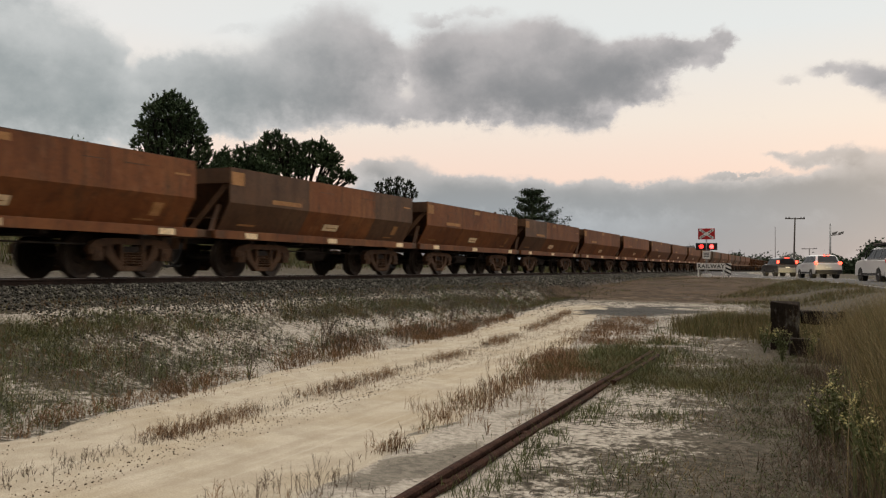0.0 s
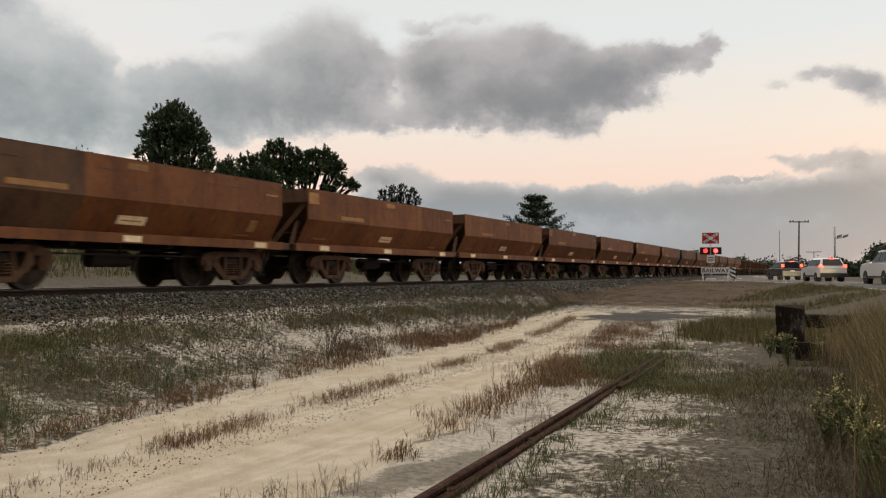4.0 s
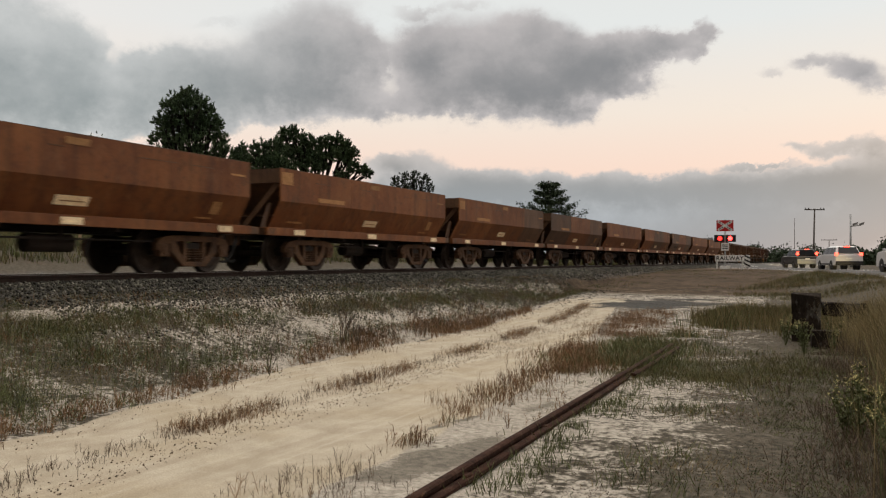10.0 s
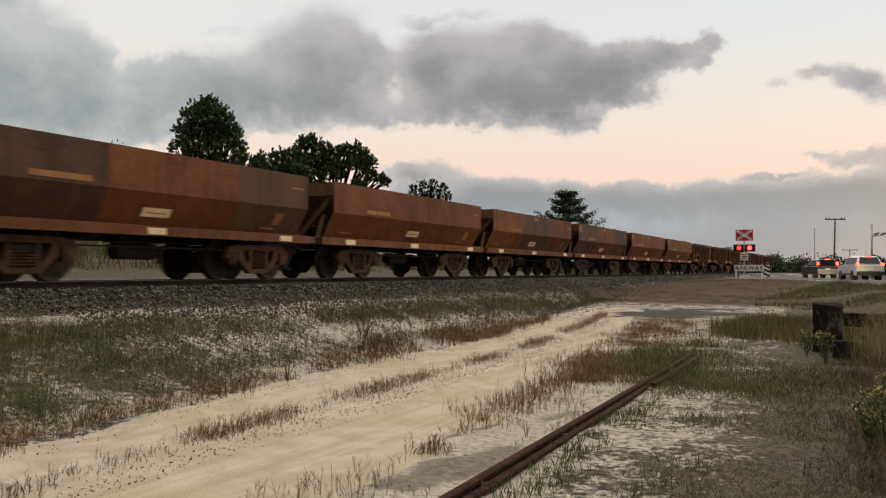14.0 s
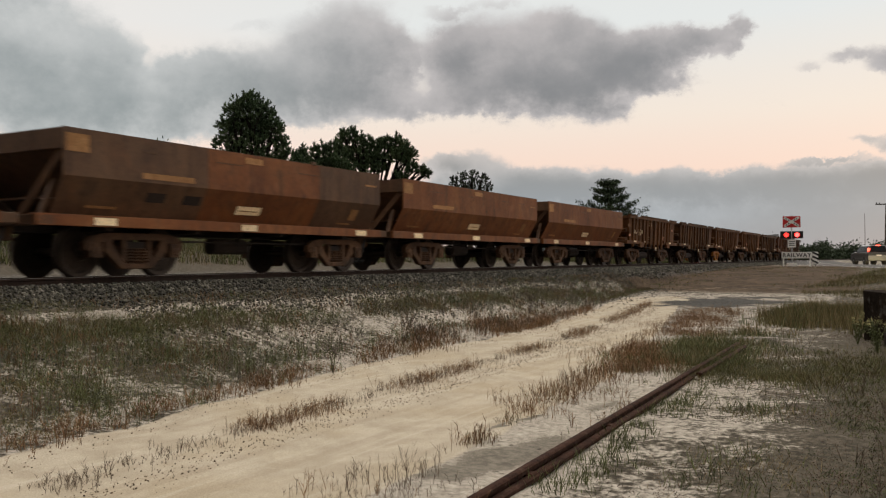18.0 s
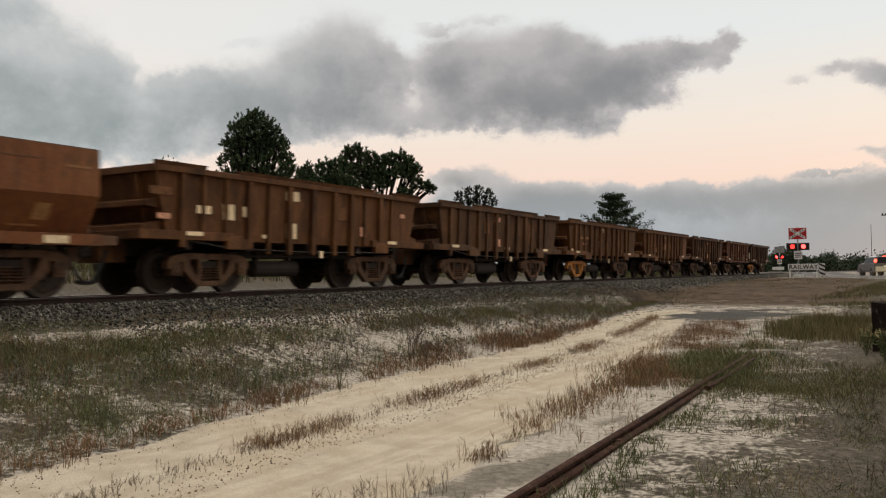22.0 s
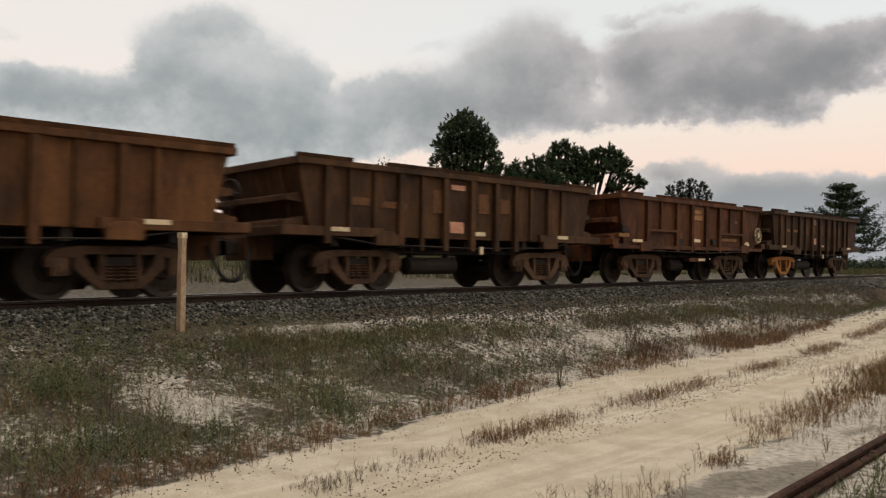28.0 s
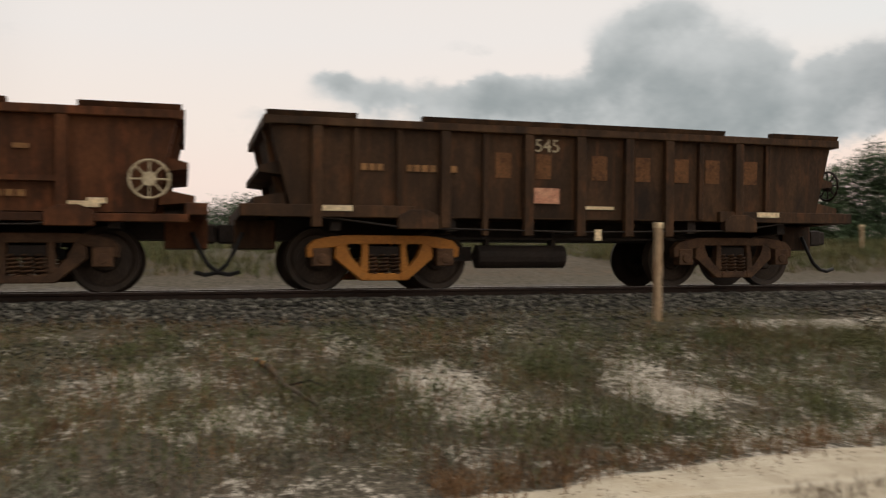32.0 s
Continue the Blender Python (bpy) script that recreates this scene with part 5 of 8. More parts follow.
        if marks:
            for kind, pmat, name, text in (("cream", PATCH, "plate", "cream plate with worn print"), ("orange", PATCH_RED, "notice", "faded orange notice plate"), ("ghost", GHOST, "scuff", "orange scuffed patch")):
                for y, z, wd, h in marks[kind]:
                    plate(name, w, pmat, 1.23 + (z - 1.0) * 0.052 + (0.002 if kind == "ghost" else 0.006), y - wd / 2, y + wd / 2, z - h / 2, z + h / 2, text, thick=0.002 if kind == "ghost" else 0.005)
        else:
            plate("reflector", w, PATCH, 1.245, 4.5, 4.95, 1.13, 1.175, "cream reflector plate")
            plate("notice", w, PATCH_RED, 1.262, 3.68, 4.08, 1.2, 1.42, "faded red and cream notice plate")
        for y0, y1 in ((1.22, 1.30), (1.33, 1.41), (1.44, 1.52), (1.85, 1.92), (1.95, 2.03), (2.06, 2.14), (2.17, 2.25), (2.46, 2.55)) if number else ():
            plate("marking", w, MARK, 1.268, y0, y1, 1.60, 1.69, "worn yellow lettering as plain bars")
        for y0 in (3.12, 3.72, 4.6, 5.3, 5.95, 6.48, 7.15) if number == "545" else ():
            plate("ghost_letter", w, GHOST, 1.272, y0, y0 + 0.24, 1.55, 1.9, "worn ochre letter as a plain bar", thick=0.003, lean=0.05)
    if number:
        text = bpy.data.curves.new("number", "FONT")
        text.body, text.size, text.extrude = number, 0.26, 0.003
        tmp = new("number", text)
        me = bpy.data.meshes.new_from_object(tmp.evaluated_get(bpy.context.evaluated_depsgraph_get()))
        bpy.data.objects.remove(tmp)
        me.materials.append(MARK_WHITE)
        part("number", me, None, w, "painted number %s in worn cream" % number, at=Matrix(((0, 0, 1, 1.285), (1, 0, 0, 3.70), (0, 1, 0, 1.93), (0, 0, 0, 1))))
    # hand brake
    if red:
        centre, ax = Vector((1.37, 8.32, 1.40)), "x"
    else:
        centre, ax = Vector((0.75, L + 0.36, 1.62)), "y"
    bm = B()
    ring = []
    for k in range(25):
        a = k * math.tau / 24
        c, s = 0.235 * math.cos(a), 0.235 * math.sin(a)
        ring.append(centre + Vector((0, c, s) if ax == "x" else (c, 0, s)))
    tube(bm, ring, 0.018, 6, cap=False)
    for k in range(8):
        a = k * math.tau / 8
        c, s = 0.235 * math.cos(a), 0.235 * math.sin(a)
        tube(bm, [centre, centre + Vector((0, c, s) if ax == "x" else (c, 0, s))], 0.012, 5)
    lathe(bm, [(-0.03, 0.09), (0.03, 0.09)], 12, ax, centre)
    tube(bm, [centre, centre - (Vector((0.2, 0, 0)) if ax == "x" else Vector((0, 0.4, 0)))], 0.03, 6)
    part("brake_wheel", bm, MARK_WHITE if red else UNDER, w, "cream hand-brake wheel" if red else "black hand-brake wheel")


WAGONS = []
PITCH, FIRST = 10.02, 14.86
GREY_WAGONS = {0: "GOG", 2: "GOO", 8: "OOG", 9: "GOG", 11: "OGO", 12: "GOG", 3: "OOO"}


def ore_hopper(k):
    tones = [RUST_GREY if c == "G" else RUST for c in GREY_WAGONS.get(k, "OOO")]
    grey = tones.count(RUST_GREY)
    label = "smooth-sided ore hopper wagon in dusty orange paint" + (" with grey-brown sheets" if grey else "")
    w = thing("ore_hopper_wagon", label, "rail wagon", "wagons of the ore train")
    hopper_parts(w, tones, 40 + k)
    for y in (1.75, 7.6):
        bogie(w, y, BOGIE, "rusty cast bogie")
    coupler(w, -0.35, 1)
    coupler(w, HOPPER_LEN + 0.15, -1)
    WAGONS.append((w, FIRST + PITCH * k))


def ribbed_wagon(start, seed, number="", red=False, yellow=False):
    label = ("red-brown rusted" if red else "orange-brown rusted" if seed in (1, 3, 4) else "brown rusted" if seed in (2, 5) else "dark rusted") + " ribbed open ore wagon" + (" with a yellow bogie" if yellow else "")
    w = thing("ribbed_ore_wagon", label, "rail wagon", "wagons of the ore train")
    ribbed_parts(w, RUST_RED if red else RUST_WARM if seed in (1, 3, 4) else RUST_MID if seed in (2, 5) else RUST_DARK, seed, number, red)
    bogie(w, 1.6, BOGIE_YELLOW if yellow else BOGIE, "yellow painted bogie" if yellow else "rusty cast bogie")
    bogie(w, 6.9 if red else 7.15, BOGIE, "rusty cast bogie")
    coupler(w, -0.3, 1)
    coupler(w, (8.68 if red else RIBBED_LEN) + 0.2, -1)
    WAGONS.append((w, start))


for k in range(-1, 15):
    ore_hopper(k)
for start, seed, number, red, yellow in ((165.25, 1, "", False, False), (175.25, 2, "", False, False), (185.2, 3, "179", False, True), (195.2, 4, "", False, False),
                                         (205.25, 5, "", False, False), (215.3, 6, "", True, False), (225.05, 7, "545", False, True)):
    ribbed_wagon(start, seed, number, red, yellow)


# ---- beside the train: old siding, posts, crossing ----
def make_siding():
    """A worn-out siding: one old rail with a check rail bolted beside it, ending in the grass."""
    siding = thing("old_siding_rail", "rusty disused rail with a bolted check rail in sand", "rail")
    sec = [(-0.045, 0), (0.045, 0), (0.045, 0.015), (0.012, 0.035), (0.012, 0.095), (0.034, 0.108), (0.036, 0.135), (0.02, 0.145), (-0.02, 0.145), (-0.036, 0.135), (-0.034, 0.108), (-0.012, 0.095), (-0.012, 0.035), (-0.045, 0.015)]

    def lay(name, x0, y0, x1, y1, z0, z1, label):
        bm = B()
        n = 14
        rings = []
        for i in range(n + 1):
            f = i / n
            cx, cy, cz = x0 + (x1 - x0) * f + 0.012 * math.sin(f * 9), y0 + (y1 - y0) * f, z0 + (z1 - z0) * f + 0.008 * math.sin(f * 7 + 1)
            rings.append([bm.verts.new((cx + x, cy, cz + z)) for x, z in sec])
        m = len(sec)
        for u, v in zip(rings, rings[1:]):
            for k in range(m):
                bm.faces.new((u[k], u[(k + 1) % m], v[(k + 1) % m], v[k]))
        bm.faces.new(rings[0])
        bm.faces.new(rings[-1][::-1])
        part(name, bm, OLDRAIL, siding, label)
    lay("running_rail", -2.16, -3.0, -2.64, 15.0, -0.05, -0.055, "rusty running rail")
    lay("check_rail", -2.09, -3.0, -2.50, 11.6, -0.105, -0.10, "rusty check rail, half sunk")
    lay("loose_rail", -2.38, 10.8, -2.44, 14.4, -0.06, -0.05, "short loose rail end")
    for y in (5.4, 7.3, 9.2, 11.1):
        bm = B()
        x = -2.23 - 0.0245 * (y - 0)
        box(bm, x - 0.03, x + 0.05, y - 0.05, y + 0.05, -0.02, 0.05)
        part("spacer_block", bm, OLDRAIL, siding, bevel=0.008)


make_siding()


def timber(name, parent, x0, x1, y0, y1, z0, z1, seed, label="", turn=0.0):
    rnd = random.Random(seed)
    bm = B()
    long_z = z1 - z0 > x1 - x0
    n = 6
    cx, cy, cz = (x0 + x1) / 2, (y0 + y1) / 2, (z0 + z1) / 2
    rings = []
    for i in range(n + 1):
        f = i / n
        ring = []
        for a, b in ((0, 0), (1, 0), (1, 1), (0, 1)):
            j = [rnd.uniform(-0.012, 0.012) for _ in range(3)]
            if long_z:
                p = (x0 + (x1 - x0) * a + j[0], y0 + (y1 - y0) * b + j[1], z0 + (z1 - z0) * f + (j[2] * 3 if i == n else 0))
            else:
                p = (x0 + (x1 - x0) * f + (j[0] * 3 if i in (0, n) else 0), y0 + (y1 - y0) * a + j[1], z0 + (z1 - z0) * b + j[2])
            ring.append(bm.verts.new((p[0] - cx, p[1] - cy, p[2] - cz)))
        rings.append(ring)
    for u, v in zip(rings, rings[1:]):
        for k in range(4):
            bm.faces.new((u[k], u[(k + 1) % 4], v[(k + 1) % 4], v[k]))
    bm.faces.new(rings[0])
    bm.faces.new(rings[-1][::-1])
    return part(name, bm, TIMBER, parent, label, bevel=0.012, at=pose(cx, cy, cz, 0, 0, turn))


def make_buffer_stop():
    stop = thing("timber_buffer_stop", "old dark timber buffer stop spotted with lichen", "buffer stop")
    timber("upright", stop, -0.84, -0.34, 17.2, 17.46, -0.1, 0.88, 3)
    timber("cross_beam", stop, -0.32, 0.42, 17.30, 17.5, 0.50, 0.74, 5)
    timber("upright", stop, 0.1, 0.34, 17.52, 17.76, -0.1, 0.70, 7)
    block = thing("dark_timber_block", "short dark sleeper lying before the buffer stop", "sleeper")
    timber("block", block, -0.50, 0.02, 16.2, 16.5, -0.05, 0.30, 9, turn=12)


make_buffer_stop()


def marker_post(x, y, z0, h, lean, name="marker_post", label="leaning cream-painted timber post with rust streaks"):
    post = thing(name, label, "post", at=pose(x, y, z0, lean[0], lean[1], 0))
    rnd = random.Random(int(h * 100))
    bm = B()
    rings = []
    for i in range(8):
        z = -0.15 + (h + 0.15) * i / 7
        r = 0.052 + rnd.uniform(-0.004, 0.004)
        rings.append([bm.verts.new((r * a + rnd.uniform(-0.003, 0.003), r * b, z)) for a, b in ((-1, -0.7), (1, -0.7), (1, 0.7), (-1, 0.7))])
    for u, v in zip(rings, rings[1:]):
        for k in range(4):
            bm.faces.new((u[k], u[(k + 1) % 4], v[(k + 1) % 4], v[k]))
    bm.faces.new(rings[0])
    bm.faces.new(rings[-1][::-1])
    part("stake", bm, POSTWOOD, post, bevel=0.006)
    bm = B()
    box(bm, -0.058, 0.058, -0.042, 0.042, h - 0.06, h + 0.012)
    part("cap", bm, PATCH, post, "pale painted top", bevel=0.005)


marker_post(-10.15, 5.70, 0.84, 1.26, (0, 2.6))
marker_post(-24.4, 22.2, float(height(-24.4, 22.2)), 0.95, (0, 1), label="white far-side marker post with an orange top")
marker_post(-21.0, 4.3, float(height(-21.0, 4.3)), 1.3, (1, -1), label="pale far-side marker post in dry grass")


def lamp_unit(parent, x, z, mat, label, face):
    bm = B()
    lathe(bm, [(-0.02 * face, 0.15), (-0.05 * face, 0.145), (-0.06 * face, 0.05)], 18, "y", (x, 0, z))
    part("lens", bm, mat, parent, label, smooth=True)
    bm = B()
    pts = [(x + 0.19 * math.cos(a), -0.02 * face, z + 0.19 * math.sin(a)) for a in np.linspace(-0.3, math.pi + 0.3, 11)]
    rows = [[bm.verts.new((p[0], p[1], p[2])) for p in pts], [bm.verts.new((p[0], p[1] - 0.24 * face, p[2] - 0.03)) for p in pts]]
    for k in range(10):
        bm.faces.new((rows[0][k], rows[0][k + 1], rows[1][k + 1], rows[1][k]))
    me = mesh_of("hood", bm, SIGN_BLACK)
    ob = part("hood", me, None, parent, "black lamp hood")
    mod = ob.modifiers.new("thick", "SOLIDIFY")
    mod.thickness = 0.01


def letters(body, size, mat, parent, at, label):
    text = bpy.data.curves.new("lettering", "FONT")
    text.body, text.size, text.extrude, text.align_x, text.align_y = body, size, 0.004, "CENTER", "CENTER"
    text.space_character, text.offset = 1.12, 0.008
    tmp = new("lettering", text)
    me = bpy.data.meshes.new_from_object(tmp.evaluated_get(bpy.context.evaluated_depsgraph_get()))
    bpy.data.objects.remove(tmp)
    me.materials.append(mat)
    return part("lettering", me, None, parent, label, at=at)


def crossing_signal(x, y, z0, turn, near):
    """Level crossing signal: post, crossed-arms board, lamp board with two red lamps, small plate."""
    sig = thing("crossing_signal", "level crossing signal with red crossed-arms board and lit red lamps" if near else "far-side level crossing signal with lit red lamps", "crossing signal", at=pose(x, y, z0, 0, 0, turn))
    bm = B()
    tube(bm, [(0, 0.05, -0.3), (0, 0.05, 3.55)], 0.06, 10)
    part("post", bm, GALV, sig, "galvanised post", smooth=True)
    bm = B()
    box(bm, -0.35, 0.35, -0.25, 0.35, -0.1, 0.16)
    part("footing", bm, SIGN_WHITE, sig, "pale concrete footing", bevel=0.02)
    bm = B()
    box(bm, -0.59, 0.59, -0.02, 0.0, 2.69, 3.49)
    part("board", bm, SIGN_RED if near else GALV, sig, "red sign board" if near else "bare back of a sign board", bevel=0.004)
    if near:
        for s in (-1, 1):
            bm = B()
            d = Vector((0.46, 0, 0.30 * s)).normalized()
            beam(bm, Vector((0, -0.030 - 0.006 * s, 3.09)) - d * 0.58, Vector((0, -0.030 - 0.006 * s, 3.09)) + d * 0.58, 0.008, 0.17)
            part("crossed_arm", bm, SIGN_WHITE, sig, "white crossed arm")
            bm = B()
            for k in (-0.40, -0.22, 0.22, 0.40):
                c = Vector((0, -0.045, 3.09)) + d * k
                beam(bm, c - d * 0.055, c + d * 0.055, 0.004, 0.07)
            part("arm_lettering", bm, SIGN_BLACK, sig, "lettering as plain bars")
    bm = B()
    box(bm, -0.76, 0.76, 0.0, 0.03, 1.90, 2.42)
    part("lamp_board", bm, SIGN_BLACK, sig, "black lamp backing board", bevel=0.004)
    bm = B()
    for s in (-1, 1):
        box(bm, s * 0.36 - 0.17, s * 0.36 + 0.17, 0.03, 0.22, 2.0, 2.32)
    part("lamp_housing", bm, SIGN_BLACK, sig, bevel=0.02)
    lamp_unit(sig, 0.36, 2.16, RED_LAMP if near else RED_MID, "lit red lamp", 1)
    lamp_unit(sig, -0.36, 2.16, RED_MID if near else RED_LAMP, "red lamp", 1)
    bm = B()
    box(bm, -0.27, 0.27, -0.02, 0.0, 1.27, 1.83)
    part("plate", bm, SIGN_WHITE, sig, "small white notice plate", bevel=0.004)
    bm = B()
    for z in (1.68, 1.55, 1.42):
        box(bm, -0.2, 0.2, -0.027, -0.021, z - 0.03, z + 0.03)
    part("plate_text", bm, SIGN_BLACK, sig, "unreadable lines as plain bars")
    if not near:
        bm = B()
        box(bm, -0.9, 0.5, -0.3, -0.28, 0.5, 0.9)
        part("low_board", bm, SIGN_WHITE, sig, "white back of a low board")


crossing_signal(-7.58, 65.56, 1.0, 6.6, True)
crossing_signal(-15.7, 117.0, 1.05, 7.6, False)


def railway_board():
    b = thing("railway_sign_board", "long white board lettered RAILWAY on two posts", "sign", at=pose(-7.20, 65.2, 0.98, 0, 0, 6.6))
    bm = B()
    box(bm, -1.02, 0.98, -0.015, 0.015, 0.50, 0.95)
    part("board", bm, SIGN_WHITE, b, "white board", bevel=0.004)
    letters("RAILWAY", 0.40, SIGN_BLACK, b, Matrix.Translation((-0.02, -0.022, 0.725)) @ pose(0, 0, 0, 90, 0, 0), "black word RAILWAY")
    for x in (-0.9, 0.86):
        bm = B()
        box(bm, x - 0.05, x + 0.05, 0.016, 0.10, -0.3, 0.96)
        part("post", bm, SIGN_WHITE, b, "white painted post", bevel=0.006)
    h = thing("hazard_board", "white board with black diagonal hazard stripes", "sign", at=pose(-6.0, 65.05, 0.98, 0, 0, 6.6))
    bm = B()
    box(bm, -0.19, 0.19, -0.015, 0.015, 0.10, 0.96)
    part("board", bm, SIGN_WHITE, h, "white board", bevel=0.004)
    for k in range(3):
        bm = B()
        z = 0.18 + k * 0.29
        prism(bm, [(-0.19, z + 0.10), (0.19, z - 0.08), (0.19, z + 0.05), (-0.19, z + 0.23)], -0.022, -0.016, "y")
        part("stripe", bm, SIGN_BLACK, h, "black diagonal stripe")
    bm = B()
    box(bm, -0.04, 0.04, 0.016, 0.08, -0.3, 0.9)
    part("post", bm, GALV, h)


railway_board()


def polar(az, d):
    return -d * math.sin(radians(az)), d * math.cos(radians(az))


def power_pole(az, d, top, arm, label, lamp=False, lean=0.0):
    x, y = polar(az, d)
    p = thing("power_pole" if arm else "radio_mast", label, "pole", at=pose(x, y, 0.6, 0, lean, az))
    h = top - 0.6
    bm = B()
    tube(bm, [(0, 0, -0.5), (0, 0, h)], [0.12, 0.08] if arm else [0.06, 0.03], 10)
    part("pole", bm, POLEWOOD if not lamp else GALV, p, smooth=True)
    if arm and not lamp:
        bm = B()
        beam(bm, (-arm / 2, 0, h - 0.12), (arm / 2, 0, h - 0.12), 0.10, 0.13)
        part("cross_arm", bm, POLEWOOD, p)
        for k in (-0.45, -0.3, 0.3, 0.45):
            bm = B()
            lathe(bm, [(0, 0.03), (0.05, 0.06), (0.12, 0.06), (0.16, 0.02)], 8, "z", (k * arm, 0, h - 0.06))
            part("insulator", bm, PLASTIC, p)
    if lamp:
        bm = B()
        beam(bm, (0, 0, h - 1.15), (0.9, 0, h - 1.05), 0.07, 0.07)
        part("bracket", bm, GALV, p)
        for k in (0.4, 0.95):
            bm = B()
            prism(bm, [(k - 0.2, h - 1.1), (k + 0.2, h - 0.98), (k + 0.25, h - 0.75), (k - 0.25, h - 0.9)], -0.2, 0.2, "y")
            part("floodlight", bm, GALV, p, "grey floodlight head")


power_pole(1.45, 110, 7.7, 2.2, "tall grey timber power pole with a cross-arm", lean=1.4)
power_pole(0.55, 220, 6.6, 3.4, "distant timber power pole with a wide cross-arm")
power_pole(-0.62, 90, 5.95, 0.9, "grey steel pole with floodlights on a bracket", lamp=True)
power_pole(2.5, 140, 8.0, 0, "thin grey radio mast")


# ---- cars ----
def car(name, label, at, paint, style, brake=False, head=False, rack=False):
    """Length along +y to the front. Lofted body, cabin, glass, wheels, lamps, bumper."""
    c = thing(name, label, "car", "cars by the level crossing", at=at)
    L, W, H = style["size"]
    half = W / 2
    waist, bonnet = style["waist"], style["bonnet"]
    tail_up, front_glass = style["tail"], style["front"]
    bm = B()
    # side outline of the lower body
    low = 0.32
    out = [(-L / 2, low + 0.12), (-L / 2 + 0.05, waist - 0.05), (-L / 2 + 0.12, waist), (front_glass, waist), (front_glass + 0.3, bonnet + 0.06), (L / 2 - 0.35, bonnet - 0.03), (L / 2 - 0.08, bonnet - 0.18), (L / 2, low + 0.25), (L / 2 - 0.08, low), (-L / 2 + 0.15, low)]
    xs = (-half, -half + 0.05, half - 0.05, half)
    rings = []
    for x in xs:
        k = 0.96 if abs(x) == half else 1.0
        rings.append([bm.verts.new((x, p[0] * k, low + (p[1] - low) * (0.97 if k < 1 else 1))) for p in out])
    n = len(out)
    for u, v in zip(rings, rings[1:]):
        for i in range(n):
            bm.faces.new((u[i], u[(i + 1) % n], v[(i + 1) % n], v[i]))
    bm.faces.new(rings[0])
    bm.faces.new(rings[-1][::-1])
    part("body", bm, paint, c, bevel=0.07)
    # cabin
    r0, r1 = -L / 2 + 0.10, -L / 2 + tail_up
    f0, f1 = front_glass + 0.1, front_glass - 0.62
    inner = half - 0.06
    roof = half - 0.27

    def hexa(bm, y_low, y_high, x_low, x_high, z0, z1):
        v = [bm.verts.new(p) for p in ((-x_low, y_low[0], z0), (x_low, y_low[0], z0), (x_low, y_low[1], z0), (-x_low, y_low[1], z0), (-x_high, y_high[0], z1), (x_high, y_high[0], z1), (x_high, y_high[1], z1), (-x_high, y_high[1], z1))]
        for f in ((0, 3, 2, 1), (4, 5, 6, 7), (0, 1, 5, 4), (1, 2, 6, 5), (2, 3, 7, 6), (3, 0, 4, 7)):
            bm.faces.new([v[i] for i in f])
    bm = B()
    hexa(bm, (r0, f0), (r1, f1), inner, roof, waist - 0.02, H)
    part("cabin", bm, paint, c, bevel=0.11)
    # glass set just proud of the cabin
    span = H - waist

    def pane(name, pts, label="dark tinted glass"):
        bm = B()
        a = [bm.verts.new(p) for p in pts]
        bm.faces.new(a)
        me = mesh_of(name, bm, GLASS)
        ob = part(name, me, None, c, label)
        mod = ob.modifiers.new("thick", "SOLIDIFY")
        mod.thickness = 0.012

    def skin(s, y, f):
        return (s * (inner + (roof - inner) * f + 0.012), y, waist + span * f)
    for s in (-1, 1):
        cuts = [(r0 + 0.14, r1 + 0.10), (r0 + 0.95, r1 + 0.62), (r0 + 1.9, r1 + 1.55), (f0 - 0.2, f1 - 0.05)]
        for i in range(3):
            (a0, a1), (b0, b1) = cuts[i], cuts[i + 1]
            lo_, hi_ = 0.10, 0.84
            def lerp(p, q, f):
                return p + (q - p) * f
            pane("side_window", [skin(s, lerp(a0, a1, lo_) + 0.04, lo_), skin(s, lerp(b0, b1, lo_) - 0.04, lo_), skin(s, lerp(b0, b1, hi_) - 0.04, hi_), skin(s, lerp(a0, a1, hi_) + 0.04, hi_)])
    for name_, yl, yh, sg in (("rear_window", r0, r1, -1), ("windscreen", f0, f1, 1)):
        lo_, hi_ = 0.14, 0.86
        yl_, yh_ = yl + (yh - yl) * lo_ + sg * 0.014, yl + (yh - yl) * hi_ + sg * 0.014
        pane(name_, [(-inner + 0.16, yl_, waist + span * lo_), (inner - 0.16, yl_, waist + span * lo_), (roof - 0.08, yh_, waist + span * hi_), (-roof + 0.08, yh_, waist + span * hi_)])
    # wheels
    R = style["wheel"]
    base = L * 0.29
    for y in (-base, base):
        for s in (-1, 1):
            bm = B()
            lathe(bm, [(-0.10, R * 0.62), (-0.11, R * 0.9), (-0.07, R), (0.07, R), (0.11, R * 0.9), (0.10, R * 0.62)], 22, "x", (0, 0, 0))
            w = part("wheel", bm, RUBBER, c, "black tyre", at=pose(s * (half - 0.09), y, R), smooth=True)
            bm = B()
            lathe(bm, [(0.085 * s, R * 0.62), (0.10 * s, R * 0.56), (0.085 * s, R * 0.2), (0.11 * s, R * 0.1)], 14, "x")
            part("rim", bm, CHROME, w, "alloy rim")
            bm = B()
            lathe(bm, [(s * (half - 0.28), R + 0.06), (s * (half - 0.005), R + 0.06)], 20, "x", (0, y, R))
            part("wheel_arch", bm, PLASTIC, c, "dark wheel arch")
    # bumper, tailgate details
    bm = B()
    box(bm, -half + 0.03, half - 0.03, -L / 2 - 0.07, -L / 2 + 0.2, low + 0.02, low + style.get("bumper", 0.30))
    # SUV bumper is made tall and silver so that it shows the head-lamp glare
    part("rear_bumper", bm, CAR_GREY if "bumper" in style else PLASTIC if style["dark_bumper"] else paint, c, bevel=0.04)
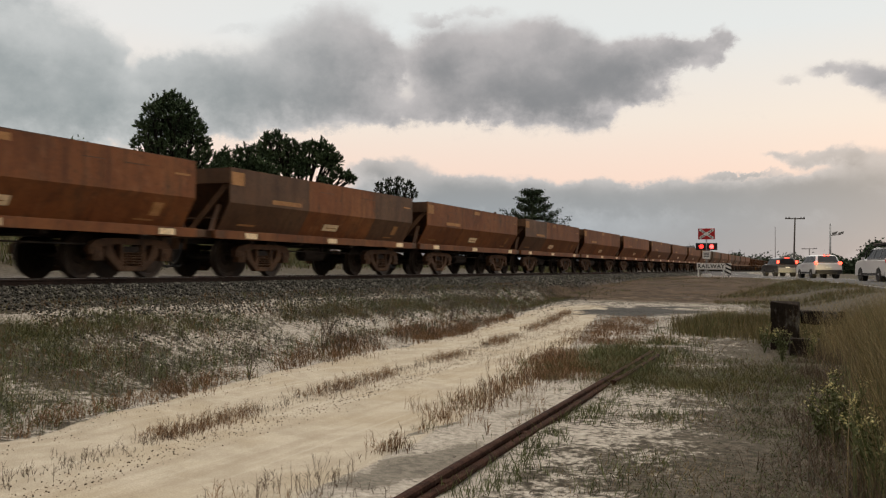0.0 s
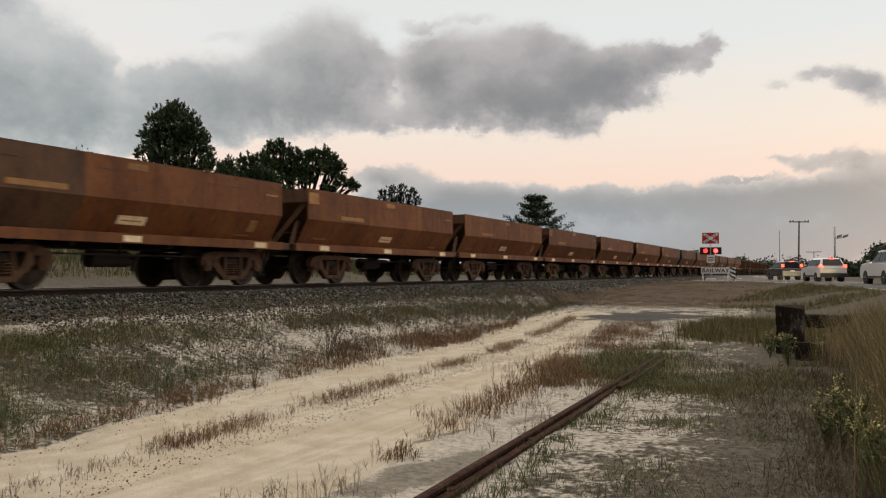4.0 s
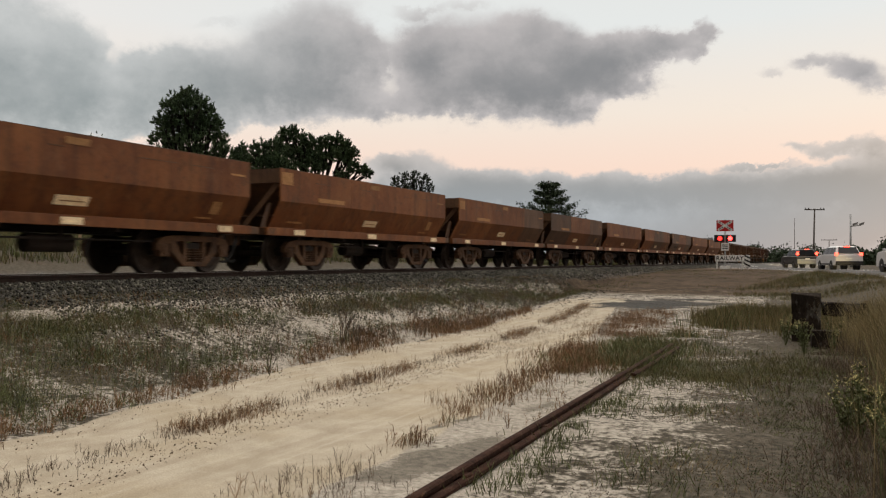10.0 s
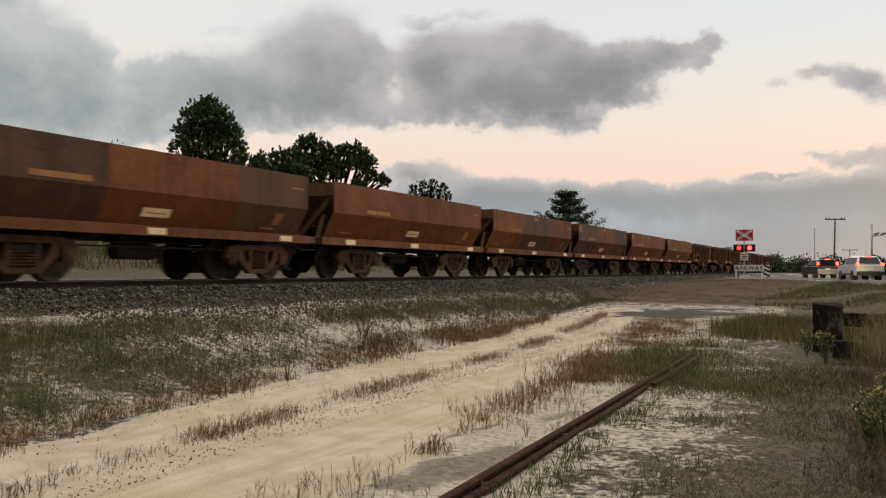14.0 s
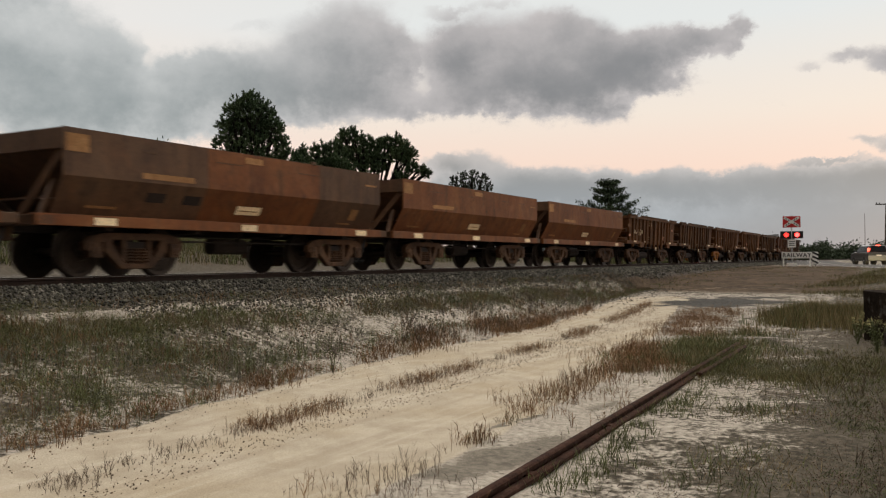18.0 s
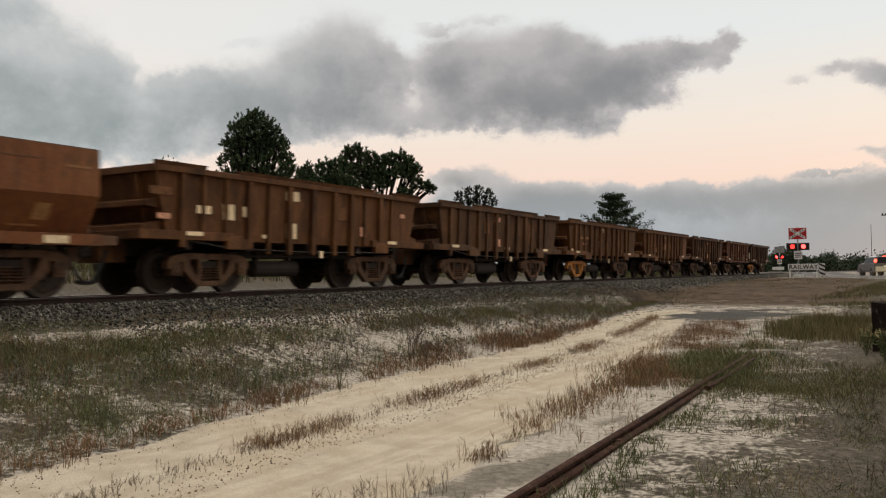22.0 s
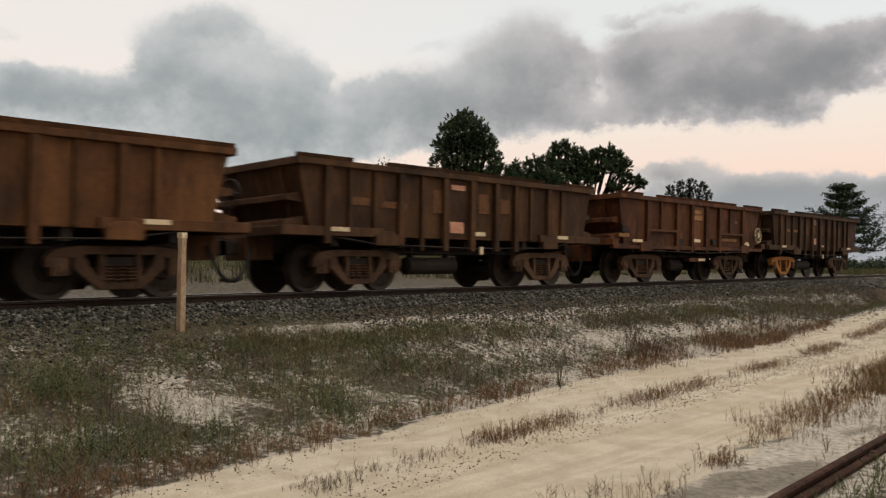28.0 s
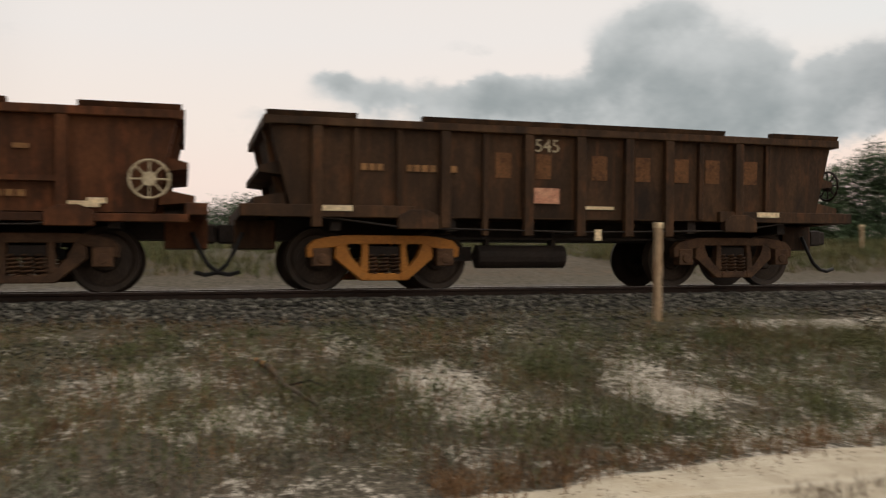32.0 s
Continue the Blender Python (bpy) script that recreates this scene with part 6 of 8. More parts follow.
    bm = B()
    box(bm, -half + 0.03, half - 0.03, L / 2 - 0.15, L / 2 + 0.06, low + 0.02, low + 0.30)
    part("front_bumper", bm, PLASTIC if style["dark_bumper"] else paint, c, bevel=0.04)
    bm = B()
    box(bm, -0.19, 0.19, -L / 2 - 0.015, -L / 2 + 0.06, low + 0.42, low + 0.53)
    part("number_plate", bm, SIGN_WHITE, c, "blank pale number plate")
    for s in (-1, 1):
        bm = B()
        box(bm, *sorted((s * (half - 0.02), s * (half - 0.17))), -L / 2 - 0.01, -L / 2 + 0.22, waist - 0.12 + style["tall_lamp"] * 0.7, waist + 0.06 + style["tall_lamp"])
        part("tail_lamp", bm, TAIL if brake else SIGN_RED, c, "lit red tail lamp" if brake else "red tail lamp", bevel=0.015)
        bm = B()
        box(bm, *sorted((s * (half - 0.10), s * (half - 0.42))), L / 2 - 0.16, L / 2 - 0.01, bonnet - 0.22, bonnet - 0.08)
        part("head_lamp", bm, HEAD if head else CHROME, c, "lit head lamp" if head else "clear head lamp", bevel=0.02)
        bm = B()
        box(bm, *sorted((s * half, s * (half + 0.16))), front_glass - 0.18, front_glass - 0.06, waist + 0.02, waist + 0.16)
        part("door_mirror", bm, paint, c, bevel=0.03)
        bm = B()
        box(bm, *sorted((s * (half - 0.01), s * (half + 0.012))), -L / 2 + 0.7, L / 2 - 0.9, low + 0.04, low + 0.14)
        part("side_trim", bm, PLASTIC, c)
    if brake:
        bm = B()
        box(bm, -0.2, 0.2, r1 - 0.04, r1 + 0.02, H - 0.07, H - 0.02)
        part("high_brake_lamp", bm, TAIL, c, "lit high brake lamp")
    if rack:
        bm = B()
        for y in np.linspace(r1 + 0.2, f1 - 0.1, 6):
            beam(bm, (-roof, y, H + 0.12), (roof, y, H + 0.12), 0.05, 0.035)
        for s in (-roof, 0, roof):
            beam(bm, (s, r1 + 0.1, H + 0.13), (s, f1, H + 0.13), 0.04, 0.05)
        for s in (-roof + 0.05, roof - 0.05):
            for y in (r1 + 0.3, f1 - 0.25):
                beam(bm, (s, y, H - 0.04), (s, y, H + 0.12), 0.04, 0.04)
        part("roof_rack", bm, PLASTIC, c, "dark roof rack")
        bm = B()
        box(bm, -half + 0.2, half - 0.35, r1 + 0.4, f1 - 0.3, H + 0.155, H + 0.22)
        part("roof_load", bm, POLEWOOD, c, "flat load on the rack", bevel=0.02)
        bm = B()
        tube(bm, [(-half + 0.05, front_glass + 0.35, bonnet), (-half + 0.03, front_glass - 0.1, waist + 0.3), (-half + 0.12, front_glass - 0.5, H + 0.02)], 0.04, 8)
        part("snorkel", bm, PLASTIC, c, "black snorkel")
    return c


SUV = dict(size=(4.6, 1.82, 1.70), waist=1.06, bonnet=1.02, tail=0.24, front=0.95, wheel=0.35, dark_bumper=True, tall_lamp=0.30, bumper=0.46)
ROUND = dict(size=(4.55, 1.84, 1.67), waist=1.08, bonnet=1.0, tail=0.52, front=0.95, wheel=0.35, dark_bumper=True, tall_lamp=0.06)
BIG = dict(size=(4.95, 1.90, 1.86), waist=1.16, bonnet=1.16, tail=0.20, front=0.85, wheel=0.40, dark_bumper=True, tall_lamp=-0.05)


def heading(y):
    return math.degrees(math.atan2(0.18 + 0.0044 * (y - 48), 1)) + 4.0


car("dark_suv", "dark grey four-wheel drive waiting with brake lights on", pose(-3.35, 84.2, float(road_height(84.2)), 0, 0, heading(75)), CAR_DARK, SUV, brake=True)
car("white_suv", "white hatchback four-wheel drive waiting with brake lights on", pose(-0.06, 68.0, float(road_height(68.0)), 0, 0, heading(61)), CAR_WHITE, ROUND, brake=True, head=True)
car("white_wagon", "white four-wheel drive wagon with loaded roof rack", pose(3.42, 52.6, float(road_height(52.6)), 0, 0, heading(52)), CAR_WHITE, BIG, head=True, rack=True)
car("white_car", "white car waiting behind tall grass", pose(4.1, 41.0, float(road_height(41)) + 0.0, 0, 0, heading(48)), CAR_WHITE, ROUND)
x_, y_ = polar(9.35, 128)
car("silver_suv", "silver four-wheel drive waiting beyond the crossing", pose(x_, y_, 0.95, 0, 0, 188), CAR_GREY, SUV)
x_, y_ = polar(10.4, 119)
car("oncoming_car", "dark car with lit head lamps beyond the crossing", pose(x_, y_, 0.98, 0, 0, 189), CAR_DARK, ROUND, head=True)


def head_beam(x, y, z, turn, power):
    """Light thrown ahead by a waiting car's head lamps."""
    s = new("head_lamp_beam", bpy.data.lights.new("head_lamp_beam", "SPOT"))
    s.data.energy, s.data.spot_size, s.data.spot_blend, s.data.color, s.data.shadow_soft_size = power, radians(17), 0.8, (1.0, 0.74, 0.34), 0.12
    s.matrix_world = pose(x, y, z, 85, 0, turn)


head_beam(-0.80, 70.5, 1.52, 11.0, 9000)
head_beam(2.72, 55.3, 1.58, 15.5, 3200)


# ---- trees and far woods ----
rng = np.random.default_rng(11)


def tri_mesh(name, verts, tris, mat):
    verts, tris = np.asarray(verts, np.float32), np.asarray(tris, np.int32)
    me = bpy.data.meshes.new(name)
    me.vertices.add(len(verts))
    me.vertices.foreach_set("co", verts.ravel())
    me.loops.add(len(tris) * 3)
    me.loops.foreach_set("vertex_index", tris.ravel())
    me.polygons.add(len(tris))
    me.polygons.foreach_set("loop_start", np.arange(0, len(tris) * 3, 3, dtype=np.int32))
    me.update(calc_edges=True)
    me.validate()
    me.materials.append(mat)
    return me


def leaf_quads(centres, spread, size, per):
    """Small pointed leaves round the centres; each leaf is a bent diamond of two triangles."""
    n = len(centres) * per
    c = np.repeat(centres, per, 0) + rng.normal(0, 1, (n, 3)) * spread
    d = rng.normal(0, 1, (n, 3))
    d[:, 2] += 0.5
    d /= np.linalg.norm(d, axis=1, keepdims=True)
    s = np.cross(d, rng.normal(0, 1, (n, 3)))
    s /= np.linalg.norm(s, axis=1, keepdims=True) + 1e-9
    k = (size * rng.uniform(0.6, 1.3, n))[:, None]
    v = np.stack([c - d * k, c + s * k * 0.45, c + d * k, c - s * k * 0.45], 1).reshape(-1, 3)
    b = np.arange(n)[:, None] * 4
    tris = np.concatenate([b + [0, 1, 2], b + [0, 2, 3]], 1).reshape(-1, 3)
    return v, tris


def crown_points(lobes, count):
    """Points near the surface of uneven lobes (x, y, z, rx, ry, rz)."""
    out = []
    weights = np.array([l[3] * l[5] for l in lobes])
    for l, m in zip(lobes, (weights / weights.sum() * count).astype(int) + 1):
        d = rng.normal(0, 1, (m, 3))
        d /= np.linalg.norm(d, axis=1, keepdims=True)
        r = rng.uniform(0.45, 1.08, m) ** 0.6
        out.append(np.array(l[:3]) + d * np.array(l[3:]) * r[:, None])
    return np.concatenate(out)


def needle_tufts(roots, ways, size, per):
    """Upturned tufts of needles: slim blades that fan out round each way from each root."""
    n = len(roots) * per
    r, w = np.repeat(roots, per, 0), np.repeat(ways, per, 0)
    d = w + rng.normal(0, 0.75, (n, 3))
    d /= np.linalg.norm(d, axis=1, keepdims=True)
    r = r + w * rng.uniform(-0.35, 0.55, n)[:, None] * size
    s = np.cross(d, rng.normal(0, 1, (n, 3)))
    s /= np.linalg.norm(s, axis=1, keepdims=True) + 1e-9
    k = (size * rng.uniform(0.5, 1.1, n))[:, None]
    v = np.stack([r - s * k * 0.22, r + s * k * 0.22, r + d * k], 1).reshape(-1, 3)
    return v, np.arange(n * 3).reshape(-1, 3)


def tree(az, d, base, top, lobes, count, label, mat=LEAF, leaf=0.13, per=16, spread=0.2, trunk=0.22, pine=0.0):
    """lobes: sideways metres (to the right as seen), height, half width, half height. pine: length of its needle tufts."""
    x, y = polar(az, d)
    t = thing("tree", label, "tree", at=pose(x, y, base, 0, 0, az))
    L = [(l[0], rng.uniform(-0.5, 0.5) * l[2], l[1] - base, l[2], l[2] * 0.9, l[3]) for l in lobes]
    bm = B()
    mid = np.mean([l[:3] for l in L], 0)
    fork = (mid[0] * 0.5, 0, max(1.0, min(l[2] for l in L) * 0.6))
    tube(bm, [(0, 0, -0.3), (fork[0] * 0.5, 0.05, fork[2] * 0.5), fork], [trunk, trunk * 0.8, trunk * 0.6], 10)
    part("trunk", bm, BARK, t, smooth=True)
    bm = B()
    for l in L:
        p = Vector((l[0], l[1], l[2]))
        a = Vector(fork)
        tube(bm, [a, a.lerp(p, 0.5) + Vector((0, 0, -0.15)), p], [trunk * 0.3, trunk * 0.13, trunk * 0.05], 7)
        for _ in range(9):
            q = p + Vector((rng.uniform(-1, 1) * l[3], rng.uniform(-1, 1) * l[4], rng.uniform(-0.4, 0.9) * l[5])) * 0.7
            b = a.lerp(p, rng.uniform(0.45, 1.0))
            tube(bm, [b, b.lerp(q, 0.5) + Vector((0, 0, 0.08)), q], [trunk * 0.16, trunk * 0.1, 0.012], 5)
    part("branch_frame", bm, DARK_BARK, t, smooth=True)
    if pine:
        pts, ways = [], []
        weights = np.array([l[3] * l[5] for l in L])
        for l, m in zip(L, (weights / weights.sum() * count).astype(int) + 3):
            dirs = rng.normal(0, 1, (m, 3))
            dirs[:, 2] += 0.1
            dirs /= np.linalg.norm(dirs, axis=1, keepdims=True)
            c = np.array(l[:3]) + dirs * np.array(l[3:]) * (1.1, 1.1, 1.35) * rng.uniform(0.3, 1.0, m)[:, None]
            w = dirs * 0.7 + (0, 0, 0.6)
            w /= np.linalg.norm(w, axis=1, keepdims=True)
            pts.append(c)
            ways.append(w)
            # shoots that stand up out of the crown
            up = rng.random(m) < 0.035
            for lift in (0.6, 1.1):
                pts.append(c[up] + w[up] * pine * lift)
                ways.append(w[up] * 0.5 + (0, 0, 0.7))
        v, tris = needle_tufts(np.concatenate(pts), np.concatenate(ways), pine, per)
    else:
        v, tris = leaf_quads(crown_points(L, count), np.array([spread, spread, spread * 1.5]), leaf, per)
    part("crown", tri_mesh("crown", v, tris, mat), None, t, "dense dark foliage")
    return t


# tall rounded pine, small tree, spreading flat-topped pine, open bush tree, low bushes beyond the railway
tree(41.3, 50, 0.9, 11.3, [(0.0, 10.75, 0.45, 0.35), (-0.6, 10.4, 0.5, 0.4), (0.6, 10.35, 0.5, 0.4), (-1.05, 9.9, 0.5, 0.4), (0.0, 9.9, 0.9, 0.6), (1.05, 9.8, 0.5, 0.4), (-1.3, 9.1, 0.55, 0.45), (1.3, 9.1, 0.55, 0.45), (-0.4, 9.0, 0.9, 0.6), (0.6, 9.0, 0.8, 0.6), (-1.45, 8.2, 0.6, 0.45), (1.6, 8.3, 0.55, 0.45), (0.0, 8.1, 1.1, 0.6), (-1.5, 7.3, 0.65, 0.4), (1.75, 7.5, 0.6, 0.45), (-0.5, 7.2, 1.0, 0.5), (0.8, 7.2, 0.9, 0.5), (-2.15, 6.9, 0.6, 0.25), (-1.2, 6.5, 0.8, 0.4), (1.7, 6.7, 0.7, 0.4), (0.3, 6.4, 1.1, 0.45), (-1.0, 5.6, 1.2, 0.5), (1.0, 5.6, 1.2, 0.5)],
     2900, "tall rounded dark green pine beyond the railway", per=16, trunk=0.3, pine=0.19)
tree(37.1, 51, 0.9, 9.2, [(-1.1, 7.55, 0.3, 0.35), (-0.75, 7.8, 0.3, 0.35), (0.0, 7.9, 0.3, 0.3), (0.55, 8.05, 0.3, 0.35), (0.95, 8.2, 0.22, 0.3), (-0.9, 7.1, 0.6, 0.35), (0.1, 7.3, 0.7, 0.4), (0.9, 7.3, 0.6, 0.4), (1.5, 7.0, 0.5, 0.4), (-1.4, 6.5, 0.6, 0.4), (-0.3, 6.5, 0.8, 0.4), (0.8, 6.4, 0.9, 0.4), (0, 5.8, 1.2, 0.4)], 1500, "small dark green pine beside a spreading pine", per=16, pine=0.19)
tree(33.65, 52, 0.9, 9.5, [(-1.75, 8.4, 0.3, 0.5), (-1.45, 9.0, 0.28, 0.4), (-0.95, 9.05, 0.28, 0.4), (-0.45, 8.8, 0.3, 0.35), (0.1, 8.6, 0.35, 0.35), (0.65, 8.55, 0.35, 0.35), (1.2, 8.6, 0.35, 0.35), (1.75, 8.65, 0.35, 0.35), (2.2, 8.35, 0.35, 0.35), (2.65, 8.0, 0.35, 0.3), (3.2, 6.95, 0.45, 0.22), (3.5, 6.75, 0.3, 0.18), (2.7, 7.1, 0.5, 0.25), (-1.5, 7.8, 0.55, 0.45), (-0.6, 8.0, 0.7, 0.45), (0.4, 7.9, 0.7, 0.4), (1.4, 7.9, 0.7, 0.4), (2.2, 7.6, 0.5, 0.35), (-1.4, 7.0, 0.7, 0.4), (-0.4, 7.2, 0.7, 0.4), (0.6, 7.2, 0.6, 0.3), (-1.7, 6.3, 0.8, 0.4), (-0.5, 6.3, 0.8, 0.35), (2.0, 6.6, 0.5, 0.22)],
     2000, "spreading dark green pine with a flat-topped crown", per=16, trunk=0.3, pine=0.19)
tree(26.9, 60, 0.9, 7.7, [(-1.1, 6.9, 0.4, 0.35), (-0.5, 7.2, 0.4, 0.35), (0.2, 7.35, 0.45, 0.35), (0.9, 7.1, 0.4, 0.35), (1.3, 6.6, 0.35, 0.3), (0.4, 6.6, 0.7, 0.4), (-0.5, 6.5, 0.7, 0.4), (0.0, 6.0, 1.0, 0.4)], 260, "open grey-green bushy tree beyond the railway", LEAF_GREY, per=12, pine=0.2)
tree(46.8, 45, 0.9, 7.2, [(0, 6.3, 0.9, 0.8), (1.0, 5.8, 1.0, 0.9), (-1.4, 5.6, 1.0, 0.8), (2.1, 4.9, 0.9, 0.9), (-2.3, 4.6, 1.0, 0.9), (0.4, 4.4, 1.6, 1.2), (-1.6, 3.8, 1.4, 1.1), (2.0, 3.6, 1.2, 1.2), (3.2, 3.4, 0.9, 0.8), (-3.2, 3.4, 0.9, 0.8), (0, 2.8, 2.6, 0.7)], 900, "broad bushy dark tree beside the tall pine", leaf=0.09, per=30, spread=0.2)
tree(79.5, 47, 2.2, 6.9, [(0, 6.3, 0.6, 0.5), (0.7, 5.7, 0.7, 0.5), (-0.7, 5.6, 0.7, 0.5), (1.2, 4.8, 0.8, 0.6), (-1.2, 4.7, 0.8, 0.6), (0, 4.6, 1.0, 0.7), (0.8, 3.6, 1.2, 0.7), (-0.9, 3.5, 1.2, 0.7)], 420, "dark green bushy tree behind the railway", leaf=0.085, per=26, spread=0.18)
tree(86.2, 46, 2.2, 5.6, [(0, 4.9, 0.9, 0.5), (1.3, 4.5, 1.0, 0.6), (-1.3, 4.5, 0.9, 0.6), (0.3, 3.6, 1.6, 0.8), (-2.4, 4.0, 1.0, 0.6), (2.4, 3.7, 1.0, 0.6), (-1.6, 3.2, 1.4, 0.7)], 420, "low dark green bush behind the railway", LEAF, leaf=0.08, per=24, spread=0.2)
tree(91.5, 45, 2.2, 5.0, [(0, 4.4, 0.8, 0.5), (-1.0, 4.0, 0.8, 0.5), (1.0, 3.8, 0.9, 0.5), (0, 3.3, 1.3, 0.6)], 260, "thin grey-green shrub behind the railway", LEAF_GREY, leaf=0.085, per=18, spread=0.2, trunk=0.12)


def conifer(az, d, base, top, width):
    """Tiers of limbs that sweep outwards and up, with tufts along them."""
    x, y = polar(az, d)
    t = thing("conifer_tree", "dark conifer with upswept tiered limbs", "tree", at=pose(x, y, base, 0, 0, az))
    h = top - base
    bm = B()
    tube(bm, [(0, 0, -0.3), (0.05, 0, h * 0.5), (0, 0, h)], [0.28, 0.2, 0.04], 10)
    part("trunk", bm, BARK, t, smooth=True)
    bm = B()
    pts = []
    for i in range(8):
        f = i / 7
        z = h * (0.30 + 0.62 * f)
        r = width / 2 * (1 - 0.86 * f ** 0.8)
        for k in range(13):
            a = k * math.tau / 13 + i * 0.7 + rng.uniform(-0.25, 0.25)
            rr = r * rng.uniform(0.5, 1.08)
            tip = Vector((math.cos(a) * rr, math.sin(a) * rr, z + 0.16 * rr + 0.12))
            root = Vector((0, 0, z - 0.05))
            elbow = Vector((math.cos(a) * rr * 0.6, math.sin(a) * rr * 0.6, z - 0.06 * rr))
            tube(bm, [root, elbow, tip], [0.06, 0.04, 0.012], 5)
            for q in np.linspace(0.25, 1.0, 9):
                p = root.lerp(elbow, q * 2) if q < 0.5 else elbow.lerp(tip, q * 2 - 1)
                pts.append((p.x, p.y, p.z + 0.05))
    part("branch_frame", bm, DARK_BARK, t)
    v, tris = leaf_quads(np.array(pts), np.array([0.20, 0.20, 0.10]), 0.11, 16)
    part("crown", tri_mesh("crown", v, tris, LEAF_FAR), None, t, "dark tufted foliage")


conifer(17.75, 80, 0.9, 8.95, 12.4)


def woods(name, label, spans, mat, foot=0.5):
    """Far belts of scrub: (azimuth from, to, distance, height, clumps)."""
    V, T, n = [], [], 0
    for a0, a1, d, h, count in spans:
        az = rng.uniform(a0, a1, count)
        dist = d + rng.uniform(-0.06, 0.06, count) * d
        wave = 0.62 + 0.38 * np.sin(az * 2.1 + d) * np.sin(az * 0.83 + 1.3 * d) + rng.uniform(-0.05, 0.05, count)
        z = foot + h * wave * rng.uniform(0.02, 1.0, count)
        p = np.stack([-dist * np.sin(np.radians(az)), dist * np.cos(np.radians(az)), z], 1)
        v, t = leaf_quads(p, d * 0.0030, d * 0.0016, 14)
        V.append(v)
        T.append(t + n)
        n += len(v)
    ob = new(name, tri_mesh(name, np.concatenate(V), np.concatenate(T), mat))
    tagged(ob, label, "trees", kind="stuff")


woods("far_woods", "dark belt of distant scrub and trees", [(-30, 12, 240, 4.6, 5200), (-14, -1.8, 150, 5.6, 14000), (-2.2, 0.4, 150, 3.4, 3600), (4.5, 8.5, 200, 5.6, 1800), (8.5, 14, 170, 5.2, 2000), (12, 45, 260, 4.0, 2600)], LEAF_FAR)
woods("scrub_belt", "low grey-green scrub beyond the railway", [(60, 108, 50, 3.5, 9000), (60, 112, 60, 3.0, 5000), (104, 150, 80, 4.0, 900), (44, 62, 58, 2.4, 4200)], LEAF, 2.2)


# ---- ballast stones, weeds and grass ----
OCTA = np.array([(1, 0, 0), (-1, 0, 0), (0, 1, 0), (0, -1, 0), (0, 0, 1), (0, 0, -1)], float)
OCTA_T = np.array([(0, 2, 4), (2, 1, 4), (1, 3, 4), (3, 0, 4), (2, 0, 5), (1, 2, 5), (3, 1, 5), (0, 3, 5)])


def stones(name, label, x, y, z, size, mat):
    n = len(x)
    v = OCTA[None] * rng.uniform(0.55, 1.25, (n, 6, 1))
    a, b = rng.uniform(0, 6.28, n), rng.uniform(0, 6.28, n)
    ca, sa, cb, sb = np.cos(a), np.sin(a), np.cos(b), np.sin(b)
    vx, vy, vz = v[..., 0], v[..., 1], v[..., 2]
    vx, vy = vx * ca[:, None] - vy * sa[:, None], vx * sa[:, None] + vy * ca[:, None]
    vy, vz = vy * cb[:, None] - vz * sb[:, None], vy * sb[:, None] + vz * cb[:, None]
    v = np.stack([vx, vy, vz * 0.8], -1) * size[:, None, None] + np.stack([x, y, z], -1)[:, None, :]
    t = (OCTA_T[None] + np.arange(n)[:, None, None] * 6).reshape(-1, 3)
    ob = new(name, tri_mesh(name, v.reshape(-1, 3), t, mat))
    return tagged(ob, label, "stones", kind="stuff")


def bed_height(x):
    u = np.abs(x - RAIL_X)
    return np.interp(u, [0, 1.2, 1.5, 2.35, 2.6, 3.0], [1.12, 1.12, 1.09, 0.78, 0.6, 0.5])


def make_stones():
    n = 52000
    y = rng.uniform(-6, 40, n)
    x = RAIL_X + 0.7 + rng.beta(1.5, 1.5, n) * 1.95
    z = np.maximum(bed_height(x), height(x, y)) + rng.uniform(-0.015, 0.025, n)
    stones("ballast_stones", "loose blue-grey crushed stone on the railway shoulder", x, y, z, rng.uniform(0.017, 0.044, n), STONE)
    n = 14000
    y = rng.uniform(34, 110, n)
    x = RAIL_X + 0.9 + rng.beta(1.5, 1.6, n) * 1.7
    stones("far_ballast_stones", "loose crushed stone farther along the railway", x, y, np.maximum(bed_height(x), height(x, y)) + 0.01, rng.uniform(0.04, 0.075, n), STONE)
    n = 24000
    y = rng.uniform(-5, 34, n)
    x = -10.35 + np.abs(rng.normal(0, 0.85, n))
    k = rough_noise(x * 1.8, y, 1.2, 6.0) + 0.02 * (y - 6) > 0.44
    x, y = x[k], y[k]
    stones("spilled_stones", "stones spilled down the sandy bank", x, y, height(x, y) + 0.008, rng.uniform(0.010, 0.030, len(x)), STONE)
    n = 5200
    y = 1 + 29 * rng.random(n) ** 1.2
    x = track_mid(y) + 0.40 + rng.normal(0, 0.13, n) + 0.15 * (rough_noise(y, y, 1.7, 2.0) - 0.5)
    edge = rng.random(n) < 0.22
    x = np.where(edge, track_left(y) + 0.22 + rng.normal(0, 0.1, n), x)
    stones("track_gravel", "brown gravel bits and clods along the sand track", x, y, height(x, y) + 0.004, 0.003 + 0.008 * rng.random(n) ** 2.0, GRAVEL)


make_stones()


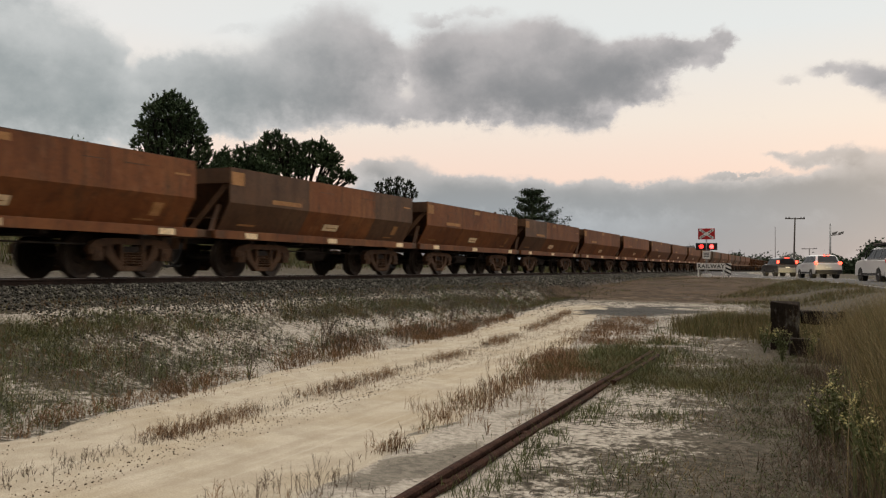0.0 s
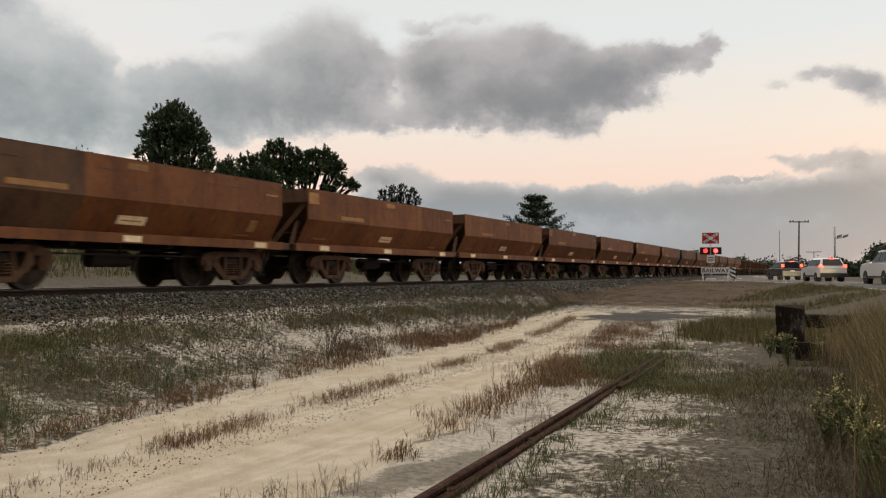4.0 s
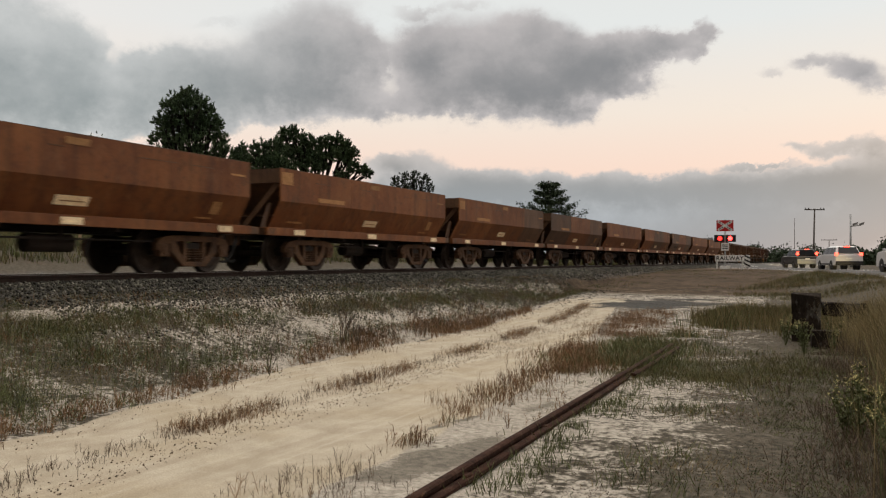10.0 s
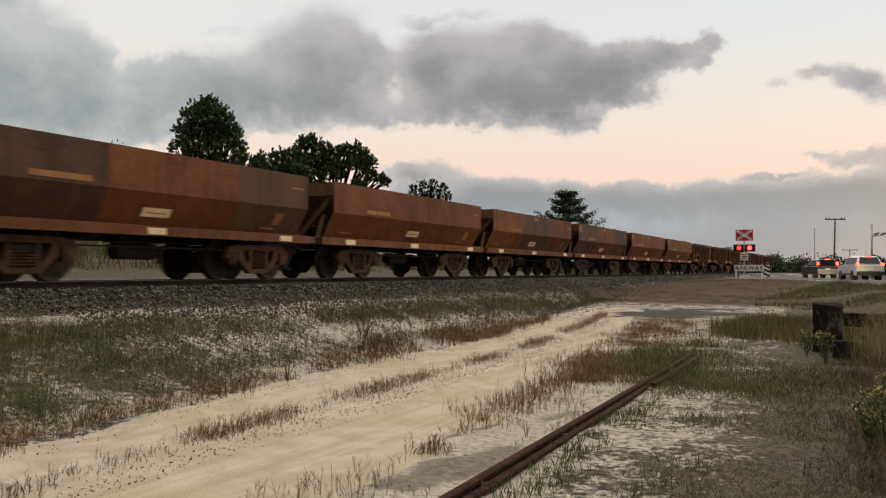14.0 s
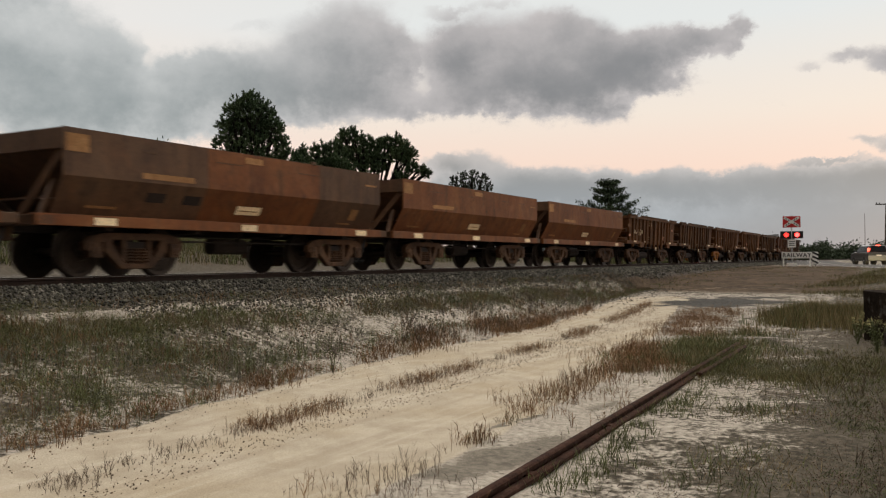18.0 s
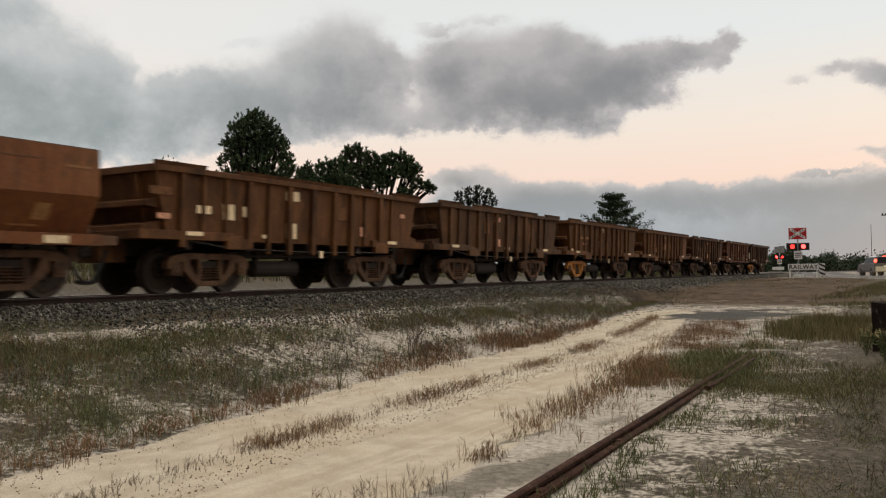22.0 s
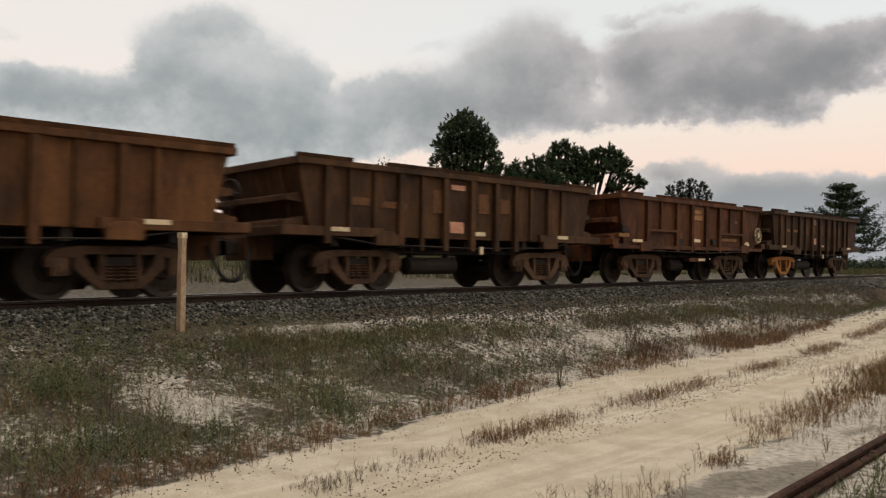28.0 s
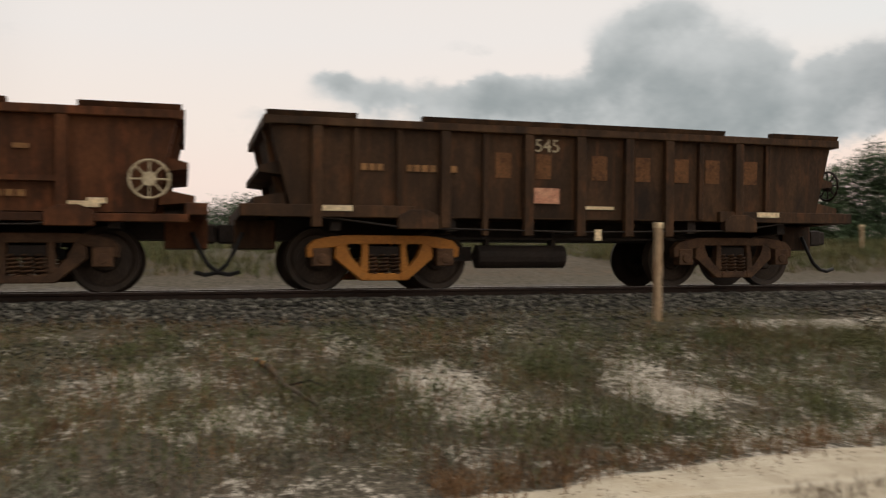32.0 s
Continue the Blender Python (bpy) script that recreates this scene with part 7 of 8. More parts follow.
def blades(x, y, z, tall, wide, lean, mat, name, label, category="grass", flat=1.0):
    """One bent tapering blade at each root."""
    n = len(x)
    a = rng.uniform(0, 6.28, n)
    side = np.stack([np.cos(a), np.sin(a), 0 * a], -1) * (wide / 2)[:, None]
    b = rng.uniform(0, 6.28, n)
    bend = np.stack([np.cos(b), np.sin(b), 0 * b], -1) * (tall * lean * rng.uniform(0.3, 1.2, n))[:, None]
    root = np.stack([x, y, z - 0.02], -1)
    up = np.zeros((n, 3))
    up[:, 2] = tall
    mid = root + up * 0.55 + bend * 0.35
    tip = root + up * flat + bend
    v = np.stack([root - side, root + side, mid - side * 0.7, mid + side * 0.7, tip], 1).reshape(-1, 3)
    i = np.arange(n)[:, None] * 5
    t = np.concatenate([i + [0, 1, 3], i + [0, 3, 2], i + [2, 3, 4]], 1).reshape(-1, 3)
    ob = new(name, tri_mesh(name, v, t, mat))
    return tagged(ob, label, category, kind="stuff")


def sprigs(x, y, z, tall, wide, mat, name, label):
    """Thin branched weeds: a leaning stem with side twigs, each a slim triangle pair."""
    n = len(x)
    a = rng.uniform(0, 6.28, n)
    lean = np.stack([np.cos(a), np.sin(a), 0 * a], -1) * (tall * rng.uniform(0.0, 0.45, n))[:, None]
    root = np.stack([x, y, z - 0.015], -1)
    top = root + lean
    top[:, 2] += tall
    A, T, W = [root], [top], [wide]
    for k in range(5):
        f = rng.uniform(0.25, 0.85, n)[:, None]
        p = root + (top - root) * f
        b = rng.uniform(0, 6.28, n)
        length = tall * rng.uniform(0.2, 0.5, n)
        q = p + np.stack([np.cos(b) * length * 0.7, np.sin(b) * length * 0.7, length * rng.uniform(0.3, 1.0, n)], -1)
        A.append(p)
        T.append(q)
        W.append(wide * 0.8)
    A, T, W = np.concatenate(A), np.concatenate(T), np.concatenate(W)
    c = rng.uniform(0, 6.28, len(A))
    s = np.stack([np.cos(c), np.sin(c), 0 * c], -1) * (W / 2)[:, None]
    v = np.stack([A - s, A + s, T + s * 0.3, T - s * 0.3], 1).reshape(-1, 3)
    i = np.arange(len(A))[:, None] * 4
    t = np.concatenate([i + [0, 1, 2], i + [0, 2, 3]], 1).reshape(-1, 3)
    ob = new(name, tri_mesh(name, v, t, mat))
    return tagged(ob, label, "weeds", kind="stuff")


def tufts(n, sampler, per, radius):
    """Roots of grass gathered in tufts."""
    cx, cy = sampler(n)
    k = rng.integers(max(1, per // 2), per + per // 2 + 1, len(cx))
    x = np.repeat(cx, k) + rng.normal(0, radius, k.sum())
    y = np.repeat(cy, k) + rng.normal(0, radius, k.sum())
    size = np.repeat(rng.uniform(0.55, 1.25, len(cx)), k)
    return x, y, size


def bank(n, y0=-5.0, y1=60.0, lo=0.0, hi=1.0, seed=1.0, cut=0.45, grain=1.6):
    """Points on the bank between sand track (0) and ballast (1), gathered by noise."""
    y = y0 + (y1 - y0) * rng.random(n * 3) ** 1.5
    f = rng.uniform(lo, hi, n * 3)
    e = track_left(y) - 0.08
    x = e + (-10.75 - e) * f
    keep = rough_noise(x, y, grain, seed) + 0.4 * (rough_noise(x, y, 0.5, seed + 3) - 0.5) > cut
    return x[keep][:n], y[keep][:n]


def surface(x, y):
    """Ground or ballast, whichever is higher."""
    return np.maximum(height(x, y), np.where(np.abs(x - RAIL_X) < 2.6, bed_height(x), -9.0))


def make_weeds():
    def grow(name, label, mat, n, sampler, per, radius, tall, wide, lean, category="grass"):
        x, y, s = tufts(n, sampler, per, radius)
        k = len(x)
        s = s * (1 - 0.3 * step01(-8.9, -10.3, x)) if name.startswith("bank") else s
        if mat in (DEADWEED, RED_DRY) and not name.startswith(("tall", "mound", "low", "ground", "stop", "verge")):
            return sprigs(x, y, surface(x, y), tall * s * rng.uniform(0.35, 1.2, k), np.full(k, 0.0045 if "strip" in name or "right" in name else 0.007), mat, name, label)
        return blades(x, y, surface(x, y), tall * s * rng.uniform(0.5, 1.2, k), np.full(k, wide) * rng.uniform(0.7, 1.3, k), lean, mat, name, label, category)

    def leafy(name, label, mat, n, sampler, tall, spread, size, per):
        x, y = sampler(n)
        k = rng.integers(2, 7, len(x))
        h = np.repeat(tall * rng.uniform(0.4, 1.3, len(x)), k) * rng.uniform(0.1, 1.0, k.sum())
        x, y = np.repeat(x, k) + rng.normal(0, spread, k.sum()), np.repeat(y, k) + rng.normal(0, spread, k.sum())
        h = h * (1 - 0.5 * step01(-8.9, -10.3, x))
        v, t = leaf_quads(np.stack([x, y, surface(x, y) + h], -1), np.array([spread * 0.5, spread * 0.5, 0.02]), size, per)
        tagged(new(name, tri_mesh(name, v, t, mat)), label, "weeds", kind="stuff")

    def herbs(name, label, mat, n, sampler, per, radius, tall):
        """Upright herb stems with narrow leaves set round them all the way up."""
        x, y, s = tufts(n, sampler, per, radius)
        k, m = len(x), 13
        h = tall * s * rng.uniform(0.5, 1.2, k) * (1 - 0.5 * step01(-8.9, -10.3, x))
        root = np.stack([x, y, surface(x, y) - 0.01], -1)
        lean = rng.normal(0, 0.10, (k, 3)) * h[:, None]
        lean[:, 2] = h
        A, D, W = [root], [lean], [np.full(k, 0.0045)]
        for i in range(m):
            f = (i + rng.random(k)) / m
            a = rng.uniform(0, 6.28, k)
            size = (0.018 + 0.030 * (1 - f)) * rng.uniform(0.6, 1.3, k)
            A.append(root + lean * f[:, None])
            D.append(np.stack([np.cos(a) * size, np.sin(a) * size, size * rng.uniform(0.3, 1.3, k)], -1))
            W.append(size * 0.28)
        A, D, W = np.concatenate(A), np.concatenate(D), np.concatenate(W)
        c = rng.uniform(0, 6.28, len(A))
        side = np.stack([np.cos(c), np.sin(c), 0 * c], -1) * (W / 2)[:, None]
        v = np.stack([A - side * 0.6, A + D * 0.5 + side, A + D, A + D * 0.5 - side], 1).reshape(-1, 3)
        i = np.arange(len(A))[:, None] * 4
        tagged(new(name, tri_mesh(name, v, np.concatenate([i + [0, 1, 2], i + [0, 2, 3]], 1).reshape(-1, 3), mat)), label, "weeds", kind="stuff")

    def strip(n, centre, spread, y0, y1, seed, cut, grain=1.3, power=1.4):
        """Points along a line of the bank, gathered into patches that are longer than wide."""
        y = y0 + (y1 - y0) * rng.random(n * 3) ** power
        x = centre(y) + rng.normal(0, spread, n * 3)
        keep = rough_noise(x * 2.2, y, grain, seed) > cut
        return x[keep][:n], y[keep][:n]

    def spots_of(rows):
        def pick(n):
            w = np.array([r[4] for r in rows])
            a = np.array([r[:4] for r in rows])[rng.choice(len(rows), n, p=w / w.sum())]
            return a[:, 0] + rng.normal(0, 1, n) * a[:, 2], a[:, 1] + rng.normal(0, 1, n) * a[:, 3]
        return pick

    def open_sand(x, y):
        """Where the bank's sand lies bare."""
        lower = (np.abs(x + 8.55) < 0.34) & (y > 9.5) & (y < 23)
        upper = (np.abs(x + 9.92) < 0.16) & (y > 7)
        bald = sum(((x - cx) / rx) ** 2 + ((y - cy) / ry) ** 2 < 1 for cx, cy, rx, ry in ((-8.35, 2.3, 0.4, 0.45), (-7.6, 2.4, 0.35, 0.4), (-7.75, 4.35, 0.6, 0.36), (-8.55, 4.5, 0.3, 0.3))) > 0
        return lower | upper | bald

    def scrub(lo, hi, seed, cut, y1=34.0, grain=1.2):
        def pick(n):
            x, y = bank(n, y1=y1, lo=lo, hi=hi, seed=seed, cut=cut, grain=grain)
            k = ~open_sand(x, y) | (rng.random(len(x)) < 0.36)
            return x[k], y[k]
        return pick
    # matted grass: upper bank and ballast foot, in olive, straw and red-brown patches
    grow("bank_olive_mat", "olive-brown matted grass on the bank", OLIVE, 2800, scrub(0.30, 1.0, 1.0, 0.45, 34, 0.6), 12, 0.09, 0.10, 0.005, 1.5)
    grow("bank_green_mat", "dull green low grass on the bank", GREEN, 1200, scrub(0.22, 1.0, 4.0, 0.54, 34, 0.55), 13, 0.08, 0.12, 0.005, 1.2)
    grow("bank_straw", "pale dry straw on the bank", DRY, 900, scrub(0.35, 1.0, 2.2, 0.5, 34, 0.8), 8, 0.10, 0.16, 0.004, 1.2)
    grow("bank_dry_sprigs", "red-brown dry sprigs on the bank", RED_DRY, 1500, scrub(0.15, 1.0, 1.4, 0.44, 34, 0.9), 5, 0.11, 0.15, 0.006, 0.85)
    # the stretch of bank that the train passes closest
    def close(x0, x1, seed, cut, grain=0.8):
        def pick(n):
            x, y = rng.uniform(x0, x1, n * 3), rng.uniform(-3.5, 8.5, n * 3)
            k = (x < track_left(y) - 0.05) & (rough_noise(x, y, grain, seed) > cut) & (~open_sand(x, y) | (rng.random(n * 3) < 0.55))
            return x[k][:n], y[k][:n]
        return pick
    grow("close_olive_grass", "olive-brown grass over the near bank", OLIVE, 700, close(-10.6, -6.3, 1.7, 0.50, 0.5), 11, 0.08, 0.13, 0.004, 1.1)
    grow("close_green_grass", "dull green grass over the near bank", GREEN, 420, close(-10.6, -6.6, 4.7, 0.56, 0.5), 11, 0.08, 0.15, 0.004, 1.0)
    grow("close_straw", "thin straw over the near bank", DRY, 500, close(-10.5, -6.4, 2.3, 0.45), 7, 0.1, 0.18, 0.003, 1.0)
    grow("close_sprigs", "red-brown sprigs over the near bank", RED_DRY, 650, close(-10.6, -6.2, 6.7, 0.5, 0.6), 5, 0.1, 0.16, 0.005, 0.8)
    leafy("close_leaves", "small brown and olive leaves over the near bank", OLIVE, 1700, close(-10.5, -6.3, 3.7, 0.45, 0.5), 0.08, 0.07, 0.009, 7)
    leafy("close_litter", "grey leaf litter over the near bank", GREYWEED, 2400, close(-10.4, -6.1, 8.7, 0.36, 0.6), 0.02, 0.10, 0.008, 7)
    herbs("close_herbs", "green herb stems over the near bank", GREEN, 240, close(-10.3, -6.6, 5.7, 0.52), 4, 0.08, 0.26)
    # shelf between the bands of sand, and mats creeping up the ballast
    grow("shelf_mat", "olive and brown grass on the stony shelf", OLIVE, 1000, lambda n: strip(n, lambda y: -9.35 + 0 * y, 0.20, 6, 34, 5.2, 0.46), 14, 0.10, 0.13, 0.006, 0.9)
    grow("shelf_green", "green grass on the stony shelf", GREEN, 620, lambda n: strip(n, lambda y: -9.35 + 0 * y, 0.20, 6, 34, 5.6, 0.48), 14, 0.10, 0.14, 0.006, 0.9)
    grow("ballast_mat", "brown creeping grass on the ballast slope", OLIVE, 1300, lambda n: strip(n, lambda y: -10.6 + 0 * y, 0.32, -5, 60, 6.1, 0.46), 13, 0.11, 0.09, 0.005, 1.2)
    grow("ballast_green_mat", "green creeping grass on the ballast slope", GREEN, 650, lambda n: strip(n, lambda y: -10.65 + 0 * y, 0.32, -5, 60, 6.5, 0.52), 13, 0.11, 0.09, 0.005, 1.2)
    # upright herbs on the lower bank
    herbs("bank_herbs", "upright grey-green herbs on white sand", GREYWEED, 560, scrub(0.06, 0.62, 7.3, 0.48, 26, 0.8), 4, 0.08, 0.26)
    herbs("bank_green_herbs", "upright dull green herbs on the bank", GREEN, 520, scrub(0.12, 0.85, 4.4, 0.50, 30, 0.8), 4, 0.08, 0.26)
    clumps = spots_of(((-7.1, 5.8, 0.30, 0.28, 3), (-8.2, 6.2, 0.35, 0.45, 3), (-6.9, 3.3, 0.35, 0.35, 3), (-6.8, 2.5, 0.3, 0.3, 2), (-8.2, 3.4, 0.2, 0.25, 1.5), (-7.6, 1.4, 0.3, 0.4, 2), (-8.3, 7.6, 0.4, 0.5, 2), (-7.4, 8.6, 0.3, 0.4, 2), (-7.7, 10.8, 0.25, 0.5, 1.5)))
    herbs("clump_herbs", "dense clumps of dark green upright herbs", GREEN, 150, clumps, 6, 0.09, 0.38)
    grow("clump_blades", "dark green stems in bushy clumps", GREEN, 90, clumps, 9, 0.08, 0.30, 0.005, 0.45)
    leafy("litter_bits", "grey and brown plant litter on the bank", DEADWEED, 4200, scrub(0.02, 0.95, 2.9, 0.30), 0.012, 0.10, 0.008, 8)
    grow("ground_thatch", "flattened grey-brown thatch on the bank", GREYWEED, 1900, scrub(0.02, 1.0, 2.4, 0.36, 30, 0.9), 9, 0.12, 0.045, 0.005, 3.0)
    grow("ground_brown_thatch", "flattened brown thatch on the bank", OLIVE, 1900, scrub(0.02, 1.0, 5.4, 0.36, 30, 0.9), 9, 0.12, 0.045, 0.005, 3.0)
    def right_floor(n):
        y = 3.2 + 15 * rng.random(n) ** 1.2
        x = -1.75 + 3.6 * rng.random(n)
        k = (rough_noise(x, y, 0.8, 2.5) + 0.28 * step01(-1.2, 0.6, x)) > 0.46
        return x[k], y[k]
    leafy("leaf_litter", "dark dead leaves and bark bits on grey sand", DEADWEED, 3000, right_floor, 0.008, 0.10, 0.007, 8)
    leafy("ground_herbs", "small olive herbs on grey sand", GREYWEED, 700, right_floor, 0.04, 0.05, 0.008, 6)
    grow("bank_stalks", "upright dead stalks on the bank", DEADWEED, 800, scrub(0.0, 0.6, 9.0, 0.42), 5, 0.06, 0.22, 0.005, 0.4)
    edge_line = lambda y: track_left(y) - 0.14
    grow("track_edge_weeds", "red-brown weeds along the edge of the sand track", RED_DRY, 560, lambda n: strip(n, edge_line, 0.13, 1.5, 24, 3.0, 0.36, 1.0), 6, 0.06, 0.15, 0.006, 0.5)
    red_spots = spots_of(((-7.9, 13.6, 0.22, 0.5, 3), (-7.75, 16.5, 0.22, 0.8, 3), (-7.8, 18.2, 0.25, 0.7, 3), (-8.2, 20.5, 0.25, 0.9, 2), (-7.5, 12.4, 0.2, 0.5, 2)))
    grow("red_edge_mats", "orange-brown dry grass mats beside the sand track", RED_DRY, 360, red_spots, 9, 0.10, 0.15, 0.006, 0.7)
    grow("olive_edge_mats", "olive grass mats beside the sand track", OLIVE, 150, red_spots, 12, 0.10, 0.13, 0.006, 0.7)
    def ribbon(line, spread, y0, y1, seed, cut, grain=1.0):
        def pick(n):
            y = y0 + (y1 - y0) * rng.random(n * 3) ** 1.25
            x = line(y) + rng.normal(0, spread, n * 3)
            k = rough_noise(x * 0.4, y, grain, seed) > cut
            return x[k][:n], y[k][:n]
        return pick
    grow("middle_strip_weeds", "sparse dead weeds along the middle of the sand track", DEADWEED, 560, ribbon(track_mid, 0.10, 2.5, 26, 2.0, 0.30), 4, 0.05, 0.10, 0.008, 0.5)
    grow("middle_strip_red", "red-brown weeds on the strip between wheel marks", RED_DRY, 760, ribbon(track_mid, 0.13, 6, 27, 8.0, 0.30), 5, 0.06, 0.12, 0.010, 0.6)
    grow("right_edge_stalks", "dead stalks on the sand beside the old rail", DEADWEED, 150, ribbon(lambda y: track_right(y) - 0.05, 0.30, 3.5, 16, 3.0, 0.45), 4, 0.06, 0.16, 0.007, 0.6)
    grow("right_edge_red", "red-brown sprigs on the sand beside the old rail", RED_DRY, 170, ribbon(lambda y: track_right(y) - 0.1, 0.32, 4.5, 18, 7.0, 0.5), 6, 0.07, 0.13, 0.007, 0.6)
    side_clumps = spots_of(((-3.35, 8.6, 0.16, 0.25, 2), (-3.5, 9.6, 0.18, 0.35, 2), (-3.3, 7.4, 0.10, 0.2, 1), (-3.6, 11.0, 0.2, 0.5, 3), (-3.2, 6.3, 0.08, 0.15, 1), (-3.85, 13.0, 0.2, 0.6, 3), (-2.6, 7.9, 0.12, 0.3, 1)))
    grow("side_clump_sprigs", "tufts of brown sprigs beside the wheel track", RED_DRY, 110, side_clumps, 6, 0.06, 0.14, 0.006, 0.6)
    grow("side_clump_olive", "olive tufts beside the wheel track", OLIVE, 70, side_clumps, 12, 0.06, 0.13, 0.004, 0.9)
    grow("right_edge_grass", "red-brown and olive grass mats left of the old rail", RED_DRY, 520, ribbon(lambda y: track_right(y) * 0.55 - 1.6, 0.42, 11, 24, 4.0, 0.50), 12, 0.11, 0.16, 0.010, 0.8)
    grow("rail_mat_dry", "shaggy brown grass around the rail end", DRY, 150, ribbon(lambda y: -2.95 - 0.02 * (y - 12), 0.5, 11, 18.5, 5.5, 0.35), 12, 0.12, 0.2, 0.009, 0.7)
    grow("rail_mat", "olive grass mat around the rail end", GREEN, 380, ribbon(lambda y: -2.95 - 0.02 * (y - 12), 0.42, 11.5, 17.5, 5.0, 0.3), 18, 0.10, 0.17, 0.009, 0.8)
    grow("rail_foot_weeds", "weeds along the old rail", GREEN, 130, ribbon(lambda y: -1.95 - 0.026 * y, 0.12, 4, 15, 6.0, 0.45), 13, 0.06, 0.12, 0.008, 0.7)

    # extra low plants, thickened to darken the floor where tall grass shades it
    def dim_floor(n):
        y = 4.2 + 13 * rng.random(n)
        x = -0.75 + 1.9 * rng.random(n) ** 0.8
        k = rough_noise(x, y, 0.7, 4.7) + 0.3 * step01(-0.6, 0.5, x) > 0.42
        return x[k], y[k]
    leafy("shade_herbs", "dark olive herbs beside the tall grass", GREEN, 1500, dim_floor, 0.05, 0.07, 0.008, 7)
    grow("low_shade_grass", "short dark grass beside the tall grass", GREEN, 900, dim_floor, 12, 0.09, 0.08, 0.006, 1.0)
    grow("low_shade_thatch", "dark thatch beside the tall grass", DEADWEED, 900, dim_floor, 12, 0.1, 0.06, 0.006, 1.6)

    def patches(spots):
        def pick(n):
            w = np.array([s[4] for s in spots])
            i = rng.choice(len(spots), n, p=w / w.sum())
            a = np.array([s[:4] for s in spots])[i]
            return a[:, 0] + rng.normal(0, 1, n) * a[:, 2], a[:, 1] + rng.normal(0, 1, n) * a[:, 3]
        return pick
    band = [(-1.9, 12.2, 0.5, 0.8, 3), (-1.1, 12.6, 0.5, 0.7, 3), (-0.4, 12.8, 0.4, 0.8, 2), (-2.3, 11.2, 0.3, 0.5, 2), (-1.3, 10.9, 0.4, 0.3, 2)]
    grow("mat_band_olive", "olive-brown grass mat beside the rail end", OLIVE, 520, patches(band), 14, 0.11, 0.12, 0.006, 0.9)
    grow("mat_band_green", "green grass mat beside the rail end", GREEN, 260, patches(band), 14, 0.11, 0.12, 0.006, 0.9)
    near = [(-1.45, 11.3, 0.45, 0.25, 3), (-1.25, 6.5, 0.22, 0.25, 2), (-1.35, 8.8, 0.2, 0.15, 1.5), (-0.9, 5.6, 0.3, 0.3, 1.5), (-1.9, 9.0, 0.25, 0.2, 1), (-0.6, 9.6, 0.5, 0.5, 2), (-0.8, 13.5, 0.6, 0.5, 2), (-1.7, 14.5, 0.5, 0.6, 2)]
    grow("low_mats_green", "low olive grass mats on mottled sand", GREEN, 150, patches(near), 13, 0.09, 0.12, 0.007, 0.9)
    grow("low_mats_dry", "low dry grass mats on mottled sand", DRY, 190, patches(near), 11, 0.13, 0.08, 0.007, 1.0)
    mound = [(-2.3, 22.0, 0.4, 1.2, 3), (-1.5, 22.5, 0.45, 0.8, 3), (-0.7, 22.0, 0.5, 0.9, 3), (0.3, 21.5, 0.9, 1.4, 3)]
    grow("mound_red", "olive-brown grass in the mound", OLIVE, 620, patches(mound), 18, 0.13, 0.36, 0.012, 0.5)
    grow("mound_grass", "rounded mound of dry orange-brown grass", DRY, 420, patches(mound), 20, 0.13, 0.36, 0.012, 0.5)
    grow("mound_green", "green grass in the mound", GREEN, 420, patches(mound), 16, 0.13, 0.36, 0.012, 0.5)

    def wide(n):
        y = 18 + 50 * rng.random(n) ** 1.3
        x = rng.uniform(-4.5, 9.0, n) - (y - 18) * 0.06
        k = (np.abs(road_offset(x, y)) > 4.2) & (rough_noise(x, y, 3.0, 5.0) > 0.27) & (x > 0.8 - 4.5 * step01(26, 34, y) + step01(34, 50, y) * 2.5)
        return x[k], y[k]
    grow("verge_brown", "olive-brown grass on the road verge", OLIVE, 4200, wide, 18, 0.2, 0.20, 0.012, 0.7)
    grow("verge_grass", "dry olive grass on the road verge", DRY, 1300, wide, 13, 0.16, 0.22, 0.013, 0.6)
    def yard_verge(n):
        y = 34 + 34 * rng.random(n)
        x = rng.uniform(-11.0, 2.0, n)
        k = (rough_noise(x, y, 2.2, 8.0) + 0.25 * step01(-8, -10, x) + 0.2 * step01(-4.5, 0, x) > 0.55) & (np.abs(road_offset(x, y)) > 4.2)
        return x[k], y[k]
    grow("yard_grass", "thin brown grass on the dirt yard", DRY, 550, yard_verge, 9, 0.25, 0.09, 0.02, 0.8)
    grow("yard_green", "thin green grass on the dirt yard", GREEN, 1100, yard_verge, 10, 0.25, 0.08, 0.02, 0.9)
    grow("verge_green", "green grass on the road verge", GREEN, 3200, wide, 14, 0.16, 0.17, 0.013, 0.6)

    # tall dry grass close by
    def tall_zone(n):
        y = 5.2 + 11.5 * rng.random(n)
        x = 0.52 + 0.03 * (y - 5) + np.abs(rng.normal(0, 1.0, n)) * 0.9 + 0.25 * (rough_noise(y, y, 1.2, 3.0) - 0.5)
        return x, y
    grow("tall_dry_grass", "tall swaying dry straw grass", STRAW, 950, tall_zone, 22, 0.18, 1.1, 0.0036, 0.38)
    grow("tall_olive_grass", "tall olive seeding grass", DRY, 700, tall_zone, 22, 0.18, 1.0, 0.005, 0.6)
    grow("tall_green_grass", "tall dull green grass stems", GREEN, 600, tall_zone, 22, 0.15, 0.9, 0.006, 0.4)
    grow("tall_grass_base", "brown thatch under the tall grass", DEADWEED, 620, tall_zone, 22, 0.15, 0.45, 0.008, 0.5)

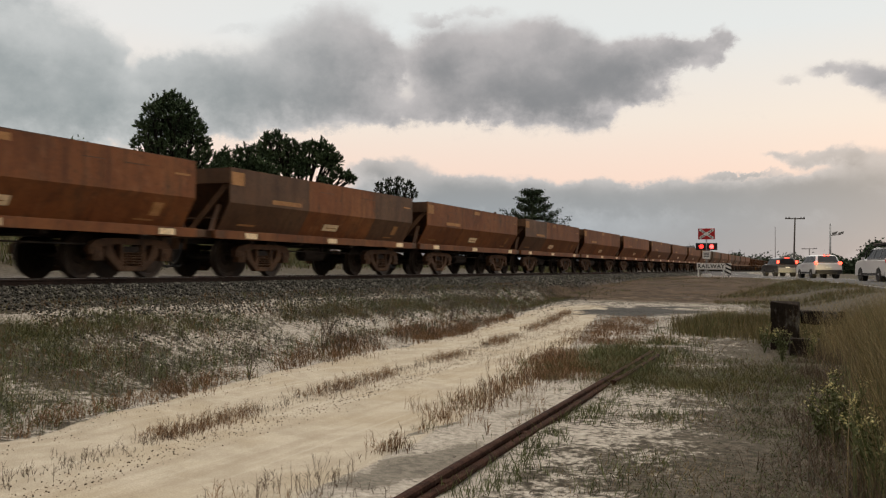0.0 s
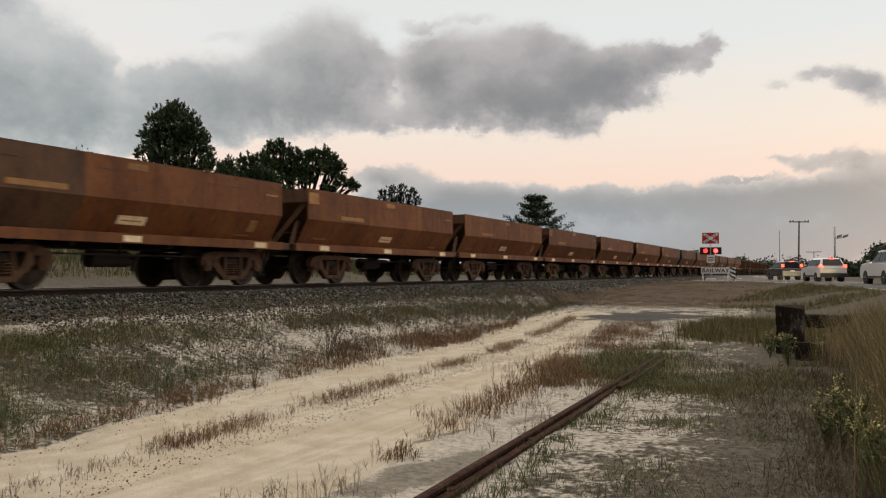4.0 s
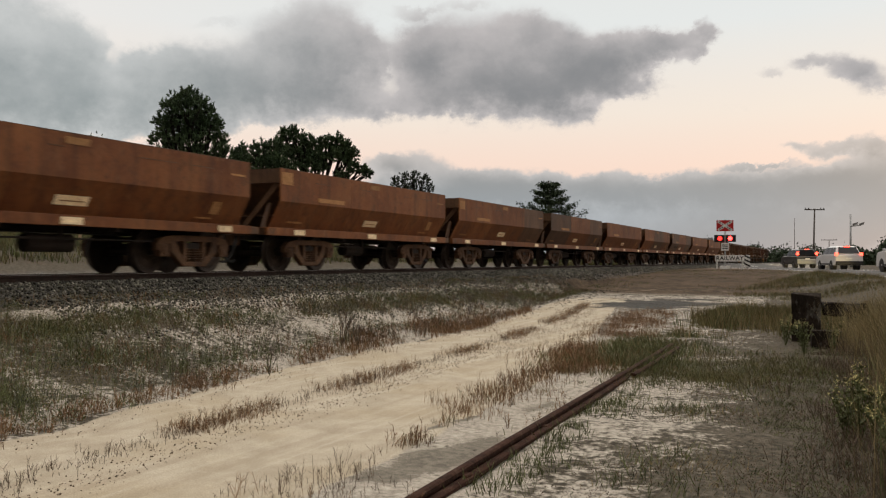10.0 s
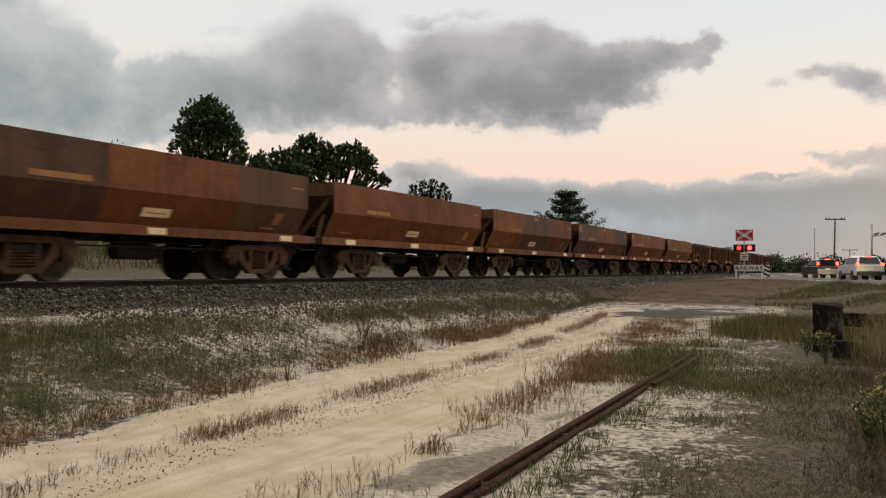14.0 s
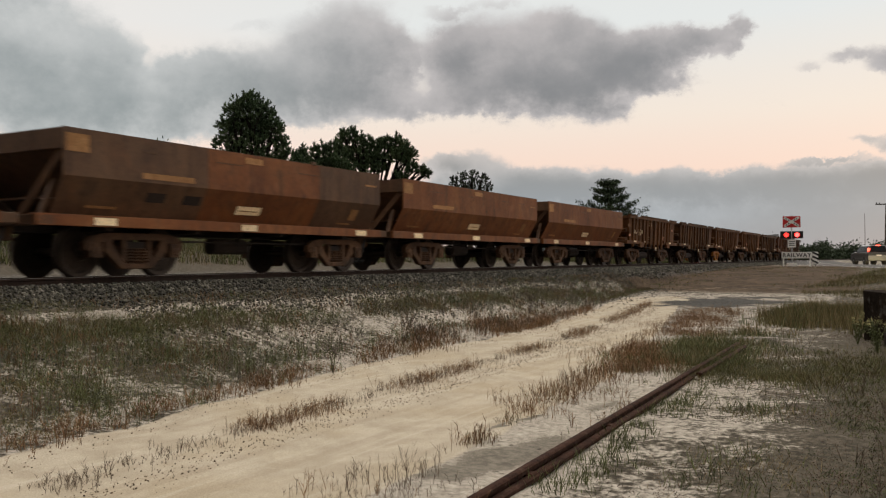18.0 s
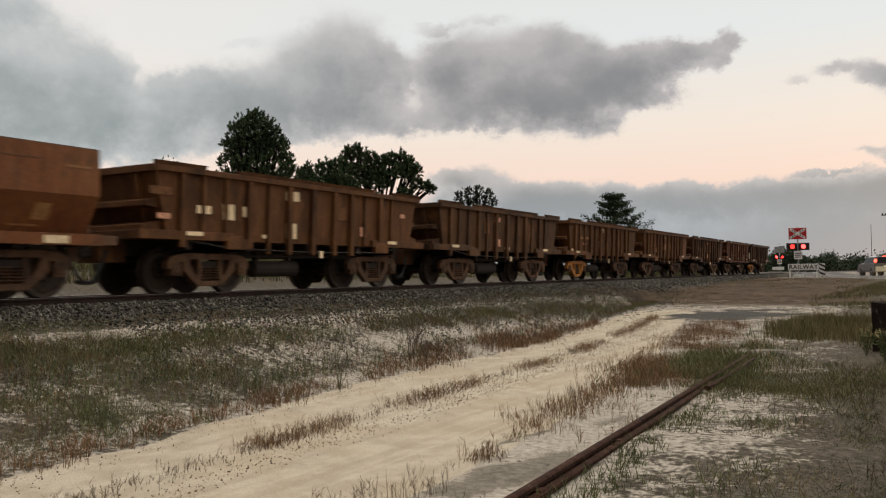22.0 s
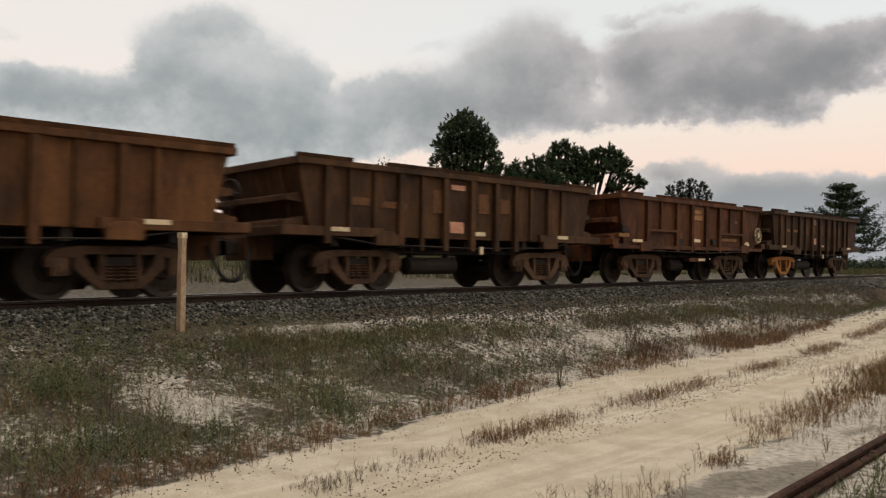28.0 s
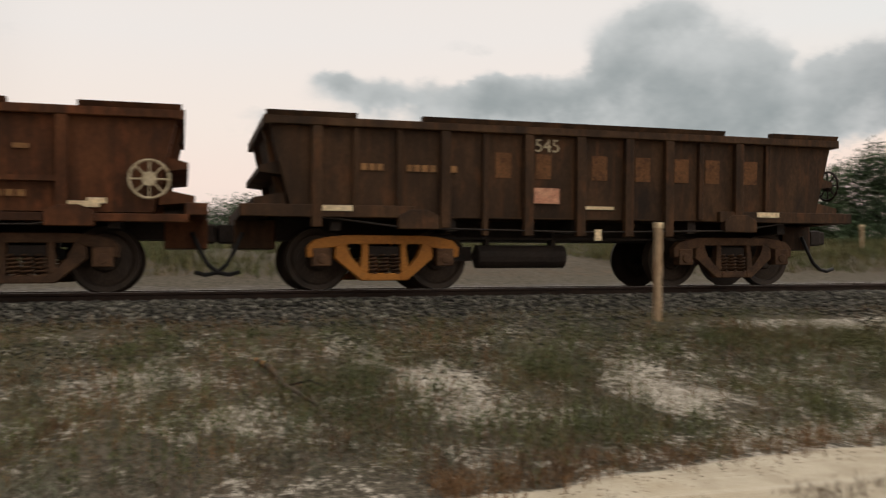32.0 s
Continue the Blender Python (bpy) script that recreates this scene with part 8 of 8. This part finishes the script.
    def far_side(n):
        y = -20 + 110 * rng.random(n * 2)
        x = -18.4 - 16 * rng.random(n * 2) ** 1.3
        k = rough_noise(x, y, 2.6, 3.3) > 0.34 - 0.25 * step01(-22, -25, x)
        return x[k][:n], y[k][:n]
    grow("far_side_dry", "dry grass beyond the railway", OLIVE, 4500, far_side, 13, 0.2, 0.36, 0.02, 0.6)
    grow("far_side_green", "green grass beyond the railway", GREEN, 4500, far_side, 13, 0.2, 0.36, 0.02, 0.6)

    def stop_zone(n):
        return 0.40 + np.abs(rng.normal(0, 0.5, n)) - 0.3 * (rng.random(n) < 0.4), rng.uniform(14.6, 17.1, n)
    grow("stop_grass", "dry grass before the buffer stop", STRAW, 240, stop_zone, 18, 0.14, 0.85, 0.005, 0.5)
    grow("stop_dead_grass", "dark stalks before the buffer stop", DEADWEED, 200, stop_zone, 14, 0.12, 0.36, 0.009, 0.6)

    def foot(n):
        y = 4.5 + 11 * rng.random(n)
        x = 0.25 + rng.normal(0, 0.28, n)
        return x, y
    grow("litter_stalks", "dark dead stalks at the foot of tall grass", DEADWEED, 240, foot, 10, 0.1, 0.2, 0.007, 0.7)

    def litter(n):
        y = 3.5 + 15 * rng.random(n) ** 1.2
        x = rng.uniform(-1.9, 0.8, n)
        k = rough_noise(x, y, 0.9, 2.5) > 0.44
        return x[k], y[k]
    grow("ground_litter", "flattened dead grass on grey sand", GREYWEED, 1100, litter, 8, 0.12, 0.05, 0.006, 2.6)


make_weeds()


def fallen_branch():
    b = thing("fallen_branch", "dead branch with an orange broken end lying on the bank", "branch")
    bm = B()
    pts = [Vector((-8.95 + 1.8 * f + 0.05 * math.sin(f * 7), 0.58 + 0.48 * f + 0.04 * math.sin(f * 11), 0)) for f in np.linspace(0, 1, 8)]
    for q in pts:
        q.z = float(height(q.x, q.y)) + 0.05
    tube(bm, pts, [0.03, 0.03, 0.026, 0.024, 0.02, 0.017, 0.012, 0.006], 7)
    tube(bm, [pts[3], pts[3] + Vector((0.12, 0.2, 0.06)), pts[3] + Vector((0.3, 0.3, 0.02))], [0.014, 0.01, 0.004], 6)
    part("limb", bm, BARK, b, smooth=True)
    bm = B()
    tube(bm, [pts[0] - (pts[1] - pts[0]) * 0.25, pts[0] + (pts[1] - pts[0]) * 0.45], [0.022, 0.034], 7)
    part("broken_end", bm, MARK, b, "orange broken end")


fallen_branch()


def flower_weed(x, y, h, seed):
    """A knee-high weed with small leaves and pale yellow flower heads."""
    w = thing("flowering_weed", "green weed with small pale yellow flowers", "plant", "flowering weeds", at=pose(x, y, float(height(x, y)), 0, 0, seed * 40))
    rnd = random.Random(seed)
    bm = B()
    tips, leaves = [], []
    for k in range(9):
        a = rnd.uniform(0, 6.28)
        r = rnd.uniform(0.05, 0.22)
        tip = Vector((r * math.cos(a), r * math.sin(a), h * rnd.uniform(0.65, 1.05)))
        tube(bm, [(0, 0, -0.02), tip * 0.5 + Vector((0, 0, 0.04)), tip], [0.006, 0.005, 0.003], 5)
        tips.append(tip)
        for f in np.linspace(0.3, 0.95, 7):
            leaves.append(tuple(tip * f + Vector((0, 0, 0.04 * (1 - f)))))
    tagged(part("stems", bm, GREEN, w), kind="stuff")
    v, t = leaf_quads(np.array(leaves), 0.018, 0.022, 5)
    part("leaves", tri_mesh("leaves", v, t, GREEN), None, w, "small dull green leaves")
    v, t = leaf_quads(np.array([tuple(p) for p in tips]), 0.022, 0.011, 14)
    tagged(part("flowers", tri_mesh("flowers", v, t, FLOWER), None, w, "pale yellow flower heads"), kind="stuff")


for i, (x, y, h) in enumerate(((0.12, 7.7, 0.62), (0.02, 7.9, 0.5), (0.3, 6.6, 0.6), (0.36, 6.1, 0.66), (0.42, 5.7, 0.6), (0.25, 8.2, 0.6), (-0.55, 15.2, 0.55), (-0.15, 15.6, 0.5), (-0.9, 16.4, 0.5))):
    flower_weed(x, y, h, i)


def twig_bush(x, y, h, seed):
    b = thing("bare_twig_bush", "small leafless twig bush beside the sand track", "plant", "twig bushes", at=pose(x, y, float(height(x, y))))
    rnd = random.Random(seed)
    bm = B()
    for k in range(7):
        a, r = rnd.uniform(0, 6.28), rnd.uniform(0.1, 0.5) * h
        tip = Vector((r * math.cos(a), r * math.sin(a), h * rnd.uniform(0.6, 1.0)))
        fork = tip * 0.5 + Vector((0, 0, 0.05))
        tube(bm, [(0, 0, -0.03), fork, tip], [0.005, 0.0035, 0.0015], 5)
        for _ in range(3):
            tube(bm, [fork, fork + Vector((rnd.uniform(-0.1, 0.1), rnd.uniform(-0.1, 0.1), rnd.uniform(0.08, 0.2)))], [0.0025, 0.001], 4)
    part("twig_frame", bm, BARK, b)


for i, (x, y, h) in enumerate(((-7.75, 12.6, 0.62), (-7.6, 12.9, 0.5), (-8.3, 19.5, 0.6), (-6.9, 9.4, 0.4))):
    twig_bush(x, y, h, 70 + i)


# ---- what moves ----
def motions():
    times = list(range(33))
    for w, start in WAGONS:
        walk(w, [(t, pose(RAIL_X, start - run(t), RAIL_Z)) for t in times])
    walk(CLOUD_SHELL, [(t, pose(0, 0, 0, 0, 0, DRIFT * (t - 22))) for t in (0, 32)])
    steps = [i / 15 for i in range(481)]
    for wheel, dy in SPINNERS:
        walk(wheel, [(t, pose(0, dy, 0.43, math.degrees(run(t) / 0.43))) for t in steps])


motions()
